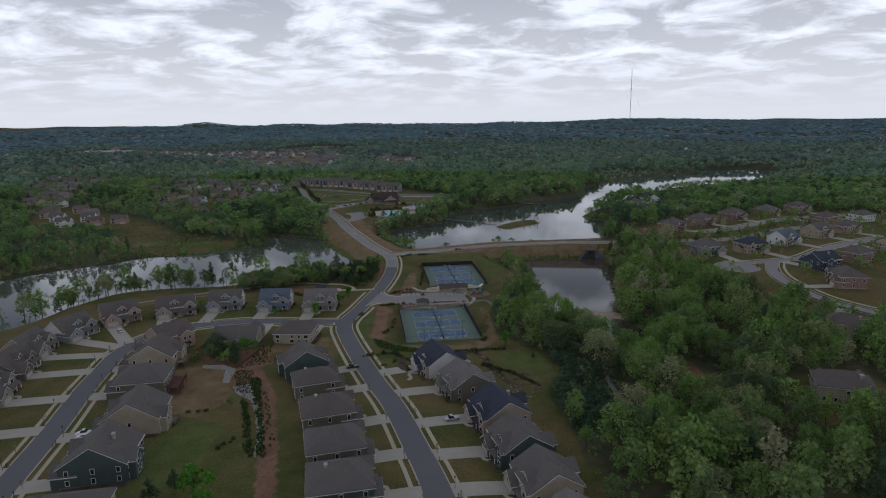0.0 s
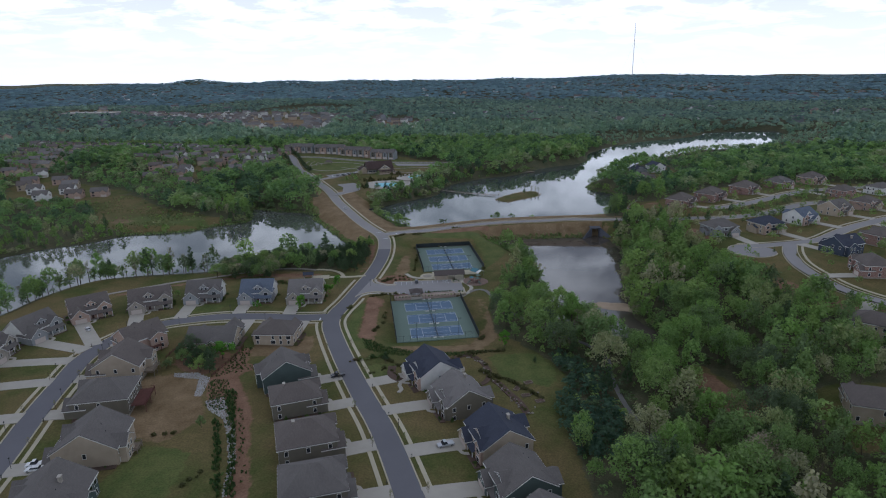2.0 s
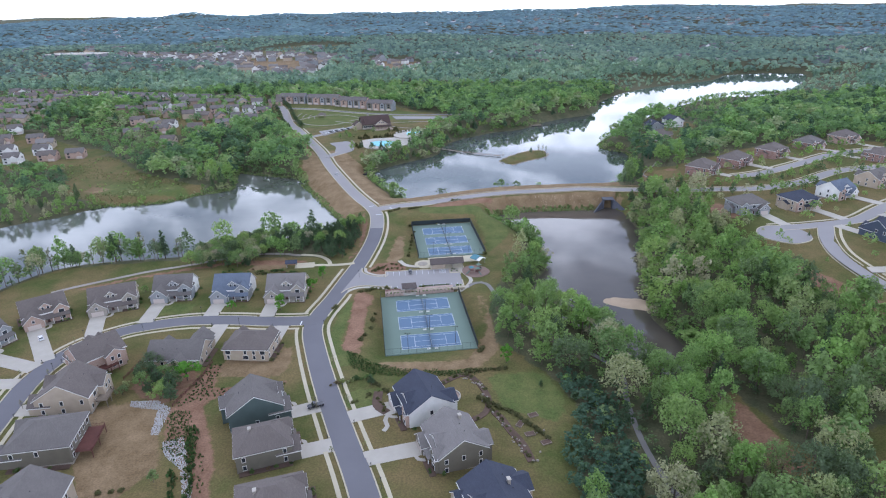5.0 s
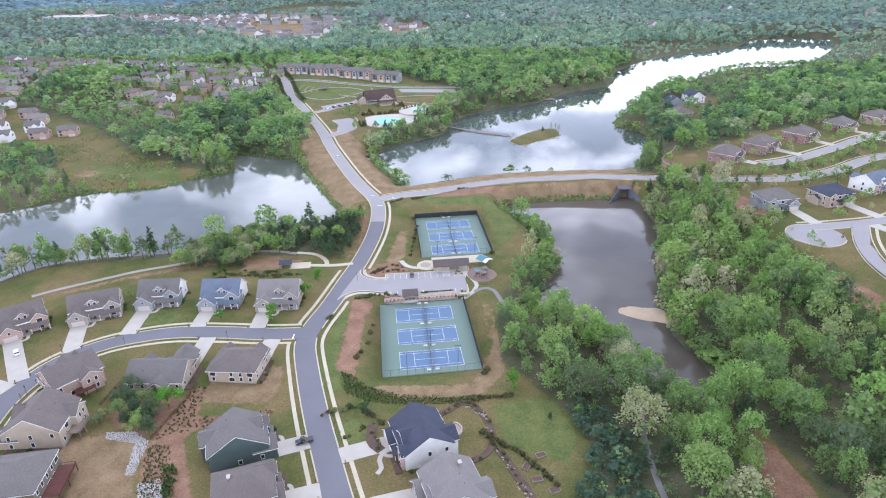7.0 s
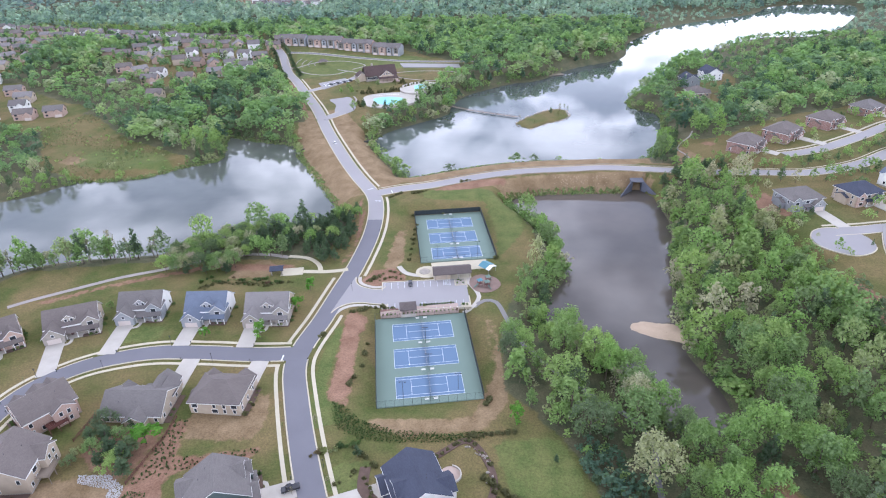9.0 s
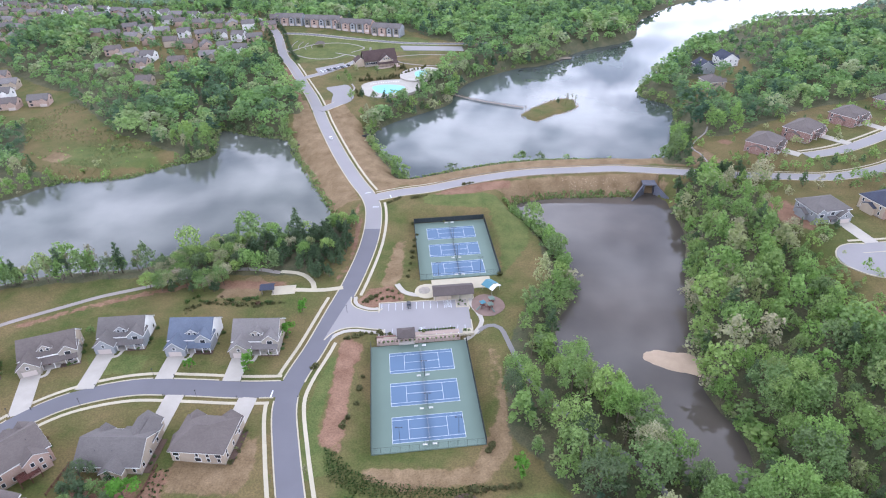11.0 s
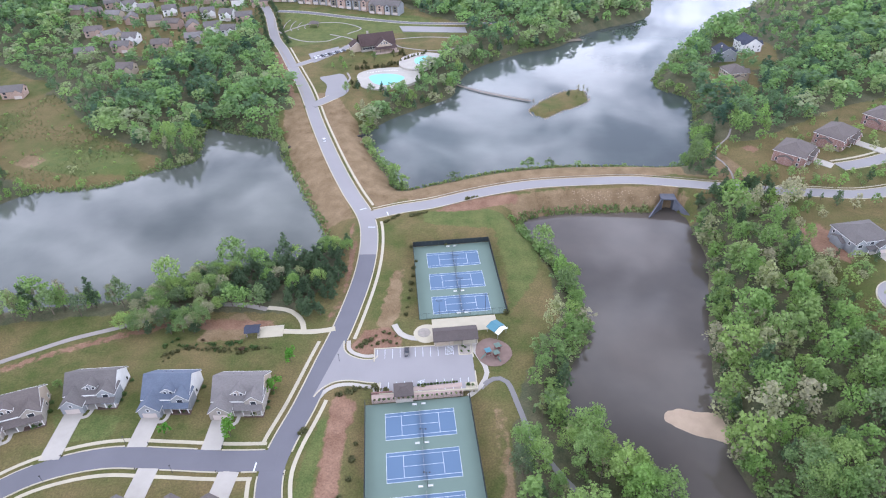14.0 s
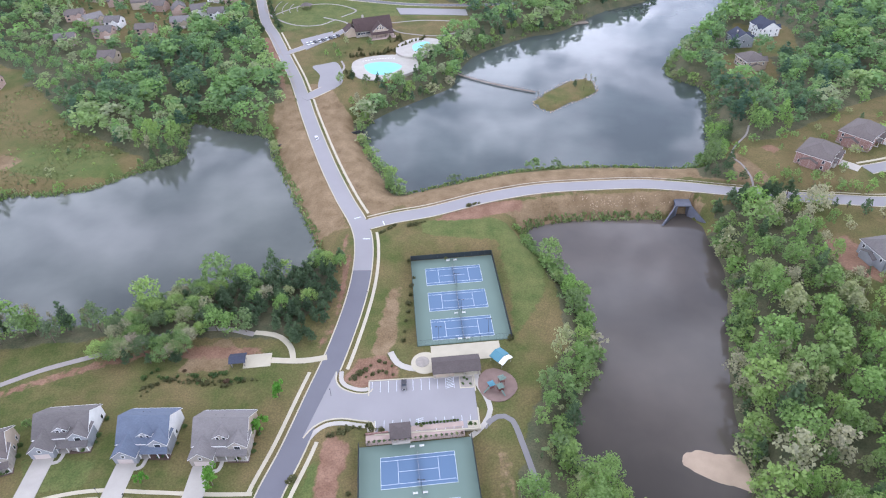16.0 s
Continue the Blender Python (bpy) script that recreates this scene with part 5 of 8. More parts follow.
# ---- vehicles ----
def car(m, paint, label, kind="car"):
    c = thing("car", m, label, "car")
    L, W = (4.6, 1.85) if kind == "car" else (5.4, 2.0)
    bm = bmesh.new()
    prof = [(-L / 2, 0.35), (-L / 2, 0.8), (-L / 2 + 0.25, 0.92), (L / 2 - 1.3, 0.95), (L / 2 - 0.1, 0.78), (L / 2, 0.6), (L / 2, 0.35)]
    ends = [[bm.verts.new((a, s * W / 2, b)) for a, b in prof] for s in (-1, 1)]
    for k in range(len(prof)):
        q = (k + 1) % len(prof)
        bm.faces.new((ends[0][k], ends[0][q], ends[1][q], ends[1][k]))
    bm.faces.new(ends[0][::-1]), bm.faces.new(ends[1])
    bmesh.ops.recalc_face_normals(bm, faces=bm.faces)
    bmesh.ops.bevel(bm, geom=bm.edges[:], offset=0.07, segments=2, affect="EDGES")
    part("body", bm, paint, c)
    x0, x1 = (-L / 2 + 0.35, 1.0) if kind == "car" else (-0.6, 1.35)
    hi = 1.45 if kind == "car" else 1.85
    for nm, grow, z0, z1, mat in (("window_band", 0.0, 0.9, hi - 0.06, M_GLASS), ("cabin_roof", -0.02, hi - 0.08, hi, paint)):
        bm = bmesh.new()
        k = (z0 - 0.9) / (hi - 0.9) * 0.45
        k2 = (z1 - 0.9) / (hi - 0.9) * 0.45
        vs = []
        for z, kk in ((z0, k), (z1, k2)):
            vs.append([bm.verts.new(p) for p in ((x0 + kk, -W / 2 + 0.1 + kk * 0.35, z), (x1 - kk * 1.3, -W / 2 + 0.1 + kk * 0.35, z), (x1 - kk * 1.3, W / 2 - 0.1 - kk * 0.35, z), (x0 + kk, W / 2 - 0.1 - kk * 0.35, z))])
        bm.faces.new(vs[0][::-1]), bm.faces.new(vs[1])
        for j in range(4):
            bm.faces.new((vs[0][j], vs[0][(j + 1) % 4], vs[1][(j + 1) % 4], vs[1][j]))
        bmesh.ops.recalc_face_normals(bm, faces=bm.faces)
        part(nm, bm, mat, c)
    for sx in (-1, 1):
        for sy in (-1, 1):
            wx, wy = sx * (L / 2 - 0.9), sy * (W / 2 - 0.1)
            wheel = part("wheel", rods(((wx, wy - 0.11, 0.33), (wx, wy + 0.11, 0.33), 0.33, 0.33, 14)), M_TYRE, c)
            part("rim", rods(((wx, wy - 0.125, 0.33), (wx, wy + 0.125, 0.33), 0.2, 0.2, 10)), M_STEEL, wheel)
    for sy in (-1, 1):
        part("headlight", boxed(L / 2 - 0.06, L / 2 + 0.02, sy * 0.65 - 0.18, sy * 0.65 + 0.18, 0.62, 0.74), M_LAMP, c)
        part("tail_light", boxed(-L / 2 - 0.02, -L / 2 + 0.05, sy * 0.7 - 0.13, sy * 0.7 + 0.13, 0.62, 0.78), M_DECK, c)
    return c


def parked(x, y, turn, paint, label, kind="car", lift=0.16):
    return car(pose(x, y, ground_at(x, y) + lift, 0, 0, turn), paint, label, kind)


car(LOT @ pose(-7.3, 8.2, zl - LOT.translation.z, 0, 0, -90), M_CARK, "black car parked in a stall of the car park")


def on_drive(home, t, across, paint, label, kind="car", flip=0):
    """A vehicle standing on a house's drive, a share of the way to the street."""
    for line, h in DRIVES:
        if h is HOMES[home]:
            d = line[-1] - line[0]
            p = line[0] + d * t
            d = d / np.linalg.norm(d)
            p = p + np.array([-d[1], d[0]]) * across
            car(pose(p[0], p[1], ground_at(p[0], p[1]) + 0.18, 0, 0, math.degrees(math.atan2(d[1], d[0])) + flip), paint, label, kind)


on_drive(19, 0.85, 0.0, M_CARK, "black pickup truck at the foot of a driveway", "truck", 180)
on_drive(4, 0.35, 0.9, M_CARW, "white car parked on a concrete driveway", flip=180)
on_drive(16, 0.3, 1.4, M_CARW, "white car parked on a driveway")
on_drive(16, 0.35, -1.3, M_CARW, "white sport utility car parked on a driveway", "truck")
on_drive(27, 0.3, 0.2, M_CARS, "silver pickup truck parked before a garage", "truck")
parked(-79.5, 526, 112, M_CARW, "white car on the street over the causeway")
for x, y, turn, n in ((-57.5, 299.3, 90, 3.4), (-37.5, 431, 0, 3.4), (-31, 443.2, 110, 3.4), (-44, 447.5, 28, 3.4)):
    sl = thing("stop_line", pose(x, y, ground_at(x, y) + 0.16, 0, 0, turn), "white painted stop line at the junction", "road marking", "stop lines")
    part("paint", boxed(-n / 2, n / 2, -0.25, 0.25, -0.02, 0.02), M_LINE, sl)
MOUTH = []
for pts, s in (([(-38.6, 356), (-37.8, 351.5), (-35, 348.3), (-30, 346.8), (-25.6, 347.2), (-24.6, 349)], 1), ([(-44.8, 328), (-42.5, 332), (-38.5, 335), (-33, 336), (-27, 335.5), (-22.8, 334.8), (-21.6, 332)], -1)):
    line = curve_through(pts, step=1.2)
    MOUTH.append(line)
    strip("kerb", line, 0.25, -0.25, 0.08, M_KERB, "pale concrete kerb curving into the car park", "kerb", 0.16)
    strip("pavement", line, s * 2.6, s * 1.0, 0.08, M_CONC, "pale concrete footpath curving round the car park's mouth", "pavement", 0.05)

# the flared mouth between the two curving kerbs
bm = bmesh.new()
rows_ = []
for k in range(-1, 25):
    t = max(k, 0) / 24
    ends = [np.array([np.interp(t, np.linspace(0, 1, len(q)), q[:, i]) for i in (0, 1)]) for q in MOUTH]
    if k < 0:
        ends = [e - (0.25, 0) for e in ends]
    row_ = []
    for j in range(9):
        p = ends[0] + (ends[1] - ends[0]) * j / 8
        row_.append(bm.verts.new((p[0], p[1], ground_at(p[0], p[1]) + 0.22)))
    rows_.append(row_)
for a, b in zip(rows_[:-1], rows_[1:]):
    for j in range(8):
        bm.faces.new((a[j], a[j + 1], b[j + 1], b[j]))
bmesh.ops.recalc_face_normals(bm, faces=bm.faces)
if sum(f.normal.z for f in bm.faces) < 0:
    bmesh.ops.reverse_faces(bm, faces=bm.faces)
tagged(part("road_entrance", bm, M_ASPH2), "pale asphalt mouth of the car park", "road", kind="structure")

# ---- trees ----
def leaf_cloud(seed, n, size, lobes, squash=1.0, lift=0.25):
    """Leaf sprays set round a handful of limbs' ends: corners and quads."""
    r = np.random.RandomState(seed)
    lob = np.array(lobes, float)
    w = lob[:, 3] ** 2
    pick = r.choice(len(lob), n, p=w / w.sum())
    d = r.normal(size=(n, 3))
    d[:, 2] += lift
    d /= np.linalg.norm(d, axis=1)[:, None]
    rad = lob[pick, 3] * (0.35 + 0.95 * r.rand(n) ** 0.8)
    c = lob[pick, :3] + d * rad[:, None] * (1, 1, squash)
    nrm = d * 0.7 + r.normal(size=(n, 3)) * 0.45 + (0, 0, 0.6)
    nrm /= np.linalg.norm(nrm, axis=1)[:, None]
    u = np.cross(nrm, r.normal(size=(n, 3)))
    u /= np.linalg.norm(u, axis=1)[:, None]
    v = np.cross(nrm, u)
    s = size * (0.6 + 0.8 * r.rand(n))[:, None]
    asp = (0.55 + 0.5 * r.rand(n))[:, None]
    q = np.stack([c - u * s - v * s * asp * 0.5, c + u * s * 0.3 - v * s * asp, c + u * s + v * s * asp * 0.4, c - u * s * 0.2 + v * s * asp], 1)
    return q.reshape(-1, 3), np.arange(n * 4).reshape(n, 4)


def broad_lobes(seed, high=10.0, wide=3.9, n=24):
    """Clumps at the limbs' ends: leaders of unequal height, with bays, gaps and outliers."""
    r = random.Random(seed)
    lean = (r.uniform(-0.7, 0.7), r.uniform(-0.7, 0.7))
    low = r.uniform(0.24, 0.42)
    fat = r.uniform(0.10, 0.34)
    out = [(lean[0], lean[1], high * 0.88, wide * 0.26)]
    for k in range(n):
        a = k * 2.4 + r.uniform(-0.7, 0.7)
        t = (k + 0.5) / n
        rr = wide * math.sin(math.pi * (fat + (0.94 - fat) * t)) * r.uniform(0.25, 1.0)
        q = wide * r.uniform(0.15, 0.33)
        out.append((rr * math.cos(a) + lean[0] * t, rr * math.sin(a) + lean[1] * t, high * (low + (0.95 - low) * t) + r.uniform(-0.9, 0.7), q))
    return out


def round_lobes(seed, high=10.0, wide=4.1, n=36):
    """Clumps over a full, rounded crown with a few bays."""
    r = random.Random(seed)
    lean = (r.uniform(-0.5, 0.5), r.uniform(-0.5, 0.5))
    mid, tall = high * r.uniform(0.56, 0.64), high * r.uniform(0.30, 0.37)
    bay, out = r.uniform(0, 6.28), [(lean[0], lean[1], mid + tall * 0.4, wide * 0.4)]
    for k in range(n):
        up_ = -0.55 + 1.55 * (k + 0.5) / n
        a = k * 2.4 + r.uniform(-0.3, 0.3)
        rr = wide * math.sqrt(max(0.02, 1 - min(1.0, abs(up_)) ** 2.2)) * r.uniform(0.72, 1.02) * (0.72 if math.cos(a - bay) > 0.75 else 1.0)
        out.append((rr * math.cos(a) + lean[0], rr * math.sin(a) + lean[1], mid + tall * up_ + r.uniform(-0.4, 0.4), wide * r.uniform(0.17, 0.30)))
    return out


def clumps(seed, count, tall=1.0, wide=3.6, sides=5):
    """A crown seen from far off: a few uneven leafy domes of unlike height, joined."""
    r = np.random.RandomState(seed)
    vs, fs = [], []
    for k in range(count):
        a, q = k * 2.4 + r.rand(), wide * (0.55 if count > 1 else 1.0) * (0.75 + 0.5 * r.rand())
        far_ = wide * 0.55 * (0.5 + r.rand() * 0.6) if k else 0.0
        c = np.array((far_ * math.cos(a), far_ * math.sin(a), 10 * tall * ((0.55 + 0.3 * r.rand()) if k else 0.8)))
        b = len(vs)
        vs.append(c + ((r.rand() - 0.5) * q * 0.4, (r.rand() - 0.5) * q * 0.4, q * 0.75 * (0.8 + 0.5 * r.rand())))
        for rad, lift in ((0.72, 0.35), (1.0, -0.5)):
            for i in range(sides):
                w = (i + 0.5 * (rad < 0.9)) * math.tau / sides + r.rand() * 0.4
                g_ = rad * (0.75 + 0.5 * r.rand()) * q
                vs.append(c + (g_ * math.cos(w), g_ * math.sin(w), q * (lift + 0.35 * (r.rand() - 0.5))))
        for i in range(sides):
            j = (i + 1) % sides
            fs += [(b, b + 1 + i, b + 1 + j), (b + 1 + i, b + 1 + sides + i, b + 1 + j), (b + 1 + j, b + 1 + sides + i, b + 1 + sides + j)]
    return np.array(vs), np.array(fs)


def pine_lobes(seed, high=10.0, wide=2.3, n=13):
    r = random.Random(seed)
    out = []
    for k in range(n):
        a = k * 2.4 + r.uniform(-0.5, 0.5)
        t = k / (n - 1)
        rr = wide * (1 - t) * 0.65 + 0.1
        out.append((rr * math.cos(a), rr * math.sin(a), high * (0.3 + 0.66 * t), wide * (0.52 - 0.34 * t) * r.uniform(0.85, 1.2)))
    return out


def trunk_mesh(seed, high, lobes, thick=0.2):
    r = random.Random(seed)
    bm = bmesh.new()
    mid = (r.uniform(-0.25, 0.25), r.uniform(-0.25, 0.25), high * 0.45)
    top = (r.uniform(-0.3, 0.3), r.uniform(-0.3, 0.3), high * 0.86)
    rod(bm, (0, 0, -0.8), mid, thick, thick * 0.7)
    rod(bm, mid, top, thick * 0.7, thick * 0.2)
    for k, (x, y, z, q) in enumerate(lobes[1:7]):
        t = 0.25 + 0.5 * k / 6
        a = tuple(mid[i] * (1 - t) + top[i] * t if k > 2 else mid[i] * (0.75 + 0.08 * k) for i in range(3))
        rod(bm, a, (x, y, z), thick * 0.38, thick * 0.1, 5)
    return mesh_of(bm, "trunk", M_BARK)


def quick_mesh(name, verts, quads, material, tint=None):
    me = bpy.data.meshes.new(name)
    k = quads.shape[1]
    me.vertices.add(len(verts))
    me.vertices.foreach_set("co", verts.astype(np.float32).ravel())
    me.loops.add(quads.size)
    me.loops.foreach_set("vertex_index", quads.astype(np.int32).ravel())
    me.polygons.add(len(quads))
    me.polygons.foreach_set("loop_start", np.arange(0, quads.size, k, dtype=np.int32))
    me.update(calc_edges=True)
    if tint is not None:
        at = me.attributes.new("tint", "FLOAT", "POINT")
        at.data.foreach_set("value", tint.astype(np.float32))
    me.materials.append(material)
    return me


KINDS = {
    "round": [(lambda s: round_lobes(s), M_LEAF, 1800, 0.205, 1.0, "full rounded spring-green broadleaf tree"), 5],
    "broad": [(lambda s: broad_lobes(s), M_LEAF, 1300, 0.225, 1.0, "leafy spring-green broadleaf tree in full crown"), 6],
    "fresh": [(lambda s: broad_lobes(s, 10, 4.2, 14), M_FRESH, 620, 0.4, 1.0, "bright green young tree on a lawn"), 1],
    "thin": [(lambda s: broad_lobes(s, 10, 2.3, 18), M_BARE, 300, 0.17, 1.0, "thinly leafed spring tree with bare limbs showing"), 3],
    "pine": [(lambda s: pine_lobes(s), M_PINE, 560, 0.30, 0.8, "dark green pine tree"), 3],
}
CROWNS = {}
for kind, (spec, count) in KINDS.items():
    lob, mat, n, size, sq, label = spec
    CROWNS[kind] = []
    for k in range(count):
        L = lob(11 + 7 * k)
        v, q = leaf_cloud(31 + k, n, size, L, sq)
        CROWNS[kind].append((quick_mesh("crown", v, q, mat), trunk_mesh(17 + k, 10, L)))
STOOD = {}


def tree(kind, x, y, z, high, turn, wide=1.0, k=0, group=""):
    s = high / 10
    m = Matrix.LocRotScale((x, y, z), Euler((0, 0, turn)), (s * wide, s * wide, s))
    key = (kind, k, group)
    if key in STOOD:
        first = STOOD[key]
        return copy_thing(first, m @ Matrix.Diagonal((*[1 / a for a in first.scale], 1)))
    t = thing("pine_tree" if kind == "pine" else "tree", m, KINDS[kind][0][5], "tree", group)
    crown, trunk = CROWNS[kind][k]
    part("trunk", trunk, None, t)
    part("crown", crown, None, t)
    STOOD[key] = t
    return t


def scatter(x0, x1, y0, y1, gap, seed):
    r = np.random.RandomState(seed)
    a, b = np.meshgrid(np.arange(x0, x1, gap), np.arange(y0, y1, gap))
    a = a + (r.rand(*a.shape) - 0.5) * gap * 0.95 + (np.arange(a.shape[0])[:, None] % 2) * gap * 0.5
    b = b + (r.rand(*b.shape) - 0.5) * gap * 0.95
    return a.ravel(), b.ravel()


def afloat(x, y, margin=1.0):
    m = np.zeros(len(x), bool)
    for shore, _, _ in SHORES:
        m |= within(x, y, shore)
        m |= line_gap(x, y, shore[::2], True) < margin
    return m


def off_houses(x, y, gap):
    m = np.ones(len(x), bool)
    for h in HOMES:
        m &= np.hypot(x - h[0], y - h[1]) > gap
    return m


BRUSH = [(44, 260), (58, 260), (63, 248), (61, 226), (63, 206), (60, 186), (42, 186), (40, 215), (48, 240)]
NEAR_WOOD = [(46, 168), (112, 168), (118, 250), (122, 300), (108, 315), (104, 300), (108, 262), (84, 258), (66, 300), (30, 330), (24, 300), (46, 262)]


def tint_at(x, y, r):
    t = 0.5 + 0.22 * np.sin(x / 23 + 1) * np.sin(y / 31) + 0.12 * np.sin(x / 71 - y / 57) + (r.rand(len(x)) - 0.5) * 0.78
    return np.clip(t, 0, 0.96)


def wood_block(name, x, y, hi, lo, count, size, kinds, seed, label, wide=1.0, trunks=False, pine=0.12, leafs=M_LEAFS, needles=M_PINES, domes=0):
    """Woodland: many crowns joined, each with a hue of its own."""
    r = np.random.RandomState(seed)
    z = height(x, y)
    tint = tint_at(x, y, r) if not domes else np.clip(0.45 + 0.28 * np.sin(x / 97 + 2 * np.sin(y / 160)) * np.sin(y / 83 + 1) + (r.rand(len(x)) - 0.5) * 0.42, 0, 1)
    lakeside = (x > 250) & (y < 1100) & (line_gap(x, y, LAKE[::3], True) < 80)
    stands = 0.0 if not domes else 0.3 * (np.sin(x / 190 + 1.5 * np.sin(y / 230)) * np.sin(y / 140 + x / 410) > 0.25)
    which = np.where(r.rand(len(x)) < pine + stands, 1, 0)
    for w, mat, nm, lobes in ((0, leafs, "crowns", broad_lobes), (1, needles, "pine_crowns", pine_lobes)):
        sel = np.where(which == w)[0]
        if not len(sel):
            continue
        if domes:
            variants = [clumps(100 + seed * 7 + k, max(1, domes - w), 1.15 if w else 1.0, 2.5 if w else 3.6) for k in range(kinds)]
        else:
            variants = [leaf_cloud(100 + seed * 7 + k, count, size * (0.8 if w else 1.0), (round_lobes if not w and k % 2 else lobes)(50 + k + seed), 1.0, 0.45) for k in range(kinds)]
        vs, qs, ts, base = [], [], [], 0
        for i in sel:
            v, q = variants[r.randint(kinds)]
            s = (lo + (hi - lo) * r.rand() ** 1.3) / 10
            s *= 0.55 if x[i] > 250 and lakeside[i] else 1.0
            s *= 0.7 if x[i] < -240 and 430 < y[i] < 740 else 1.0
            a = r.rand() * math.tau
            wd = wide * (0.7 + 0.55 * r.rand())
            c, d = math.cos(a), math.sin(a)
            p = np.stack([(v[:, 0] * c - v[:, 1] * d) * s * wd + x[i], (v[:, 0] * d + v[:, 1] * c) * s * wd + y[i], v[:, 2] * s + z[i]], 1)
            vs.append(p), qs.append(q + base), ts.append(np.full(len(p), tint[i]))
            base += len(p)
        ob = new(name + "_" + nm, quick_mesh(nm, np.vstack(vs), np.vstack(qs), mat, np.concatenate(ts)))
        tagged(ob, label, "woodland", kind="stuff")
    if trunks:
        bm = bmesh.new()
        for i in range(len(x)):
            rod(bm, (x[i], y[i], z[i] - 0.5), (x[i] + r.rand() - 0.5, y[i] + r.rand() - 0.5, z[i] + lo * 0.7), 0.2, 0.1, 4)
        tagged(part(name + "_trunks", bm, M_BARK), "grey-brown trunks of the wood", "woodland", kind="stuff")


def seen_from_path(x, y):
    return np.abs(x) < 0.75 * y + 34


# the wood nearest the path: each tree a thing
x, y = scatter(20, 132, 150, 350, 7.3, 3)
ok = within(x, y, NEAR_WOOD) & ~within(x, y, BRUSH) & woods_at(x, y) & ~afloat(x, y, 0.8) & off_houses(x, y, 13) & (line_gap(x, y, curve_through([(28, 325), (43, 294), (53, 284), (64, 275), (70, 264), (67.5, 247), (66, 230), (70, 203)])) > 2.5)
x, y = x[ok], y[ok]
z = height(x, y)
rng = random.Random(8)
for a, b, c in zip(x, y, z):
    q = rng.random()
    kind = "round" if q < 0.55 else "broad" if q < 0.80 else ("thin" if q < 0.93 else "pine")
    tree(kind, a, b, c - 0.2, rng.uniform(10, 18) if kind != "thin" else rng.uniform(9, 14), rng.uniform(0, 6.28), rng.uniform(0.72, 1.05), rng.randrange({"round": 5, "broad": 6}.get(kind, 3)), "trees of the creek wood")

x, y = scatter(20, 330, 150, 480, 5.6, 33)
ok = woods_at(x, y) & ~afloat(x, y, 0.5) & off_houses(x, y, 11) & seen_from_path(x, y)
wood_block("undergrowth", x[ok], y[ok], 4.6, 1.8, 46, 0.85, 4, 18, "low brush and saplings under the trees", 1.3, pine=0.05)

x, y = scatter(36, 66, 184, 266, 2.7, 34)
ok = within(x, y, BRUSH)
wood_block("brush", x[ok], y[ok], 5.0, 2.0, 60, 0.85, 5, 35, "dense low brush and vines beside the lawns", 1.5, pine=0.2, leafs=M_MIDPINE)
# woods round about, then farther and farther off
GROVE = [(-130, 359), (-97, 358), (-92, 378), (-62, 377), (-60, 371), (-49, 368), (-44, 398), (-45, 418), (-58, 417), (-64, 409), (-87, 402), (-111, 394), (-128, 380)]
x, y = scatter(-420, 460, 132, 560, 7.4, 4)
thin_out = np.random.RandomState(2).rand(len(x)) > 0.10
r0 = np.hypot(x, y - 80)
ok = seen_from_path(x, y) & thin_out & (r0 < 480) & ~within(x, y, NEAR_WOOD) & ~within(x, y, GROVE) & woods_at(x, y) & ~afloat(x, y, 0.6) & off_houses(x, y, 13)
wood_block("wood", x[ok], y[ok], 18, 7, 430, 0.38, 7, 1, "dense spring wood of mixed greens round the ponds", 0.86, True)
x, y = scatter(-900, 900, 100, 1000, 9.5, 5)
r0 = np.hypot(x, y - 80)
ok = seen_from_path(x, y) & (r0 >= 480) & (r0 < 950) & woods_at(x, y) & ~afloat(x, y, 1.5) & ~((x > 140) & afloat(x, y, 4.5)) & off_houses(x, y, 14)
for name, sel, count, size, seed in (("lakeside_wood", ok & (r0 < 680), 170, 0.58, 2), ("far_wood", ok & (r0 >= 680), 74, 0.92, 20)):
    wood_block(name, x[sel], y[sel], 15, 7, count, size, 6, seed, "mixed green woodland beyond the lake", 1.36, leafs=M_MID, needles=M_MIDPINE)
x, y = scatter(-1800, 1800, 400, 2100, 12.5, 6)
r0 = np.hypot(x, y - 80)
ok = seen_from_path(x, y) & (r0 >= 950) & (r0 < 2000) & woods_at(x, y) & ~afloat(x, y, 6)
# from here outwards the leaf colours carry the haze
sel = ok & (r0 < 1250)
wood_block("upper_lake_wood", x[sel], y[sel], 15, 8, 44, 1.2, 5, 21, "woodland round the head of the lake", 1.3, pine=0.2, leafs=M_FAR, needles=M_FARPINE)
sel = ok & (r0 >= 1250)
wood_block("distant_wood", x[sel], y[sel], 17, 10, 0, 0, 6, 3, "distant woodland with pale haze tinted into its greens", 1.5, pine=0.28, leafs=M_FAR, needles=M_FARPINE, domes=3)
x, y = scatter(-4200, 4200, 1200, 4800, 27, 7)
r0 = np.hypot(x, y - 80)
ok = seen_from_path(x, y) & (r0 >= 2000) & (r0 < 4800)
wood_block("horizon_wood", x[ok], y[ok], 14, 8, 0, 0, 6, 4, "forest running out to the horizon, blue haze tinted into its leaves", 3.7, pine=0.3, leafs=M_HORIZON, needles=M_HORIZON, domes=1)

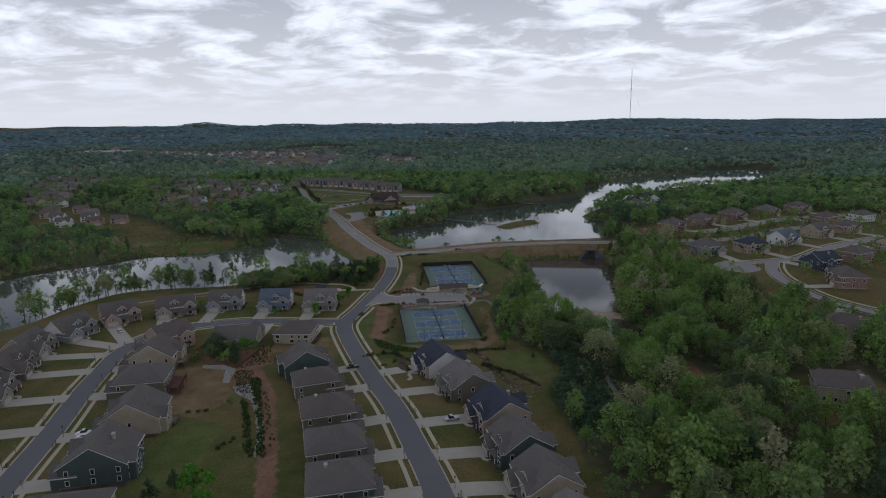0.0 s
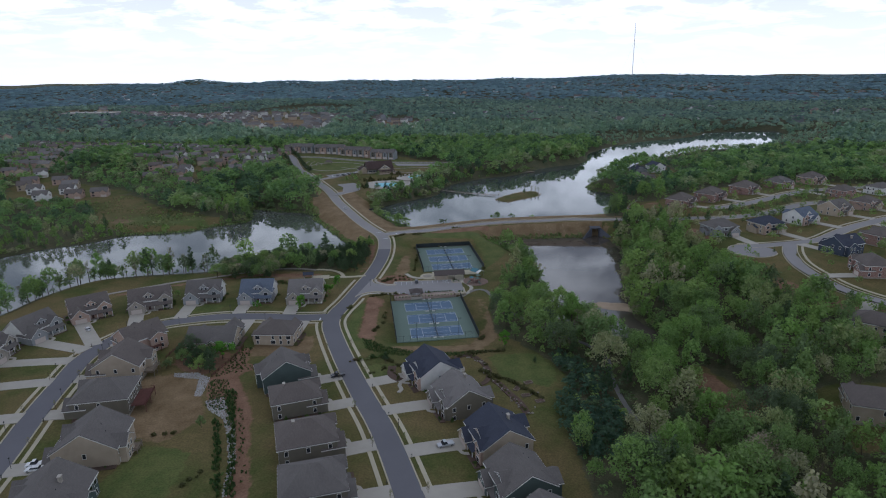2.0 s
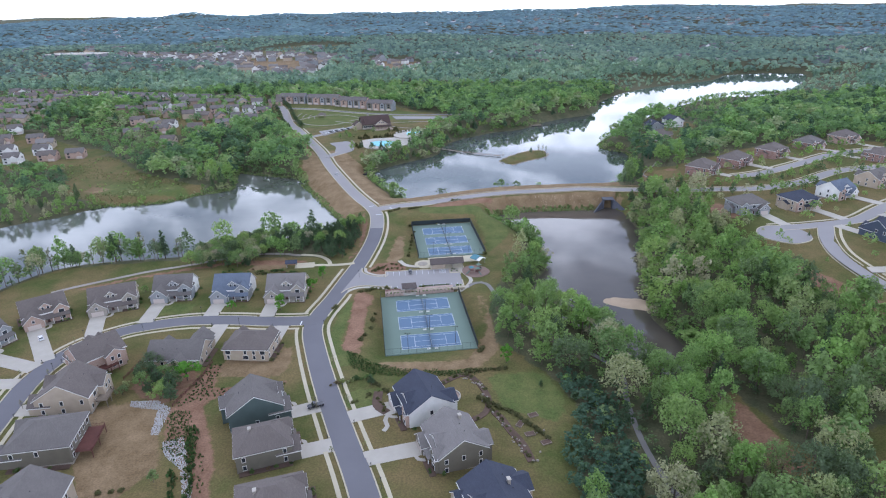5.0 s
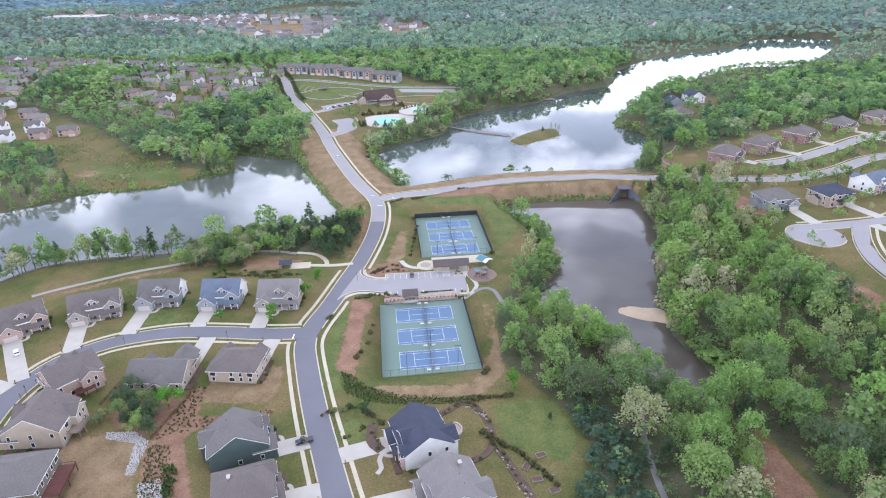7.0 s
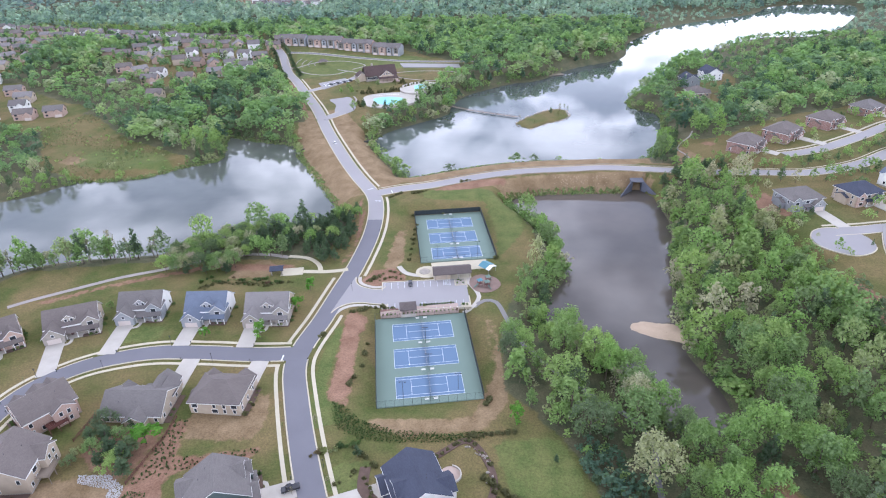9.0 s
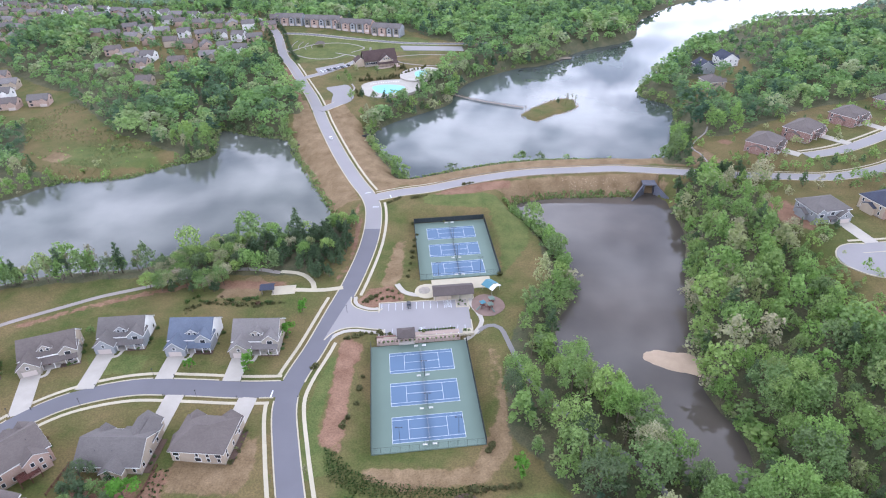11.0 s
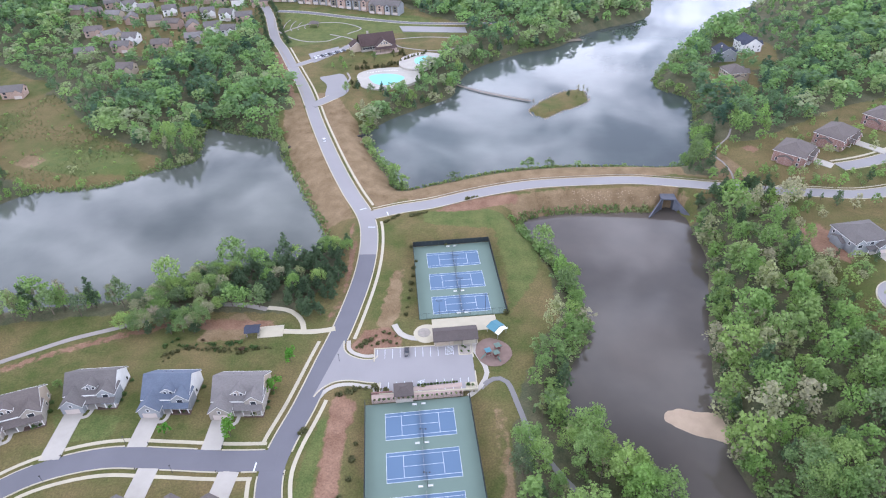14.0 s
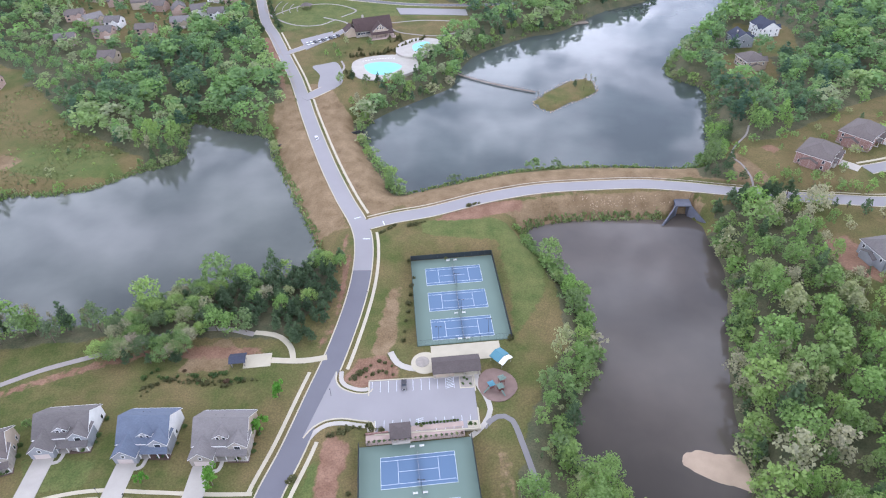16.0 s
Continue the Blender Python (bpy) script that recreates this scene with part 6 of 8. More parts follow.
# pines on the point by the pond
x, y = scatter(-135, -40, 355, 420, 4.0, 9)
ok = within(x, y, GROVE) & (line_gap(x, y, curve_through([(-131, 362), (-118, 368.5), (-106, 374), (-97, 376.2)])) > 2.2) & (road_gap(x, y) > 2.6) & ~afloat(x, y, 0.5)
for a, b, c in zip(x[ok], y[ok], height(x[ok], y[ok])):
    kind = "pine" if rng.random() < (0.93 if a > -92 else 0.3) else "round"
    tree(kind, a, b, c, rng.uniform(5, 8.5) if kind == "pine" else rng.uniform(6, 9), rng.uniform(0, 6), rng.uniform(1.15, 1.5) if kind == "pine" else rng.uniform(0.9, 1.2), rng.randrange(3), "trees on the point by the pond")
# thin trees along the pond's near shore
shore_line = curve_through([(-240, 300), (-226, 318), (-217, 345), (-203, 364), (-180, 371), (-158, 374), (-138, 377)], step=5.0)
for a, b in shore_line:
    for k in range(1):
        px, py = a + rng.uniform(-2.5, 2.5), b + rng.uniform(-2.5, 2.5)
        tree(rng.choice(["thin", "thin", "thin", "thin", "broad", "pine"]), px, py, ground_at(px, py), rng.uniform(11, 18), rng.uniform(0, 6), rng.uniform(0.7, 1.05), rng.randrange(3), "trees along the pond shore")

# slender trees along the clubhouse side of the lake
lake_side = curve_through([(-66, 566), (-50, 573), (-30, 591), (-8, 612), (-5, 632), (4, 663), (18, 684), (45, 708)], step=4.2)
for a, b in lake_side:
    px, py = a + rng.uniform(-2.2, 1.2), b + rng.uniform(-1.2, 2.6)
    if rng.random() < (0.45 if b < 575 else 0.85):
        tree(rng.choice(["thin", "broad", "pine", "broad"]), px, py, ground_at(px, py), rng.uniform(6, 12), rng.uniform(0, 6), rng.uniform(0.7, 1.0), rng.randrange(3), "trees along the lake shore")

# young trees and bushes crowding the wooded banks down to the water
bx, by = [], []
bank_rng = np.random.RandomState(61)
for shore in (MERE, LAKE, POND):
    ring_ = np.vstack([shore, shore[:1]])
    n_ = sides_of(ring_)
    if within(*(ring_[3] + n_[3] * 1.0), shore):
        n_ = -n_
    for i in range(0, len(ring_) - 1):
        for _ in range(3 if shore is MERE else 1):
            q = ring_[i] + n_[i] * bank_rng.uniform(0.4, 5.5 if shore is MERE else 4.0) + (ring_[i + 1] - ring_[i]) * bank_rng.rand()
            bx.append(q[0]), by.append(q[1])
bx, by = np.array(bx), np.array(by)
ok = woods_at(bx + 0.0, by) & (np.hypot(bx, by) < 760) & off_houses(bx, by, 9) & ~afloat(bx, by, 0.1)
wood_block("bank_trees", bx[ok], by[ok], 8, 2.6, 140, 0.55, 4, 15, "young trees and bushes overhanging the water", 1.5, pine=0.08)


# ---- shrubs, hedges, reeds ----
SHRUBS = []
for k in range(4):
    v, q = leaf_cloud(300 + k, 110, 0.2, [(0, 0, 0.35, 0.62), (0.35, 0.1, 0.3, 0.45), (-0.3, 0.25, 0.32, 0.45), (0, -0.35, 0.28, 0.42)])
    SHRUBS.append(quick_mesh("shrub", v, q, M_SHRUB))
CONES = []
for k in range(2):
    v, q = leaf_cloud(330 + k, 200, 0.22, [(0, 0, 0.4 + 0.36 * j, 0.62 - 0.11 * j) for j in range(5)])
    CONES.append(quick_mesh("evergreen", v, q, M_SHRUB))


SINGLE, MASSED = [], []


def shrub(x, y, r=1.0, z=None, label="rounded dark green garden shrub", tall=False, name="shrub"):
    me = rng.choice(CONES if tall else SHRUBS)
    if y > 480 or len(SINGLE) >= 285:
        MASSED.append((me, Matrix.LocRotScale((x, y, (ground_at(x, y) if z is None else z) - 0.05), Euler((0, 0, rng.uniform(0, 6))), (r, r, r * rng.uniform(0.85, 1.1)))))
        return None
    SINGLE.append(name)
    ob = new(name, me)
    ob.matrix_basis = Matrix.LocRotScale((x, y, (ground_at(x, y) if z is None else z) - 0.05), Euler((0, 0, rng.uniform(0, 6))), (r, r, r * rng.uniform(0.85, 1.1)))
    return tagged(ob, label, "shrub", "garden shrubs")


def tufts(name, spots_, tall, material, label, per=3, size=0.3, seed=1):
    """Many small plants in one object."""
    r = np.random.RandomState(seed)
    p = np.repeat(np.array(spots_, float), per, 0)
    p += r.normal(size=p.shape) * size
    z = height(p[:, 0], p[:, 1])
    a = r.rand(len(p)) * math.tau
    h = tall * (0.5 + r.rand(len(p)))
    u = np.stack([np.cos(a), np.sin(a)], 1) * (0.25 + 0.35 * r.rand(len(p)))[:, None] * max(0.5, tall)
    lean = r.normal(size=p.shape) * 0.3 * tall
    q = np.stack([np.c_[p - u, z - 0.1], np.c_[p + u, z - 0.1], np.c_[p + u * 0.7 + lean, z + h], np.c_[p - u * 0.7 + lean, z + h]], 1)
    ob = new(name, quick_mesh(name, q.reshape(-1, 3), np.arange(len(p) * 4).reshape(-1, 4), material, np.repeat(r.rand(len(p)), 4)))
    return tagged(ob, label, "plants", kind="stuff")


M_REED = leaves("reed_leaves", [(0.0, (0.15, 0.22, 0.10, 1)), (0.5, (0.22, 0.29, 0.12, 1)), (1.0, (0.31, 0.28, 0.18, 1))], "tint")
M_SCRUB = leaves("rough_grass", [(0.0, (0.12, 0.15, 0.08, 1)), (0.6, (0.16, 0.18, 0.09, 1)), (1.0, (0.21, 0.19, 0.12, 1))], "tint")
M_BED = leaves("bed_plants", [(0.0, (0.04, 0.07, 0.035, 1)), (0.7, (0.08, 0.13, 0.05, 1)), (1.0, (0.17, 0.15, 0.09, 1))], "tint")


def along(line, lo, hi, n, seed, keep=None):
    r = np.random.RandomState(seed)
    i = r.randint(0, len(line) - 1, n)
    t = r.rand(n)[:, None]
    p = line[i] * (1 - t) + line[i + 1] * t
    p = p + sides_of(line)[i] * (lo + (hi - lo) * r.rand(n))[:, None]
    return p if keep is None else p[keep(p)]


ring = np.vstack([MERE, MERE[:1]])
tufts("reeds", along(ring, -1.0, 3.0, 1500, 1, lambda p: (p[:, 1] > 372) & ((p[:, 1] > 440) & (p[:, 0] < 103) | (p[:, 0] < 75))), 1.1, M_REED, "green reeds and rank grass along the lower shore", 4, 0.5, 2)
ring = np.vstack([POND, POND[:1]])
tufts("reeds", along(ring, -3.0, 1.2, 2600, 3, lambda p: (p[:, 0] > -112) & (p[:, 1] > 418) | (p[:, 1] > 470)), 0.9, M_REED, "green reeds along the pond bank", 3, 0.5, 4)
ring = np.vstack([LAKE, LAKE[:1]])
tufts("reeds", along(ring, -1.5, 1.5, 5200, 5, lambda p: (p[:, 1] < 560) | (p[:, 1] < 720) & (p[:, 0] > 140)), 0.9, M_REED, "grassy reeds along the lake shore", 3, 0.5, 6)
xs, ys = scatter(-316, -165, 470, 612, 2.6, 21)
okm = within(xs, ys, OPEN[1]) & (np.sin(xs / 13) + np.sin(ys / 9 + xs / 31) > -0.3)
tufts("meadow_grass", np.stack([xs[okm], ys[okm]], 1), 0.6, M_SCRUB, "rough meadow grass and low scrub by the pond", 3, 0.7, 7)
xs, ys = scatter(-316, -165, 470, 612, 6.5, 22)
okm = within(xs, ys, OPEN[1]) & (np.random.RandomState(4).rand(len(xs)) < 0.55)
wood_block("meadow_bushes", xs[okm], ys[okm], 3.2, 0.8, 40, 1.0, 3, 23, "scattered low bushes on the rough meadow", 1.6, pine=0.1)
bank = along(np.vstack([MERE, MERE[:1]]), -1, 5, 420, 8, lambda p: (p[:, 0] < 62) & (p[:, 1] > 366) & (p[:, 1] < 446))[:110]
wood_block("bank_scrub", bank[:, 0], bank[:, 1], 4.6, 2.4, 110, 0.55, 3, 11, "bright scrubby bushes on the pond bank", 1.5, pine=0)

# ---- planted beds and ivy ----
IVY = [(-35, 277), (-31, 275), (-24, 268), (-12, 263.5), (6, 262.5), (16, 264.5), (17, 261.5), (8, 259.5), (-10, 258.5), (-22, 259), (-31, 264)]
xs, ys = scatter(-40, 40, 250, 305, 0.62, 31)
okm = within(xs, ys, IVY)
tufts("ground_cover_plants", np.stack([xs[okm], ys[okm]], 1), 0.32, M_BED, "dark low ground cover plants round the court bank", 3, 0.4, 8)
BEDS = [[(-88, 238), (-81, 237.5), (-72, 218), (-76, 214), (-82, 219)], [(-84, 267), (-79, 266), (-79.4, 259.6), (-77.3, 250.3), (-52.4, 255.3), (-51, 252.2), (-75.4, 245.3), (-82, 243), (-87, 240)], [(-70, 217), (-68.5, 217), (-54.5, 175), (-56.5, 175)]]
for k, b in enumerate(BEDS):
    xs, ys = scatter(-90, -50, 155, 270, (1.15, 1.5, 1.7)[k], 33 + k)
    okm = within(xs, ys, b)
    tufts("bed_plants", np.stack([xs[okm], ys[okm]], 1), 0.5, M_BED, "rows of small dark shrubs in a mulch bed", 5, (0.25, 0.16, 0.2)[k], 9 + k)
xs, ys = scatter(-80, -52, 150, 231, 1.25, 36)
okm = within(xs, ys, [(-79, 230), (-75.3, 230), (-66, 200), (-55.5, 169), (-58, 169), (-64, 190), (-70, 206)]) | within(xs, ys, [(-76, 209.7), (-74.2, 209.7), (-59.6, 168.6), (-61.2, 168.6)])
tufts("bed_plants", np.stack([xs[okm], ys[okm]], 1), 0.9, M_BED, "hedge-like row of dark shrubs along a drain", 6, 0.35, 12)


def stones(name, outline, gap, size, label, seed):
    """Loose pale stones filling an outline."""
    r = random.Random(seed)
    xs, ys = scatter(min(p[0] for p in outline), max(p[0] for p in outline), min(p[1] for p in outline), max(p[1] for p in outline), gap, seed)
    okm = within(xs, ys, outline)
    zz = height(xs[okm], ys[okm])
    bm = bmesh.new()
    for x, y, z in zip(xs[okm], ys[okm], zz):
        s = size * r.uniform(0.6, 1.3)
        m = Matrix.LocRotScale((x, y, z + 0.05), Euler((r.uniform(0, 6), r.uniform(0, 6), r.uniform(0, 6))), (s, s * r.uniform(0.6, 1), s * r.uniform(0.5, 0.9)))
        bmesh.ops.create_icosphere(bm, subdivisions=1, radius=1.0, matrix=m)
    return tagged(part(name, bm, M_ROCK), label, "stones", kind="stuff")


stones("riprap", [(-103.8, 243.4), (-94.3, 244), (-88.2, 239.6), (-86.4, 225.7), (-89.2, 226.1), (-92.2, 238.8), (-102.5, 240.6)], 0.42, 0.27, "pale riprap stones lining a drain", 41)
stones("riprap", [(-84, 222.6), (-78, 224.8), (-71.3, 212), (-65.3, 199.3), (-60.4, 184.4), (-57.8, 168.6), (-59, 168.6), (-62.8, 184.5), (-68, 199), (-73, 210), (-80.5, 216.5)], 0.48, 0.29, "pale stones in a dry stream bed", 42)


# ---- more homes: one plain pattern, copied ----
def far_house(m, wall, roof, label, name="house", k=0):
    t = thing(name, m, label, "house", "houses beyond the trees")
    w, d, h = (13, 11, 5.6) if k != 1 else (15, 10, 5.2)
    rise = d / 2 * 0.62
    part("wall", gable_walls(-w / 2, w / 2, -d / 2, d / 2, -2.5, h, rise - 0.03, "x"), wall, t)
    part("roof", gable_roof(-w / 2, w / 2, -d / 2, d / 2, h, rise, "x"), roof, t)
    wing(t, w / 2 - 6.3, w / 2 - 0.4, -d / 2 - 2.0, 0, -2.5, 4.4 if k else 5.4, 0.75, "y", wall, roof, trim=False)
    part("garage_door", GARAGE, None, t, "beige garage door", pose(w / 2 - 3.35, -d / 2 - 2.0, 0))
    for zz in (1.6, 4.2):
        part("window", PANES[(1.9, 1.5)], None, t, at=pose(-w / 2 + 2.6, -d / 2 - 0.03, zz))
    part("window", PANES[(1.9, 1.5)], None, t, at=pose(w / 2 + 0.03, 1.5, 4.2, 0, 0, 90))
    return t


PATTERN = [("tan", 2, 0), ("tanbrick", 0, 1), ("white", 0, 0), ("tanbrick", 2, 1), ("tan", 4, 1)]
MADE = {}


def village_house(x, y, turn, k):
    m = pose(x, y, ground_at(x, y) + 0.2, 0, 0, turn)
    if k in MADE:
        return copy_thing(MADE[k], m)
    wc, rc, form = PATTERN[k]
    MADE[k] = far_house(m, M_WALL[wc], M_ROOF[rc], "small %s house with %s shingle roof among others" % (WALLN[wc], ROOFN[rc]), k=form)
    return MADE[k]


far_spots = [(-398, 622, 15), (-420, 640, 20), (-372, 590, 10), (-430, 664, 25), (-366, 622, 12), (-261, 650, 10), (-315, 689, 15), (-379, 649, 10), (-346, 598, 15), (-326, 606, 15), (-441, 700, 30), (-400, 668, 20), (-290, 703, 10), (-256, 706, 10), (-232, 720, 10), (-206, 736, 10)]
# rows of homes back to back along curving streets
for row in range(9):
    for k in range(21):
        x, y = -640 + k * 22 + rng.uniform(-3, 3), 1000 - row * 33 - (row // 2) * 12 - k * 7.6
        if within(np.array([x]), np.array([y]), OPEN[6])[0] and all(math.hypot(x - q[0], y - q[1]) > 15 for q in far_spots):
            far_spots.append((x, y, 20 + 180 * (row % 2) + rng.choice((0, 0, -25, 30, 90))))
for k, (x, y, turn) in enumerate(far_spots):
    village_house(x, y, turn + rng.uniform(-6, 6), 2 if k == 4 else rng.randrange(5))
flat = thing("commercial_building", pose(-830, 1515, ground_at(-830, 1515), 0, 0, -5), "long low commercial building with a pale flat roof", "building")
part("wall", boxed(-65, 65, -28, 28, -4, 7), M_WALL["grey"], flat)
part("roof", boxed(-66, 66, -29, 29, 7, 7.8, bevel=0.3), M_CONC, flat)
for k in range(10):
    part("window", boxed(-60 + k * 12.6, -54 + k * 12.6, -28.1, -27.9, 2, 5), M_GLASS, flat)
for k in range(4):
    part("rooftop_unit", boxed(-40 + k * 24, -35 + k * 24, -3, 3, 7.8, 10, bevel=0.2), M_STEEL, flat)


# ---- townhouse terraces ----
def terrace(x, y, turn, units, wall, roof):
    t = thing("townhouse_terrace", pose(x, y, ground_at(x, y) + 0.3, 0, 0, turn), "terrace of %d gabled townhouses with grey roofs" % units, "townhouses", "terraces by the green")
    w = 8.0
    for k in range(units):
        ux = (k - (units - 1) / 2) * w
        z = 0.25 * (k % 2)
        part("wall", gable_walls(ux - w / 2, ux + w / 2, -6 - (k % 2), 6, -2.5, 7.6 + z, 3.7, "x"), (M_WALL["grey"], M_WALL["tanbrick"], M_WALL["olive"])[k % 3], t)
        part("roof", gable_roof(ux - w / 2, ux + w / 2, -6 - (k % 2), 6, 7.6 + z, 3.75, "x", 0.3), roof, t)
        wing(t, ux - 2.4, ux + 2.4, -7.4, -2, -2.5, 7.0, 0.8, "y", (M_WALL["olive"], M_WALL["tanbrick"], M_WALL["grey"])[k % 3], roof, "bay", False)
        part("garage_door", GARAGE, None, t, "beige garage door", pose(ux, -7.4, 0))
        for zz in (4.0, 6.3):
            part("window", PANES[(1.9, 1.5)], None, t, at=pose(ux, -7.43, zz))
    return t


for x, y, turn, n in ((-182, 836, -8, 4), (-143, 825, -12, 5), (-108, 815, -14, 5), (-72, 802, -16, 4)):
    terrace(x, y, turn, n, M_WALL["tan"], M_ROOF[0])

# ---- clubhouse, pools, pavilion ----
cz = ground_at(-68, 692) + 0.3
club = thing("clubhouse", pose(-68, 694, cz, 0, 0, 20), "large brown-roofed clubhouse with a deep porch and stone base", "clubhouse")
part("wall", gable_walls(-14, 14, -7, 8, -2, 5, 6.4, "x"), M_WALL["olive"], club)
part("roof", gable_roof(-14, 14, -7, 8, 5, 6.5, "x", 0.9), M_CLUB, club)
part("foundation", boxed(-14.2, 14.2, -7.2, 8.2, -2, 1.0), M_STONE, club)
for a in ((-2, 10, -12, 0, 4.6), (-22, -12, -4, 6, 3.6)):
    rise = wing(club, *a[:4], -2, a[4], 0.75, "y", M_WALL["tan"], M_CLUB)
for k in range(3):
    window(club, 2.0 + k * 2.0, -12, 6.2, 0, (0.95, 1.5))
for k in range(6):
    window(club, -12 + k * 2.0, -7, 2.2, 0, (1.9, 1.5))
bm = bmesh.new()
vs = [bm.verts.new(c) for c in ((-4, -15.5, 3.0), (14, -15.5, 3.0), (14, -6.9, 4.6), (-4, -6.9, 4.6))]
f = bm.faces.new(vs)
r = bmesh.ops.extrude_face_region(bm, geom=[f])
for v in r["geom"]:
    if isinstance(v, bmesh.types.BMVert):
        v.co.z -= 0.3
bmesh.ops.recalc_face_normals(bm, faces=bm.faces)
part("porch_roof", bm, M_CLUB, club)
for k in range(6):
    part("porch_post", boxed(-3.8 + k * 3.5, -3.4 + k * 3.5, -15.2, -14.8, -2, 2.8), M_WOOD, club)
part("terrace_floor", boxed(-5, 15, -18, -7, -2.5, 0.1), M_PAVER, club)
part("chimney", boxed(-7, -5.4, 2, 3.4, 5, 13.2), M_STONE, club)
part("turret", rods(((-12, -4, -2), (-12, -4, 6), 2.2, 2.2, 10)), M_WALL["olive"], club)
part("turret_roof", rods(((-12, -4, 6), (-12, -4, 9.6), 2.8, 0.1, 10)), M_CLUB, club)


def pool(name, deck_pts, pool_pts, label):
    z = max(ground_at(*p) for p in deck_pts) + 0.25
    t = thing(name, pose(0, 0, 0), label, "swimming pool", "pools")
    slab("deck", curve_through(deck_pts, True, 3), 0, 3.0, M_CONC, t, z=z, label="pale concrete pool deck")
    slab("water", curve_through(pool_pts, True, 2), 0.02, 0.4, M_POOL, t, z=z, label="turquoise pool water")
    return z


z1 = pool("swimming_pool", [(-75, 638), (-58, 650), (-34, 648), (-28, 624), (-48, 607), (-68, 610)], [(-66, 631), (-57, 637), (-45, 635), (-39, 627), (-48, 615), (-59, 616)], "free-form turquoise swimming pool on a pale deck")
z2 = pool("swimming_pool", [(-45, 669), (-33, 682), (-15, 678), (-15, 662), (-30, 643), (-44, 650)], [(-34, 667), (-25, 674), (-21, 667), (-31, 654)], "rectangular turquoise swimming pool on a pale deck")
for k in range(18):
    x, y, z = (-68 + k * 2.0, 638.5 + 5 * math.sin(k * 0.17), z1) if k < 12 else (-38 + (k - 12) * 2.2, 676 - abs(k - 15) * 0.6, z2)
    lg = thing("sun_lounger", pose(x, y, z, 0, 0, 170 + rng.uniform(-8, 8)), "white sun lounger on the pool deck", "lounger", "pool loungers")
    part("seat", boxed(-0.32, 0.32, -0.9, 0.4, 0.3, 0.38), M_WHITE, lg)
    part("backrest", boxed(-0.32, 0.32, 0.4, 1.0, 0.38, 0.46), M_WHITE, lg)
    for sx in (-0.28, 0.28):
        part("leg", boxed(sx - 0.03, sx + 0.03, -0.8, -0.74, 0, 0.3), M_WHITE, lg)
        part("leg", boxed(sx - 0.03, sx + 0.03, 0.7, 0.76, 0, 0.38), M_WHITE, lg)
for k in range(26):
    a = k / 25
    shrub(-78 + 52 * a + rng.uniform(-1, 1), 648 + 34 * a * a + rng.uniform(-1.5, 1.5), rng.uniform(1.2, 2.0), tall=True, label="dark columnar evergreen by the pool terrace", name="evergreen")
for k in range(34):
    a = rng.uniform(0, 1)
    x, y = rng.choice(((-76, 612), (-44, 603), (-26, 628), (-14, 660), (-14, 684), (-48, 676), (-78, 655)))
    shrub(x + rng.uniform(-7, 7), y + rng.uniform(-5, 5), rng.uniform(1.0, 2.2), tall=rng.random() < 0.55, label="dark evergreen shrub round the pool grounds")
for x, y, h in ((-78, 600, 8), (-70, 604, 9), (-60, 597, 8), (-52, 598, 10), (-38, 602, 9), (-28, 612, 10), (-22, 622, 9), (-19, 640, 11), (-12, 652, 10), (-8, 676, 11), (-66, 664, 7), (-84, 668, 7), (-92, 660, 6), (-86, 644, 7), (-96, 648, 5)):
    tree("broad" if h < 9 else "pine", x, y, ground_at(x, y), h, rng.uniform(0, 6), 0.95, rng.randrange(3), "trees of the clubhouse grounds")
slab("car_park_surface", [(-123, 682), (-101, 700), (-97, 687), (-114, 660)], 0.25, 1.5, M_ASPH2, z=ground_at(-108, 683) + 0.1)
tagged(bpy.data.objects["car_park_surface"], "pale asphalt car park of the clubhouse", "car park", kind="structure")
for k in range(9):
    x, y = -118 + k * 2.6, 668.5 + k * 2.05
    parked(x + 3, y + 2, -50, rng.choice([M_CARW, M_CARS, M_CARK]), "car parked at the clubhouse", lift=0.35)
slab("car_park_upper", [(-55, 755), (5, 748), (7, 732), (-50, 738)], 0.25, 1.5, M_ASPH2, z=ground_at(-25, 744) + 0.1)
tagged(bpy.data.objects["car_park_upper"], "pale asphalt car park above the lawn", "car park", kind="structure")
pv = thing("pavilion", pose(-134, 757, ground_at(-134, 757)), "small open timber pavilion on the green", "pavilion")
part("roof", hip_roof(-4, 4, -3, 3, 3, 2.2), M_ROOF[2], pv)
for sx in (-3.5, 3.5):
    for sy in (-2.5, 2.5):
        part("post", boxed(sx - 0.15, sx + 0.15, sy - 0.15, sy + 0.15, -0.5, 3), M_WOOD, pv)
for k in range(4):
    line = np.array([(-137 - 4.5 * k + 0.0 - (9 + 3 * k) * math.cos(a) * 0.6, 757 + (9 + 4 * k) * math.sin(a)) for a in np.linspace(-0.9, 0.7, 12)])
    strip("step", line, 0.25, -0.25, 0.1, M_TRAIL, "curved pale stone terrace step in the lawn", "step", 0.25)

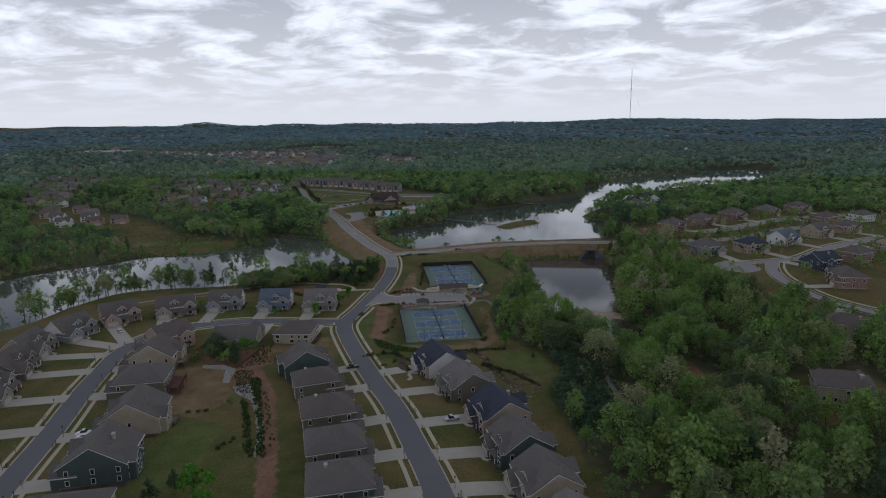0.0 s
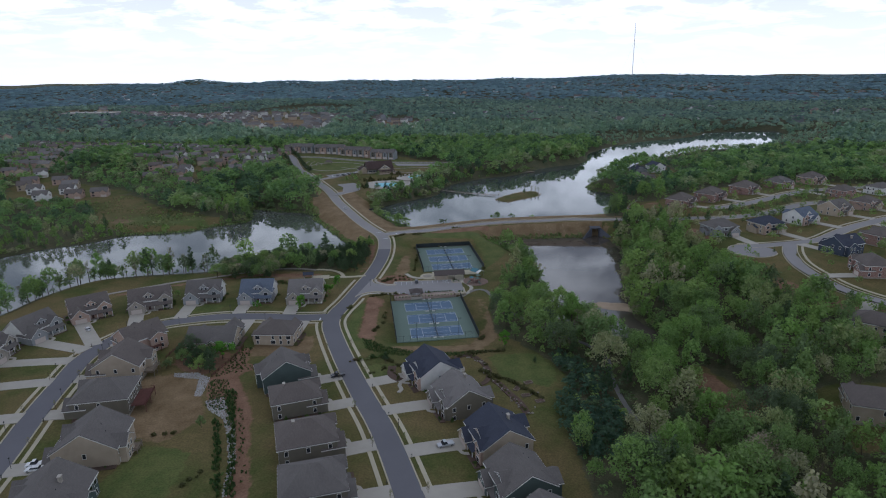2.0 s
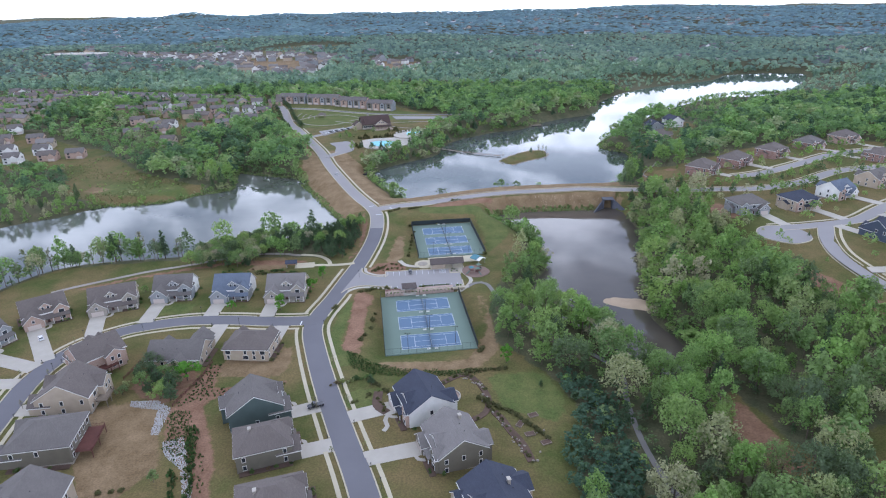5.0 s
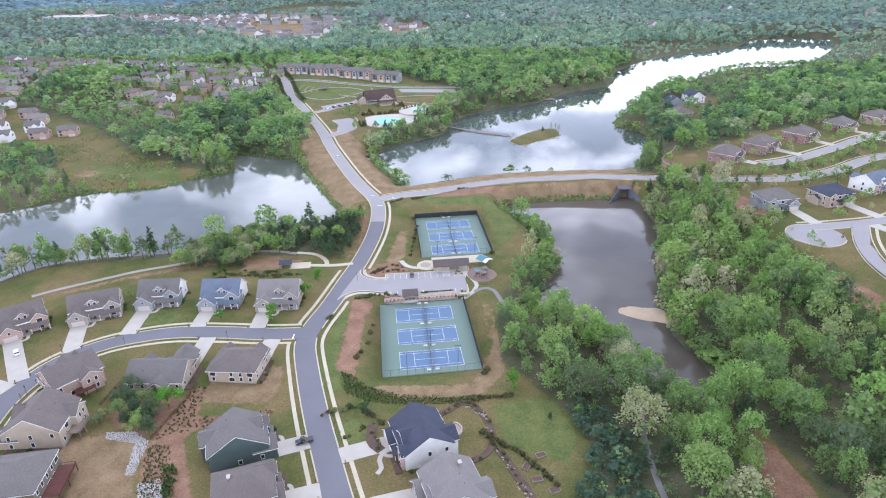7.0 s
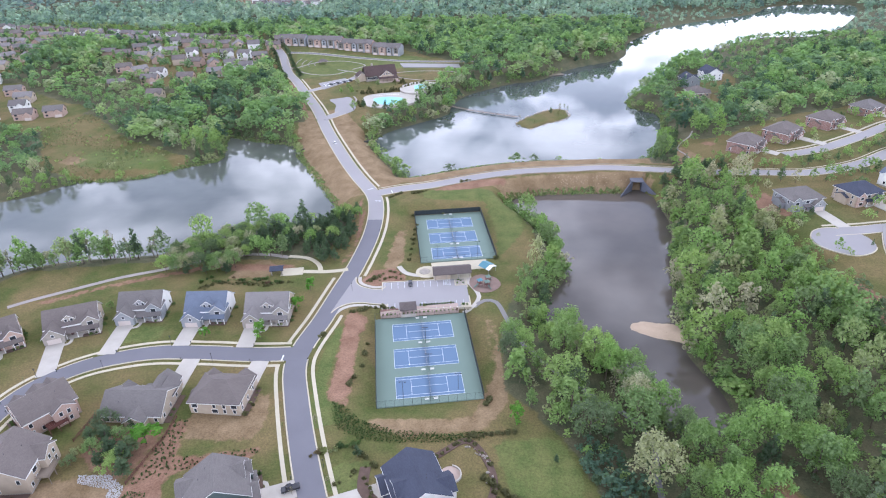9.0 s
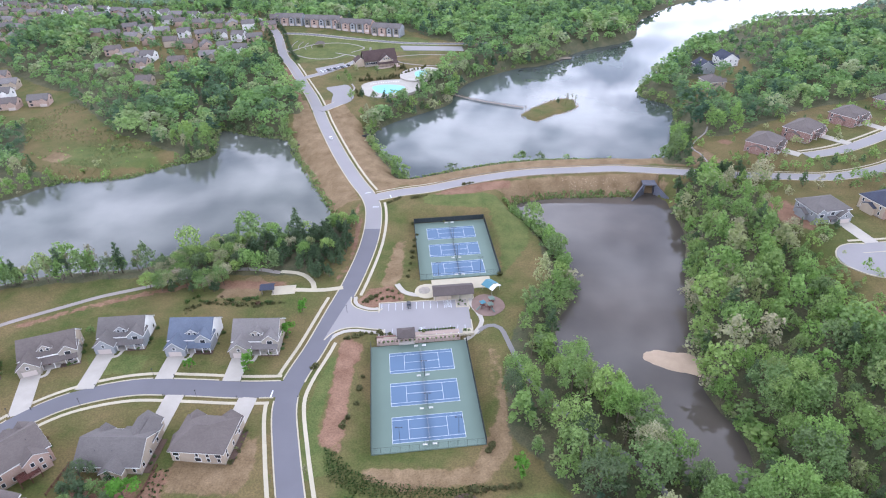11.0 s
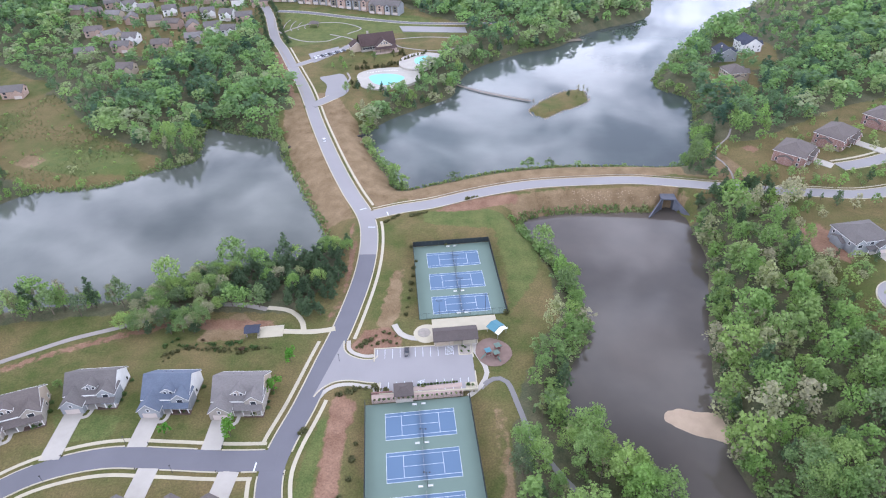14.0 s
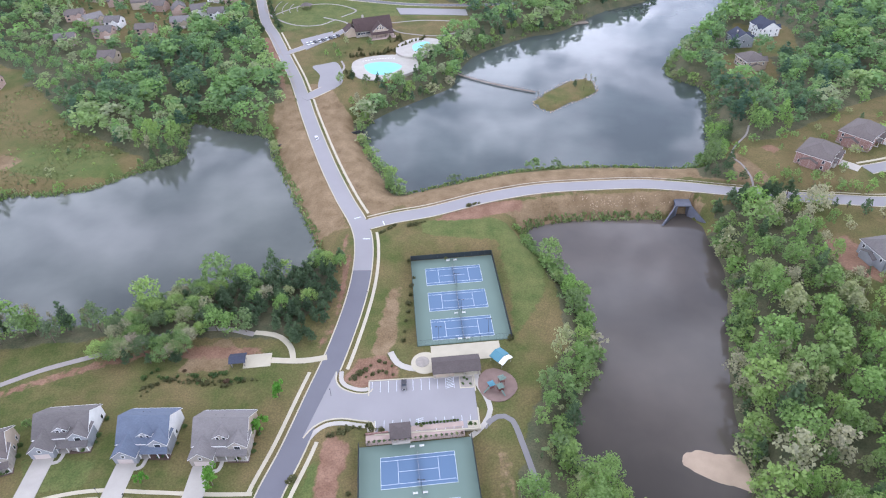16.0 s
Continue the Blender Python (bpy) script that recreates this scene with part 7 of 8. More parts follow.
# ---- boardwalk and island ----
bw = thing("boardwalk", pose(0, 0, 0), "low timber boardwalk with handrails over the lake", "boardwalk")
path = curve_through([(-2, 634), (8, 626), (20, 617.5), (36, 608.5), (53, 600)], step=1.0)
nrm = sides_of(path)
for i in range(len(path) - 1):
    a, b = path[i], path[i + 1]
    c = (a + b) / 2
    turn = math.degrees(math.atan2(b[1] - a[1], b[0] - a[0]))
    part("plank", boxed(-0.47, 0.47, -1.0, 1.0, 0.42, 0.5), M_WOOD, bw, at=pose(c[0], c[1], 0, 0, 0, turn))
    if i % 3 == 0:
        for s in (-1, 1):
            q = a + nrm[i] * s
            part("post", rods(((q[0], q[1], -2.5), (q[0], q[1], 1.45), 0.09)), M_WOOD, bw)
for s in (-1, 1):
    bm = bmesh.new()
    for i in range(0, len(path) - 3, 3):
        q, w_ = path[i] + nrm[i] * s, path[i + 3] + nrm[i + 3] * s
        rod(bm, (q[0], q[1], 1.4), (w_[0], w_[1], 1.4), 0.05)
    part("handrail", bm, M_WOOD, bw)
for x, y, kind, h in ((80, 607, "pine", 6.0), (88, 614, "thin", 7), (85, 601, "thin", 4.5), (64, 580, "thin", 3.5), (54, 592, "thin", 5), (92, 616, "thin", 6), (94, 611, "thin", 6), (90, 604, "thin", 4)):
    tree(kind, x, y, 0.4, h, rng.uniform(0, 6), 1.1, 0, "trees on the island")
dk = thing("dock", pose(95, 737, 0, 0, 0, 15), "small timber fishing dock on the far shore", "dock")
part("deck", boxed(-12, 14, -3, 3, 0.2, 0.45), M_WOOD, dk)
for sx in (-10, 0, 12):
    for sy in (-2.6, 2.6):
        part("pile", rods(((sx, sy, -3), (sx, sy, 1.2), 0.15)), M_WOOD, dk)


def mound(name, outline, top, low, material, seed=1):
    """A low heap with an uneven edge: rings from the rim to the crown."""
    r = random.Random(seed)
    rim = curve_through(outline, True, 1.2)
    c = rim.mean(0)
    vs, fs, n = [], [], len(rim)
    for k, (s, h) in enumerate(((1.0, 0.0), (0.9, 0.45), (0.7, 0.75), (0.4, 0.95), (0.1, 1.0))):
        for p in rim:
            w = s * (1 + (r.uniform(-0.035, 0.035) if k < 3 else 0))
            vs.append((c[0] + (p[0] - c[0]) * w, c[1] + (p[1] - c[1]) * w, low + (top - low) * h + r.uniform(-0.03, 0.03)))
    for k in range(4):
        fs += [(k * n + i, k * n + (i + 1) % n, (k + 1) * n + (i + 1) % n, (k + 1) * n + i) for i in range(n)]
    fs.append(tuple(4 * n + i for i in range(n)))
    return new(name, raw(name, vs, fs, material))


tagged(mound("sandbar", [(76.5, 325.7), (79, 329.2), (84.4, 330.1), (90.2, 328.8), (95.1, 328.6), (100, 324.7), (103.9, 315.9), (101, 312), (96.1, 314.5), (92.2, 316.5), (86.3, 317.9), (81.4, 320.8), (78.5, 322.8)], -3.05, -3.75, M_SAND), "pale sandbar reaching into the lower pond", "sandbar", kind="structure")

# ---- culvert, spillways ----
cv = thing("culvert", pose(113.3, 461.2, -0.3, 0, 0, -2), "dark concrete box culvert with splayed wing walls under the road", "culvert")
for a in ((-3.3, -2.7, -7.8, 2.6), (2.7, 3.3, -7.8, 2.6)):
    part("side_wall", boxed(a[0], a[1], 0, 9, a[2], a[3]), M_CULV, cv)
part("top_slab", boxed(-3.8, 3.8, -0.1, 9, 2.6, 3.3, bevel=0.05), M_CULV, cv)
# black end wall added; its colour stands in for the passage's shade
part("back_wall", boxed(-2.7, 2.7, 8.5, 9, -7.8, 2.6), M_DARK, cv)
for s in (-1, 1):
    bm = bmesh.new()
    x0, x1 = s * 3.3, s * 10.5
    v = [bm.verts.new(c) for c in ((x0, 0.2, -8), (x1, -8.5, -8), (x1, -8.5, -2.6), (x0, 0.2, 3.1), (x0 + s * 0.5, 0.6, -8), (x1 + s * 0.5, -8.1, -8), (x1 + s * 0.5, -8.1, -2.6), (x0 + s * 0.5, 0.6, 3.1))]
    for q in ((0, 1, 2, 3), (7, 6, 5, 4), (0, 4, 5, 1), (1, 5, 6, 2), (2, 6, 7, 3), (3, 7, 4, 0)):
        bm.faces.new([v[i] for i in q])
    bmesh.ops.recalc_face_normals(bm, faces=bm.faces)
    part("wing_wall", bm, M_CULV, cv, "dark stained concrete wing wall")
for x, y, turn, label in ((-103, 524, 24, "dark spillway box at the pond's edge"), (-58, 541, 24, "dark spillway box at the lake's edge"), (118, 495, 0, "concrete intake box on the dam's upper side")):
    sp = thing("spillway", pose(x, y, 0.2, 0, 0, turn), label, "spillway", "spillways")
    part("back_wall", boxed(-3.5, 3.5, 1.0, 1.5, -2, 2.2), M_CONC if y < 500 else M_DARK, sp)
    for s in (-1, 1):
        part("wing_wall", boxed(s * 3.5 - 0.2, s * 3.5 + 0.2, -1.5, 1.2, -2, 1.4), M_CONC if y < 500 else M_DARK, sp)
    part("apron", boxed(-3.3, 3.3, -1.5, 1.0, -2, 0.2), M_CONC, sp)


# ---- round the courts: shelter, gazebo, shade sail, playground ----
def shelter(m, w, d, h, rise, label, roof, hip=True):
    t = thing("shelter", m, label, "shelter", "court shelters")
    part("roof", hip_roof(-w / 2, w / 2, -d / 2, d / 2, h, rise) if hip else gable_roof(-w / 2, w / 2, -d / 2, d / 2, h, rise, "x"), roof, t)
    for sx in np.linspace(-w / 2 + 0.4, w / 2 - 0.4, 4 if w > 8 else 2):
        for sy in (-d / 2 + 0.4, d / 2 - 0.4):
            part("post", boxed(sx - 0.18, sx + 0.18, sy - 0.18, sy + 0.18, -0.6, h - 0.1), M_STONE, t)
    part("floor", boxed(-w / 2, w / 2, -d / 2, d / 2, -1.0, 0.06), M_CONC, t)
    return t


NM = pose(4.63, 394.8, 1.62, 0, 0, math.degrees(0.1282))
SM = pose(-4.07, 302.52, 1.45, 0, 0, math.degrees(0.135))
sh = shelter(NM @ pose(-4.6, -36.3, 0), 16.5, 7.0, 2.9, 1.6, "open shelter with a brown-grey shingle roof behind the courts", M_SHELTER, False)
part("restroom", boxed(-7.8, -1.0, -2.9, 2.9, 0, 2.85), M_WALL["tan"], sh)
shelter(SM @ pose(-5.0, 28.4, 0), 6.0, 5.2, 2.7, 1.6, "small brown gazebo beside the courts", M_SHELTER)
plaza = thing("plaza", NM, "pale concrete plaza with a curved end by the courts", "plaza")
part("slab", boxed(-13, 13, -32.4, -24.2, -1.2, 0.12), M_KERB, plaza)
part("apron", boxed(-13, 4.0, -39.4, -32.6, -1.2, 0.10), M_KERB, plaza)
part("round_end", rods(((-15.5, -32.0, -1.2), (-15.5, -32.0, 0.11), 5.2, 5.2, 28)), M_KERB, plaza)
part("planting_circle", rods(((-16.5, -31.5, -1.0), (-16.5, -31.5, 0.2), 2.6, 2.6, 20)), M_STONE, plaza)
walk2 = thing("court_terrace", SM, "pinkish paver terrace between car park and courts", "terrace")
part("pavers", boxed(-16.5, 16, 26.7, 29.6, -1.5, 0.1), M_PAVER, walk2)
part("path", boxed(-2.0, 16, 29.7, 31.6, -1.5, 0.12), M_PAVER, walk2)
part("brick_wall", boxed(-16.5, -9.0, 29.8, 30.2, -1, 0.7), M_WALL["brick"], walk2)
for u in np.arange(0.5, 14.5, 1.15):
    q = SM @ Vector((u, 32.1, 0))
    shrub(q.x, q.y, rng.uniform(0.55, 0.8), z=1.5, label="clipped dark hedge shrub by the car park")
for u in np.arange(-15.5, 16, 1.7):
    q = SM @ Vector((u, 27.0, 0))
    shrub(q.x, q.y, rng.uniform(0.45, 0.75), z=1.5, label="reddish shrub in the bed beside the courts")
for u, v in ((13.5, 7.2), (15.2, 9.0), (16.2, 7.0), (14.2, 9.8), (14.6, -9.6), (16.2, -9.9)):
    q = LOT @ Vector((u, v, 0))
    shrub(q.x, q.y, rng.uniform(0.6, 1.0), z=1.7, label="shrub planted in a car park island")
for u, v in ((-1.9, 31.3), (1.9, 31.3)):
    q = SM @ Vector((u, v, 0))
    shrub(q.x, q.y, 0.8, z=1.5, tall=True, label="dark conical evergreen at the court entrance", name="evergreen")
sail = thing("shade_canopy", NM @ pose(11.6, -33.5, 0, 0, 0, 38), "teal canvas shade canopy with a white end on posts", "canopy")
part("canvas", gable_roof(-2.8, 2.8, -2.0, 2.0, 2.6, 1.1, "y", 0.2, 0.08), M_TEAL, sail)
part("white_panel", gable_roof(-2.7, 2.7, -4.2, -2.3, 2.4, 1.0, "y", 0.1, 0.08), M_WHITE, sail)
for sx in (-2.4, 2.4):
    for sy in (-3.6, 1.8):
        part("post", rods(((sx, sy, -0.5), (sx, sy, 2.6), 0.07)), M_STEEL, sail)
M_MULCH = plain("dark_mulch", (0.10, 0.066, 0.05), 0.95, 0.35, 4, bump=0.4)
M_CHIP = plain("wood_chip", (0.215, 0.15, 0.125), 0.95, 0.25, 3, bump=0.4)
slab("playground_surface", curve_through([(13.5, 356), (18, 359), (24.5, 356), (26.5, 350), (22, 344.5), (16, 345), (12.8, 350)], True, 2), 0, 0.6, M_CHIP, z=1.62)
tagged(bpy.data.objects["playground_surface"], "wood chip playground surface with a low edge", "playground", kind="structure")
pg = thing("play_structure", pose(19.5, 350.5, 1.6, 0, 0, 25), "green and brown climbing frame with slides", "play structure")
for px, py, h in ((-2.5, 0, 1.5), (1.8, 0.6, 1.9), (0, -2.0, 1.2)):
    part("platform", boxed(px - 0.9, px + 0.9, py - 0.9, py + 0.9, h - 0.1, h), M_DECK, pg)
    for sx in (-0.8, 0.8):
        for sy in (-0.8, 0.8):
            part("post", rods(((px + sx, py + sy, -0.3), (px + sx, py + sy, h + 1.6), 0.07)), M_DECK, pg)
    part("roof", hip_roof(px - 1, px + 1, py - 1, py + 1, h + 1.6, 0.7, 0.15, 0.06), M_TEAL if px < 0 else M_GREEN, pg)
for a, b in (((-3.2, 0, 1.5), (-5.6, -0.5, 0.1)), ((2.6, 0.8, 1.9), (4.6, 2.6, 0.1)), ((0.2, -2.8, 1.2), (0.6, -4.8, 0.1))):
    part("slide", rods((a, b, 0.28, 0.28, 8)), M_GREEN, pg)
part("bridge", boxed(-1.7, 1.0, -0.3, 0.5, 1.4, 1.5), M_WOOD, pg)

# patio by the trail
pt = thing("patio", pose(-66, 361, ground_at(-66, 361) + 0.15, 0, 0, 8), "pale concrete patio beside the trail", "patio")
part("slab", boxed(-8, 2, -3, 3.5, -1.2, 0.05), M_KERB, pt)
pg2 = thing("pergola", pose(-75.5, 359.5, ground_at(-75.5, 359.5) + 0.1, 0, 0, 8), "dark-roofed picnic shelter with stone posts", "shelter")
part("roof", gable_roof(-2.6, 2.6, -2.0, 2.0, 2.5, 0.9, "x"), M_ROOF[1], pg2)
for sx in (-2.3, 2.3):
    for sy in (-1.7, 1.7):
        part("post", boxed(sx - 0.2, sx + 0.2, sy - 0.2, sy + 0.2, -0.5, 2.5), M_STONE, pg2)
for k in range(22):
    shrub(-108 + k * 1.7, 351.5 + 2.0 * math.sin(k * 0.9) + (k % 3), rng.uniform(0.8, 1.6), label="pale and dark shrubs in the bed behind the gardens")

# ---- garden trees ----
for x, y, kind, h in ((-69, 310.8, "fresh", 8.0), (-59.6, 330, "fresh", 6.6), (-56.8, 344.6, "fresh", 6.6), (-90.6, 311, "fresh", 4.4), (-104, 261, "broad", 7), (-101, 256, "pine", 7), (-97, 251, "pine", 7), (-103, 251, "broad", 5.5), (-92, 249, "pine", 7.5), (-90, 244, "pine", 6.5), (-99, 247, "pine", 5.5), (-94, 245, "broad", 5), (-89, 256, "fresh", 6.5), (-92, 253, "broad", 5), (-108, 247, "broad", 3.4), (-97, 257, "broad", 5), (-106, 256, "pine", 6), (-94, 249, "broad", 5), (-96, 262, "pine", 4.5), (-78.5, 205, "broad", 4.5), (27.5, 268, "fresh", 7.5), (38, 252, "pine", 3.5),
                      (-22, 252, "pine", 5), (-68, 146, "fresh", 11), (-62, 138, "fresh", 9), (-75, 150, "pine", 8), (-80, 146, "pine", 8), (-108, 250, "broad", 3), (-138, 330, "broad", 4)):
    dense = -112 < x < -84 and 240 < y < 264
    tree(kind, x, y, ground_at(x, y), h * (1.15 if dense else 1.0), rng.uniform(0, 6), rng.uniform(1.25, 1.5) if dense else rng.uniform(0.95, 1.15), 0, "garden trees")
for line, lo, hi, off, gap in ((MAIN, 130, 280, -5.1, 24), (MAIN, 130, 280, 5.1, 24), (WEST, 120, 290, 5.2, 22), (WEST, 120, 290, -5.2, 22), (MAIN, 690, 860, 7, 13), (MAIN, 690, 860, -7, 13)):
    cut = line[(line[:, 1] >= lo) & (line[:, 1] <= hi)]
    n = sides_of(cut)
    for i in range(4, len(cut), max(1, gap // 3)):
        p = cut[i] + n[i] * off
        tree("pine" if lo > 600 else "thin", p[0], p[1], ground_at(p[0], p[1]), rng.uniform(6.5, 8) if lo > 600 else rng.uniform(3, 4.6), rng.uniform(0, 6), 1.5 if lo > 600 else 0.9, 0, "street trees")
t = np.linspace(0, 1, 46)
wood_block("tree_row", -579 + 360 * t, 1026 - 182 * t + 8 * np.sin(t * 5), 10, 8, 70, 1.0, 3, 12, "row of dark round trees behind the houses", 1.1, pine=0)
xs, ys = scatter(-660, -190, 690, 1000, 9, 51)
okm = in_any(xs, ys, OPEN[6:7]) & np.array([min(math.hypot(a - q[0], b - q[1]) for q in far_spots) > 8 for a, b in zip(xs, ys)])
wood_block("garden_trees_west", xs[okm], ys[okm], 11, 3, 70, 0.95, 3, 13, "garden trees among the far houses", 1.0, pine=0.3, leafs=M_MID)
xs, ys = scatter(150, 460, 260, 600, 9.5, 52)
okm = in_any(xs, ys, OPEN[3:4]) & (road_gap(xs, ys) > 4) & off_houses(xs, ys, 12) & (np.random.RandomState(6).rand(len(xs)) < 0.62)
wood_block("garden_trees_east", xs[okm], ys[okm], 8.5, 2.5, 110, 0.68, 4, 14, "garden trees among the eastern houses", 1.0, pine=0.1)
# pines by the culvert
for k in range(16):
    x, y = 124 + rng.uniform(-3, 36), 459 + rng.uniform(-5, 4) - 0.12 * k
    tree("pine", x, y, ground_at(x, y), rng.uniform(8, 11.5), rng.uniform(0, 6), 1.15, k % 3, "pines beside the dam road")

# ---- foundation shrubs round the nearer houses ----
for h in HOMES[:31]:
    m = homed(h)
    w, d, side = h[3], h[4], h[9]
    spots_l = [(-side * (w / 2 - 1.0 - k * 1.3), -d / 2 - 2.2) for k in range(3)] + [(s * (w / 2 + 1.0), -d / 2 + 1 + k * 2.2) for s in (-1, 1) for k in range(int(d / 2.4))]
    for a, b in spots_l:
        if rng.random() < (0.75 if h in HOMES[:5] else 0.45):
            q = m @ Vector((a + rng.uniform(-0.3, 0.3), b + rng.uniform(-0.3, 0.3), 0))
            shrub(q.x, q.y, rng.uniform(0.6, 1.25), tall=rng.random() < 0.12)
for x, y, n, dx, dy in ((-36, 252, 9, 1.7, 0.7), (-24, 255.5, 6, 1.6, -1.4), (12, 262, 9, 1.8, 0.2), (16, 246, 8, 1.4, -1.2), (28, 236, 8, 1.2, -1.6), (-46, 312, 2, 1, 1), (-16, 372, 8, 0.2, 5.2), (-17.5, 420, 3, 8, 1), (-33, 353, 5, 1.2, 1.2), (-24, 333, 6, 1.4, -0.4), (-37, 329, 5, 1.6, 0.6), (17.5, 277.5, 3, 0.8, 1.0), (25, 374, 2, 0.8, 1), (-19, 441, 6, 1.4, 0.8), (-31, 436, 5, 1.3, 1.3), (8, 458, 5, 1.5, 0.6), (-30, 285, 3, 0.3, 2.2), (-27.5, 296, 3, 0.2, 7)):
    for k in range(n):
        shrub(x + dx * k + rng.uniform(-0.4, 0.4), y + dy * k + rng.uniform(-0.4, 0.4), rng.uniform(0.8, 1.7))


# ---- decks behind houses ----
def deck(h, u, v, w, d, high, material, label):
    m = homed(h)
    q = m @ Vector((u, h[4] / 2 + d / 2 + 0.1, 0))
    z = ground_at(q.x, q.y)
    t = thing("deck", pose(q.x, q.y, z, 0, 0, h[2]), label, "deck", "timber decks")
    for k in range(int(w / 0.3)):
        part("board", boxed(-w / 2 + k * 0.3, -w / 2 + k * 0.3 + 0.27, -d / 2, d / 2, high - 0.08, high), material, t)
    for sx in (-w / 2 + 0.15, 0, w / 2 - 0.15):
        for sy in (d / 2 - 0.15,):
            part("post", boxed(sx - 0.1, sx + 0.1, sy - 0.1, sy + 0.1, -0.5, high + 1.0), material, t)
    for a in ((-w / 2, w / 2, d / 2 - 0.06, d / 2), (-w / 2, -w / 2 + 0.06, -d / 2, d / 2), (w / 2 - 0.06, w / 2, -d / 2, d / 2)):
        part("rail", boxed(*a, high + 0.9, high + 1.0), material, t)
        part("rail", boxed(*a, high + 0.15, high + 0.22), material, t)
    for k in range(int(w / 0.35)):
        part("baluster", boxed(-w / 2 + k * 0.35, -w / 2 + k * 0.35 + 0.06, d / 2 - 0.06, d / 2, high, high + 0.95), material, t)


deck(HOMES[13], 0, 0, 6, 4.0, 2.6, M_DECK, "red-stained timber deck on posts behind a house")
deck(HOMES[15], 0, 0, 12, 5.0, 2.7, M_DECK, "red-stained timber deck on posts behind a house")
deck(HOMES[14], 1, 0, 7, 4, 2.6, M_WOOD, "dark timber deck on posts behind a house")
deck(HOMES[16], 0, 0, 5, 3.5, 1.2, M_WOOD, "low timber deck behind a house")

# ---- street furniture ----
for line, off, n0, gap in ((MAIN, -5.0, 25, 16), (WEST, 5.0, 10, 13), (WEST, -5.0, 16, 13)):
    nn = sides_of(line)
    for i in range(n0, min(len(line), 150), gap):
        p = line[i] + nn[i] * off
        if p[1] > 440:
            continue
        z = ground_at(p[0], p[1])
        lp = thing("street_lamp", pose(p[0], p[1], z), "slim black street lamp with a lantern head", "street lamp", "street lamps")
        part("post", rods(((0, 0, -0.2), (0, 0, 3.6), 0.07, 0.05)), M_DARK, lp)
        part("lantern", boxed(-0.17, 0.17, -0.17, 0.17, 3.6, 4.05, bevel=0.05), M_DARK, lp)
for line, h in DRIVES[:31]:
    d = (line[-1] - line[-2]) / np.linalg.norm(line[-1] - line[-2])
    p = line[-1] + np.array([-d[1], d[0]]) * 3.7 - d * 0.9
    z = ground_at(p[0], p[1])
    mb = thing("mailbox", pose(p[0], p[1], z), "black mailbox on a post beside a driveway", "mailbox", "mailboxes")
    part("post", boxed(-0.06, 0.06, -0.06, 0.06, -0.2, 1.1), M_DARK, mb)
    part("box", boxed(-0.13, 0.13, -0.28, 0.28, 1.1, 1.4, bevel=0.06), M_DARK, mb)
mast = thing("radio_mast", pose(1240, 4150, ground_at(1240, 4150)), "tall thin lattice radio mast on the horizon", "radio mast")
part("tower", rods(((0, 0, 0), (0, 0, 335), 2.2, 1.6, 4)), M_STEEL, mast)
for s in range(3):
    a = s * 2.1
    part("guy_wire", rods(((0, 0, 220), (120 * math.cos(a), 120 * math.sin(a), -5), 0.12, 0.12, 3)), M_STEEL, mast)

# ---- garden of the house by the courts and its neighbours ----
def border(name, pts, wide, material, label, high=0.12):
    line = curve_through(pts, step=1.5)
    return strip(name, line, wide, -wide, high, material, label, "garden bed", 0.1)


border("mulch_bed", [(2, 253.5), (10.3, 259.8), (15.3, 256.1), (18.9, 246.6), (18.2, 239), (14.6, 234.8), (7, 231.5)], 1.1, M_MULCH, "curving mulch bed round a back lawn")
border("mulch_bed", [(20.5, 238), (22.8, 234), (25.2, 228), (28.2, 221.7), (30, 214)], 1.3, M_MULCH, "mulch bed with shrubs between back lawns")
border("mulch_bed", [(-19, 248), (-18.6, 240), (-15, 236)], 1.6, M_MULCH, "mulch bed beside a house")
border("footpath", [(-15.2, 226.5), (-14.2, 229), (-15.2, 232), (-14.4, 235), (-12.5, 236.5)], 0.7, M_CONC, "curved pale path to a front door")
for pts in ([(2, 253.5), (10.3, 259.8), (15.3, 256.1), (18.9, 246.6), (18.2, 239), (14.6, 234.8), (7, 231.5)], [(20.5, 238), (25.2, 228), (30, 214)], [(-27.5, 241), (-23, 244.5), (-18.6, 248.3)], [(-19, 246), (-17, 240), (-15.7, 237)], [(-89.6, 284), (-88.5, 276), (-89.5, 270)], [(-61.5, 283), (-61, 274), (-62.5, 268)], [(-107, 345.5), (-104, 348.5), (-97.4, 351.3), (-94.6, 349.8), (-86, 349.2), (-78.7, 348.7), (-66.5, 352)], [(-106, 344), (-100, 350), (-90, 351), (-80, 350.5)], [(-72, 172), (-69, 180)], [(-92.5, 200.9), (-84.7, 202.8)]):
    line = curve_through(pts, step=1.9)
    for p in line:
        if rng.random() < 0.85:
            shrub(p[0] + rng.uniform(-0.5, 0.5), p[1] + rng.uniform(-0.5, 0.5), rng.uniform(0.55, 1.3), label="leafy shrub in a garden bed")
bm = bmesh.new()
for k in range(10):
    a0, a1 = radians(-60 + 15 * k), radians(-60 + 15 * (k + 1))
    vs_ = [bm.verts.new((rr * math.cos(a), rr * math.sin(a), zz)) for zz in (-0.6, 0.55) for a in (a0, a1) for rr in (3.0, 3.4)]
    for f in ((0, 1, 3, 2), (4, 6, 7, 5), (0, 4, 5, 1), (2, 3, 7, 6), (0, 2, 6, 4), (1, 5, 7, 3)):
        bm.faces.new([vs_[i] for i in f])
bmesh.ops.remove_doubles(bm, verts=bm.verts, dist=0.001)
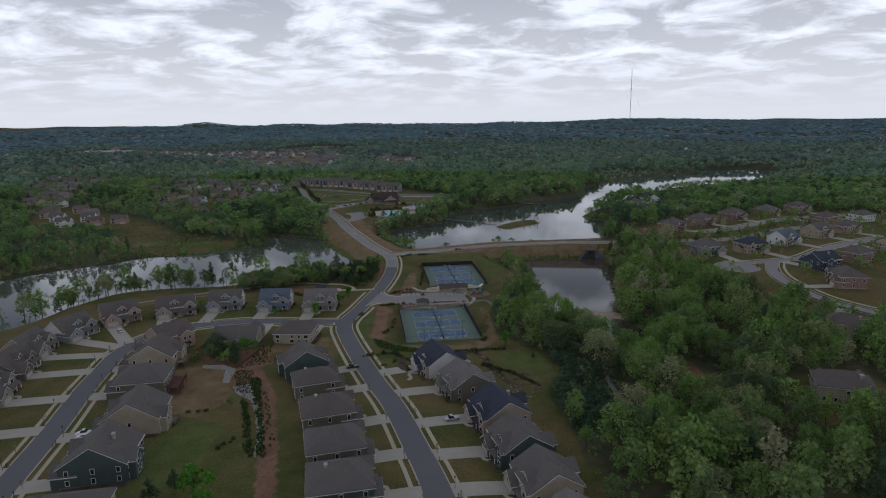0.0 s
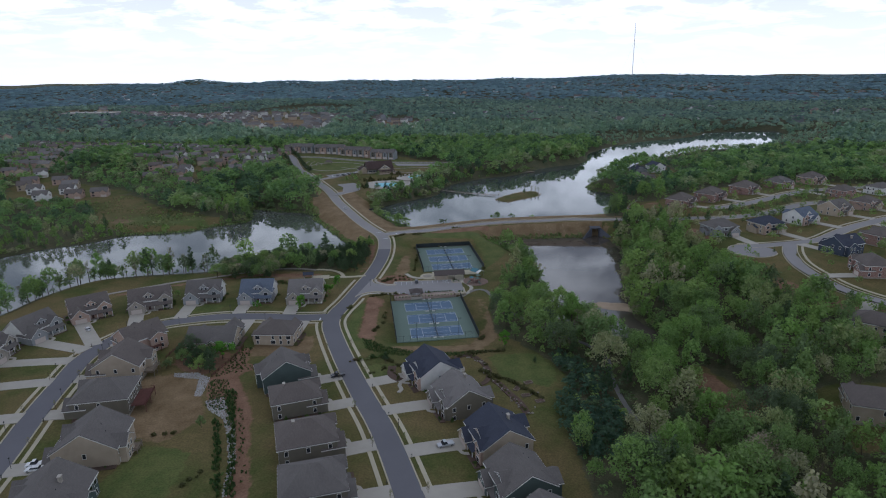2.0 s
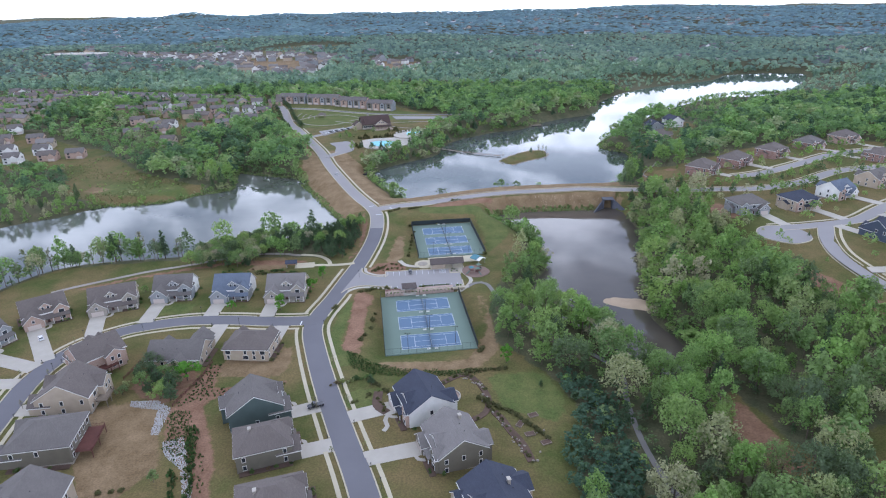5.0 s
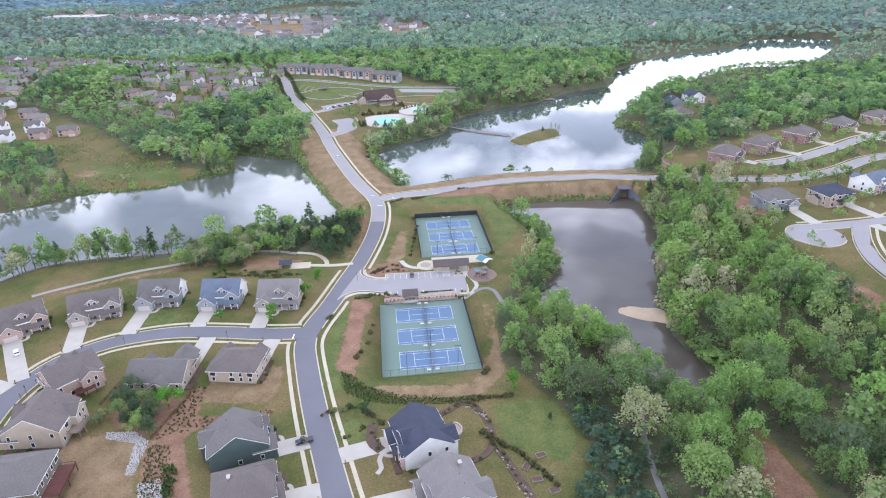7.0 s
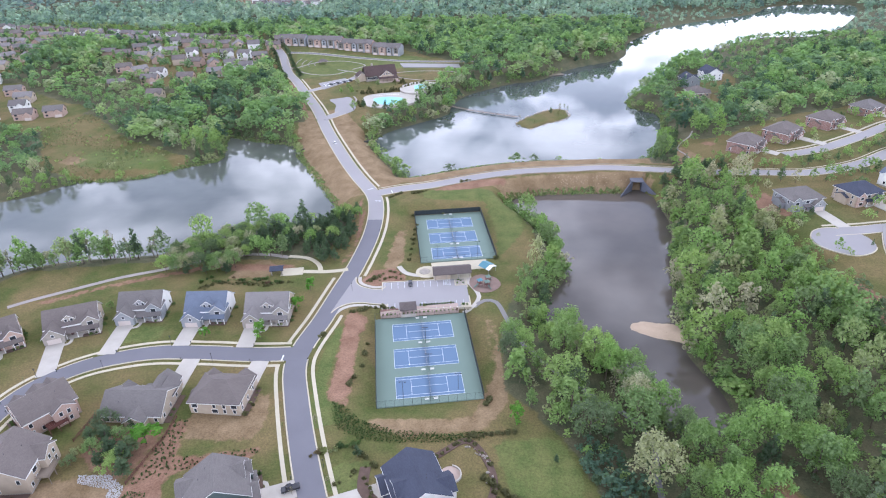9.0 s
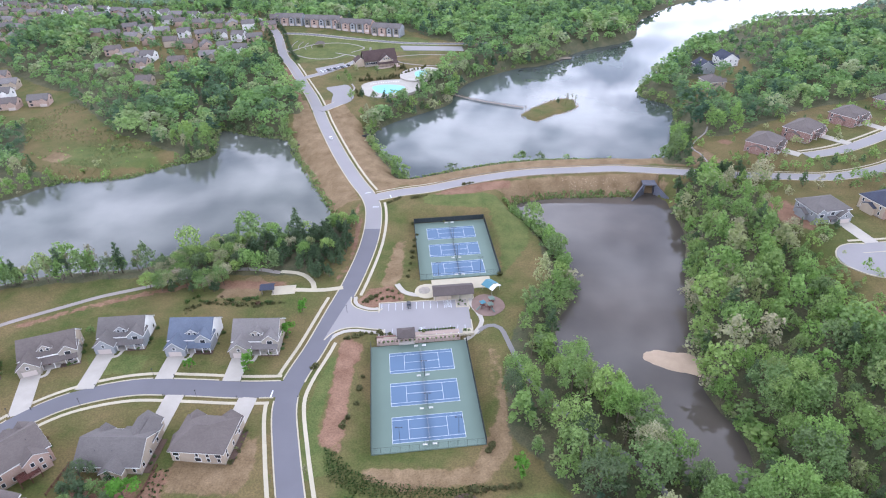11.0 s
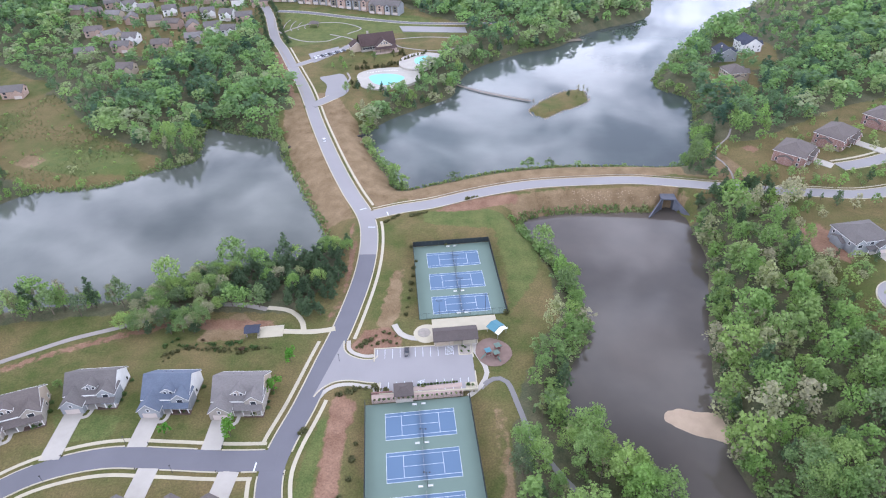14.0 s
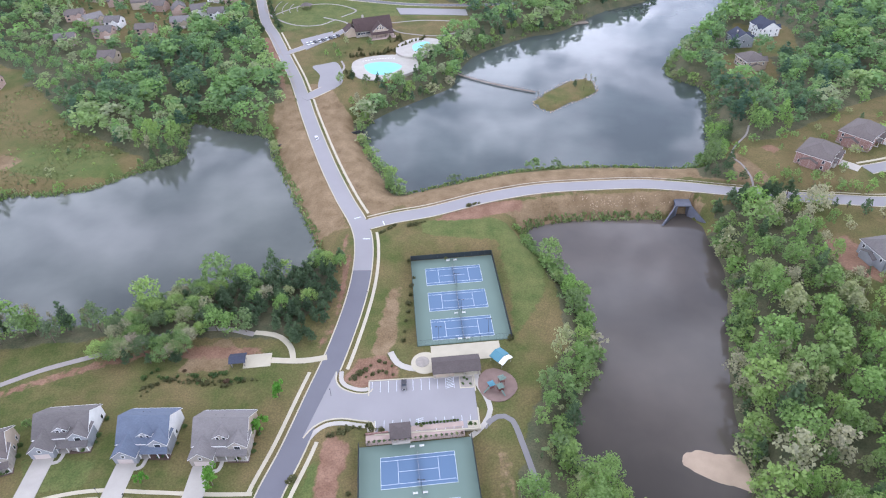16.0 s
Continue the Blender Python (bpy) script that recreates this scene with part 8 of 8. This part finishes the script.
bmesh.ops.recalc_face_normals(bm, faces=bm.faces)
seat = thing("patio", pose(6.2, 246.6, ground_at(6.2, 246.6) + 0.1, 0, 0, -10), "round pale patio with a low curved wall", "patio")
part("paving", rods(((0, 0, -0.8), (0, 0, 0.06), 3.1, 3.1, 28)), M_PAVER, seat)
part("low_wall", bm, M_CONC, seat)
for x, y, a in ((33.2, 236, 20), (31, 226.5, 15), (35.5, 222.6, 20), (28.4, 231.4, 60)):
    bed = thing("raised_bed", pose(x, y, ground_at(x, y), 0, 0, a), "timber-edged raised garden bed filled with earth", "garden bed", "raised beds")
    for q in ((-1.6, 1.6, -1.0, -0.85), (-1.6, 1.6, 0.85, 1.0), (-1.6, -1.45, -0.85, 0.85), (1.45, 1.6, -0.85, 0.85)):
        part("edge", boxed(*q, -0.3, 0.4), M_WOOD, bed)
    part("earth", boxed(-1.45, 1.45, -0.85, 0.85, -0.3, 0.28), M_MULCH, bed)
# red board fence behind the house with the chimney
for a, b in (((-84.1, 267.6), (-84.5, 258)), ((-84.5, 258), (-87.9, 240.5)), ((-111, 267), (-112, 256))):
    n = max(2, int(math.hypot(b[0] - a[0], b[1] - a[1]) / 2.4))
    fe = thing("fence", pose(0, 0, 0), "red-brown timber rail fence round a garden", "fence", "garden fences")
    P = [(a[0] + (b[0] - a[0]) * k / n, a[1] + (b[1] - a[1]) * k / n) for k in range(n + 1)]
    Z = [ground_at(*p) for p in P]
    for k in range(n + 1):
        part("post", boxed(P[k][0] - 0.08, P[k][0] + 0.08, P[k][1] - 0.08, P[k][1] + 0.08, Z[k] - 0.3, Z[k] + 1.35), M_DECK, fe)
        if k < n:
            for hz_ in (0.35, 0.75, 1.15):
                part("rail", rods(((P[k][0], P[k][1], Z[k] + hz_), (P[k + 1][0], P[k + 1][1], Z[k + 1] + hz_), 0.08, 0.08, 4)), M_DECK, fe)
# stones along the garden beds
r = random.Random(9)
bm = bmesh.new()
for _ in range(52):
    t = r.random()
    line = ((20.5, 238), (25.2, 228), (30, 214), (36, 232)) if r.random() < 0.6 else ((12, 258), (16, 254), (18.5, 247), (18, 240))
    i = r.randrange(3)
    x = line[i][0] + (line[i + 1][0] - line[i][0]) * t + r.uniform(-1.5, 1.5)
    y = line[i][1] + (line[i + 1][1] - line[i][1]) * t + r.uniform(-1.5, 1.5)
    s = r.uniform(0.25, 0.7)
    bmesh.ops.create_icosphere(bm, subdivisions=1, radius=1.0, matrix=Matrix.LocRotScale((x, y, ground_at(x, y) + 0.1), Euler((r.uniform(0, 6), r.uniform(0, 6), 0)), (s, s * 0.8, s * 0.6)))
tagged(part("garden_stones", bm, M_STONE), "pale stones edging the garden beds", "stones", kind="stuff")

# homes scattered through the far woods, and the new estate on its cleared land
def distant_homes(name, spots_, seed, label):
    r = np.random.RandomState(seed)
    vs, fs, mats = [], [], []
    for k, (x, y, turn, big) in enumerate(spots_):
        z, c, s = ground_at(x, y), math.cos(turn), math.sin(turn)
        w, q, hgt = big * r.uniform(6, 8.5), big * r.uniform(4.2, 6), big * r.uniform(5, 7.5)
        wall = r.randint(3)
        for u0, v0, w_, q_, h_ in ((0, 0, w, q, hgt), (w * 0.45, -q, q * 0.5, q * 0.6, hgt * 0.95)):
            b, e = len(vs), 0.6
            turned = u0 > 0
            def at(u, v, h):
                if turned:
                    u, v = v, u
                return (x + c * (u0 + u) - s * (v0 + v), y + s * (u0 + u) + c * (v0 + v), z + h)
            pk = h_ + q_ * 0.62
            vs += [at(u, v, h) for u, v, h in ((-w_, -q_, -3), (w_, -q_, -3), (w_, q_, -3), (-w_, q_, -3), (-w_, -q_, h_), (w_, -q_, h_), (w_, q_, h_), (-w_, q_, h_), (-w_, 0, pk), (w_, 0, pk))]
            vs += [at(u, v, h) for u, v, h in ((-w_ - e, -q_ - e, h_ - 0.2), (w_ + e, -q_ - e, h_ - 0.2), (w_ + e, 0, pk + 0.3), (-w_ - e, 0, pk + 0.3), (w_ + e, q_ + e, h_ - 0.2), (-w_ - e, q_ + e, h_ - 0.2))]
            fs += [tuple(b + i for i in f) for f in ((0, 1, 5, 4), (1, 2, 6, 9, 5), (2, 3, 7, 6), (3, 0, 4, 8, 7), (10, 11, 12, 13), (13, 12, 14, 15))]
            mats += [wall] * 4 + [3 + k % 2] * 2
    me = bpy.data.meshes.new(name)
    me.from_pydata(vs, [], fs)
    for m_ in (M_WALL["tan"], M_WALL["white"], M_WALL["grey"], M_ROOF[4], M_ROOF[2]):
        me.materials.append(m_)
    me.polygons.foreach_set("material_index", np.array(mats, np.int32))
    tagged(new(name, me), label, "houses", kind="stuff")


r = np.random.RandomState(77)
spots_ = []
for k in range(300):
    d, a = r.uniform(1250, 3600), r.uniform(-0.68, 0.68)
    x, y = d * math.sin(a), d * math.cos(a)
    if not (afloat(np.array([x]), np.array([y]), 40)[0] or not woods_at(np.array([x]), np.array([y]))[0]):
        spots_.append((x, y, r.rand() * 6.3, r.uniform(1.2, 1.6)))
distant_homes("distant_homes", spots_, 5, "pale rooftops scattered amid distant woods")
xs, ys = scatter(-800, -200, 1140, 1650, 27, 78)
okm = within(xs, ys, [(-780, 1600), (-500, 1640), (-230, 1480), (-220, 1150), (-330, 1180), (-420, 1330), (-600, 1430), (-760, 1500)]) & ~within(xs, ys, [(-420, 1470), (-310, 1440), (-290, 1290), (-380, 1300)])
distant_homes("estate_homes", [(x, y, 0.2 + 1.57 * r.randint(4), 1.15) for x, y in zip(xs[okm], ys[okm])], 6, "close rows of pale new houses on a cleared estate")
xs, ys = scatter(-170, -20, 1200, 1430, 36, 79)
okm = within(xs, ys, [(-160, 1400), (-60, 1420), (-30, 1250), (-110, 1200)])
distant_homes("far_hamlet", [(x, y, r.rand() * 6, 1.0) for x, y in zip(xs[okm], ys[okm])], 7, "few pale houses in a far clearing")

# trees hiding the dam road and the verge between the two eastern streets
vx, vy = [], []
for line, lo, hi, offs in ((DAM, 128, 330, (7.5, -7.5, 11, -11.5)), (UPPER, 196, 400, (-8.5, -13))):
    cut = line[(line[:, 0] > lo) & (line[:, 0] < hi)]
    n = sides_of(cut)
    for o in offs:
        for i in range(0, len(cut), 2):
            if r.rand() < (0.8 if cut[i, 0] < 190 else 0.42):
                q = cut[i] + n[i] * (o + r.uniform(-1.5, 1.5))
                vx.append(q[0]), vy.append(q[1])
vx, vy = np.array(vx), np.array(vy)
ok = (road_gap(vx, vy) > 2.5) & off_houses(vx, vy, 9.5) & ~afloat(vx, vy, 1)
wood_block("verge_trees", vx[ok], vy[ok], 9, 3, 140, 0.55, 4, 16, "trees and bushes along the verge of the dam road", 1.25, True, pine=0.3)

# stones round the island's edge and along its beach
ring_ = np.vstack([ISLAND, ISLAND[:1]])
bm = bmesh.new()
for i in range(len(ring_) - 1):
    for k in range(5):
        t = r.rand()
        p = ring_[i] * (1 - t) + ring_[i + 1] * t + r.normal(size=2) * 0.55
        s = r.uniform(0.15, 0.55)
        bmesh.ops.create_icosphere(bm, subdivisions=1, radius=1.0, matrix=Matrix.LocRotScale((p[0], p[1], -0.15), Euler((r.rand() * 6, r.rand() * 6, 0)), (s, s * 0.8, s * 0.6)))
tagged(part("island_stones", bm, M_SAND), "pale stones rimming the island", "stones", kind="stuff")

for pts in ([(-31, 353), (-28, 358), (-24, 361), (-19, 360)], [(-34, 332), (-29, 333), (-25, 331)], [(-27, 354), (-22, 357), (-18, 356)]):
    for p in curve_through(pts, step=1.8):
        shrub(p[0] + rng.uniform(-0.6, 0.6), p[1] + rng.uniform(-0.6, 0.6), rng.uniform(0.6, 1.3), label="shrub in the bed by the car park")
# pale stones scattered over the dam's grassy face
r = random.Random(19)
bm = bmesh.new()
for _ in range(150):
    x = r.choice((66, 74, 80, 90, 97, 104)) + r.gauss(0, 2.6)
    y = r.uniform(461.5, 467.0)
    s = r.uniform(0.12, 0.38)
    bmesh.ops.create_icosphere(bm, subdivisions=1, radius=1.0, matrix=Matrix.LocRotScale((x, y, ground_at(x, y) + 0.08), Euler((r.uniform(0, 6), r.uniform(0, 6), 0)), (s, s * 0.8, s * 0.6)))
tagged(part("bank_stones", bm, M_SAND), "pale stones scattered on the dam's grassy face", "stones", kind="stuff")
# front walks curving from drive to door
for h in HOMES[:31]:
    m = homed(h)
    w, d, side = h[3], h[4], h[9]
    gx_, out = side * (w / 2 - 3.4), garage_out(h)
    px_ = gx_ - side * 5.6
    pts = [tuple((m @ Vector(q)).xy) for q in ((gx_ - side * 3.1, -d / 2 - out - 2.0, 0), (gx_ - side * 4.8, -d / 2 - out - 1.7, 0), (px_ + side * 0.1, -d / 2 - out - 0.4, 0), (px_, -d / 2 - 2.0, 0))]
    strip("footpath", curve_through(pts, step=1.0), 0.6, -0.6, 0.15, M_CONC, "curved pale front walk to a house door", "footpath", 0.05)
# kerb round the turning circle
ring_ = np.array([(183 + 13.1 * math.cos(a), 372 + 13.1 * math.sin(a)) for a in np.linspace(radians(70), radians(330), 40)])
strip("kerb", ring_, 0.25, -0.25, 0.12, M_KERB, "pale concrete kerb round the turning circle", "kerb", 0.2)

# mulch beds against the nearer houses
for h in HOMES[:31]:
    m = homed(h)
    w, d, side = h[3], h[4], h[9]
    for u0, u1, v in ((-side * (w / 2 + 0.6), -side * (w / 2 - 6.2), -d / 2 - 2.1), (side * (w / 2 + 1.1), side * (w / 2 + 1.1), None)):
        if v is None:
            ends = [m @ Vector((u0, -d / 2 + 0.5, 0)), m @ Vector((u0, d / 2 - 0.5, 0))]
        else:
            ends = [m @ Vector((u0, v, 0)), m @ Vector((u1, v, 0))]
        line = np.array([tuple(ends[0].lerp(ends[1], t).xy) for t in np.linspace(0, 1, 6)])
        strip("mulch_bed", line, 1.0, -1.0, 0.13, M_MULCH, "dark mulch bed along a house wall", "garden bed", 0.1)

# the shrubs past those that stand singly
vs_, qs_, base = [], [], 0
for me, m in MASSED:
    n = len(me.vertices)
    co = np.empty(n * 3, np.float32)
    me.vertices.foreach_get("co", co)
    vs_.append(co.reshape(-1, 3) @ np.array(m.to_3x3()).T + np.array(m.translation))
    qs_.append(np.arange(n).reshape(-1, 4) + base)
    base += n
tagged(new("shrubs", quick_mesh("shrubs", np.vstack(vs_), np.vstack(qs_), M_SHRUB)), "dark green shrubs of gardens and pool grounds", "shrubs", kind="stuff")
# low trees and thicket before the turning circle
xs, ys = scatter(146, 176, 296, 402, 5.2, 91)
okm = (np.hypot(xs - 183, ys - 372) > 17) & (road_gap(xs, ys) > 4) & off_houses(xs, ys, 11) & (xs < 172)
wood_block("thicket", xs[okm], ys[okm], 7, 3, 150, 0.52, 4, 17, "low trees and thicket below the turning circle", 1.1, True, pine=0.15)
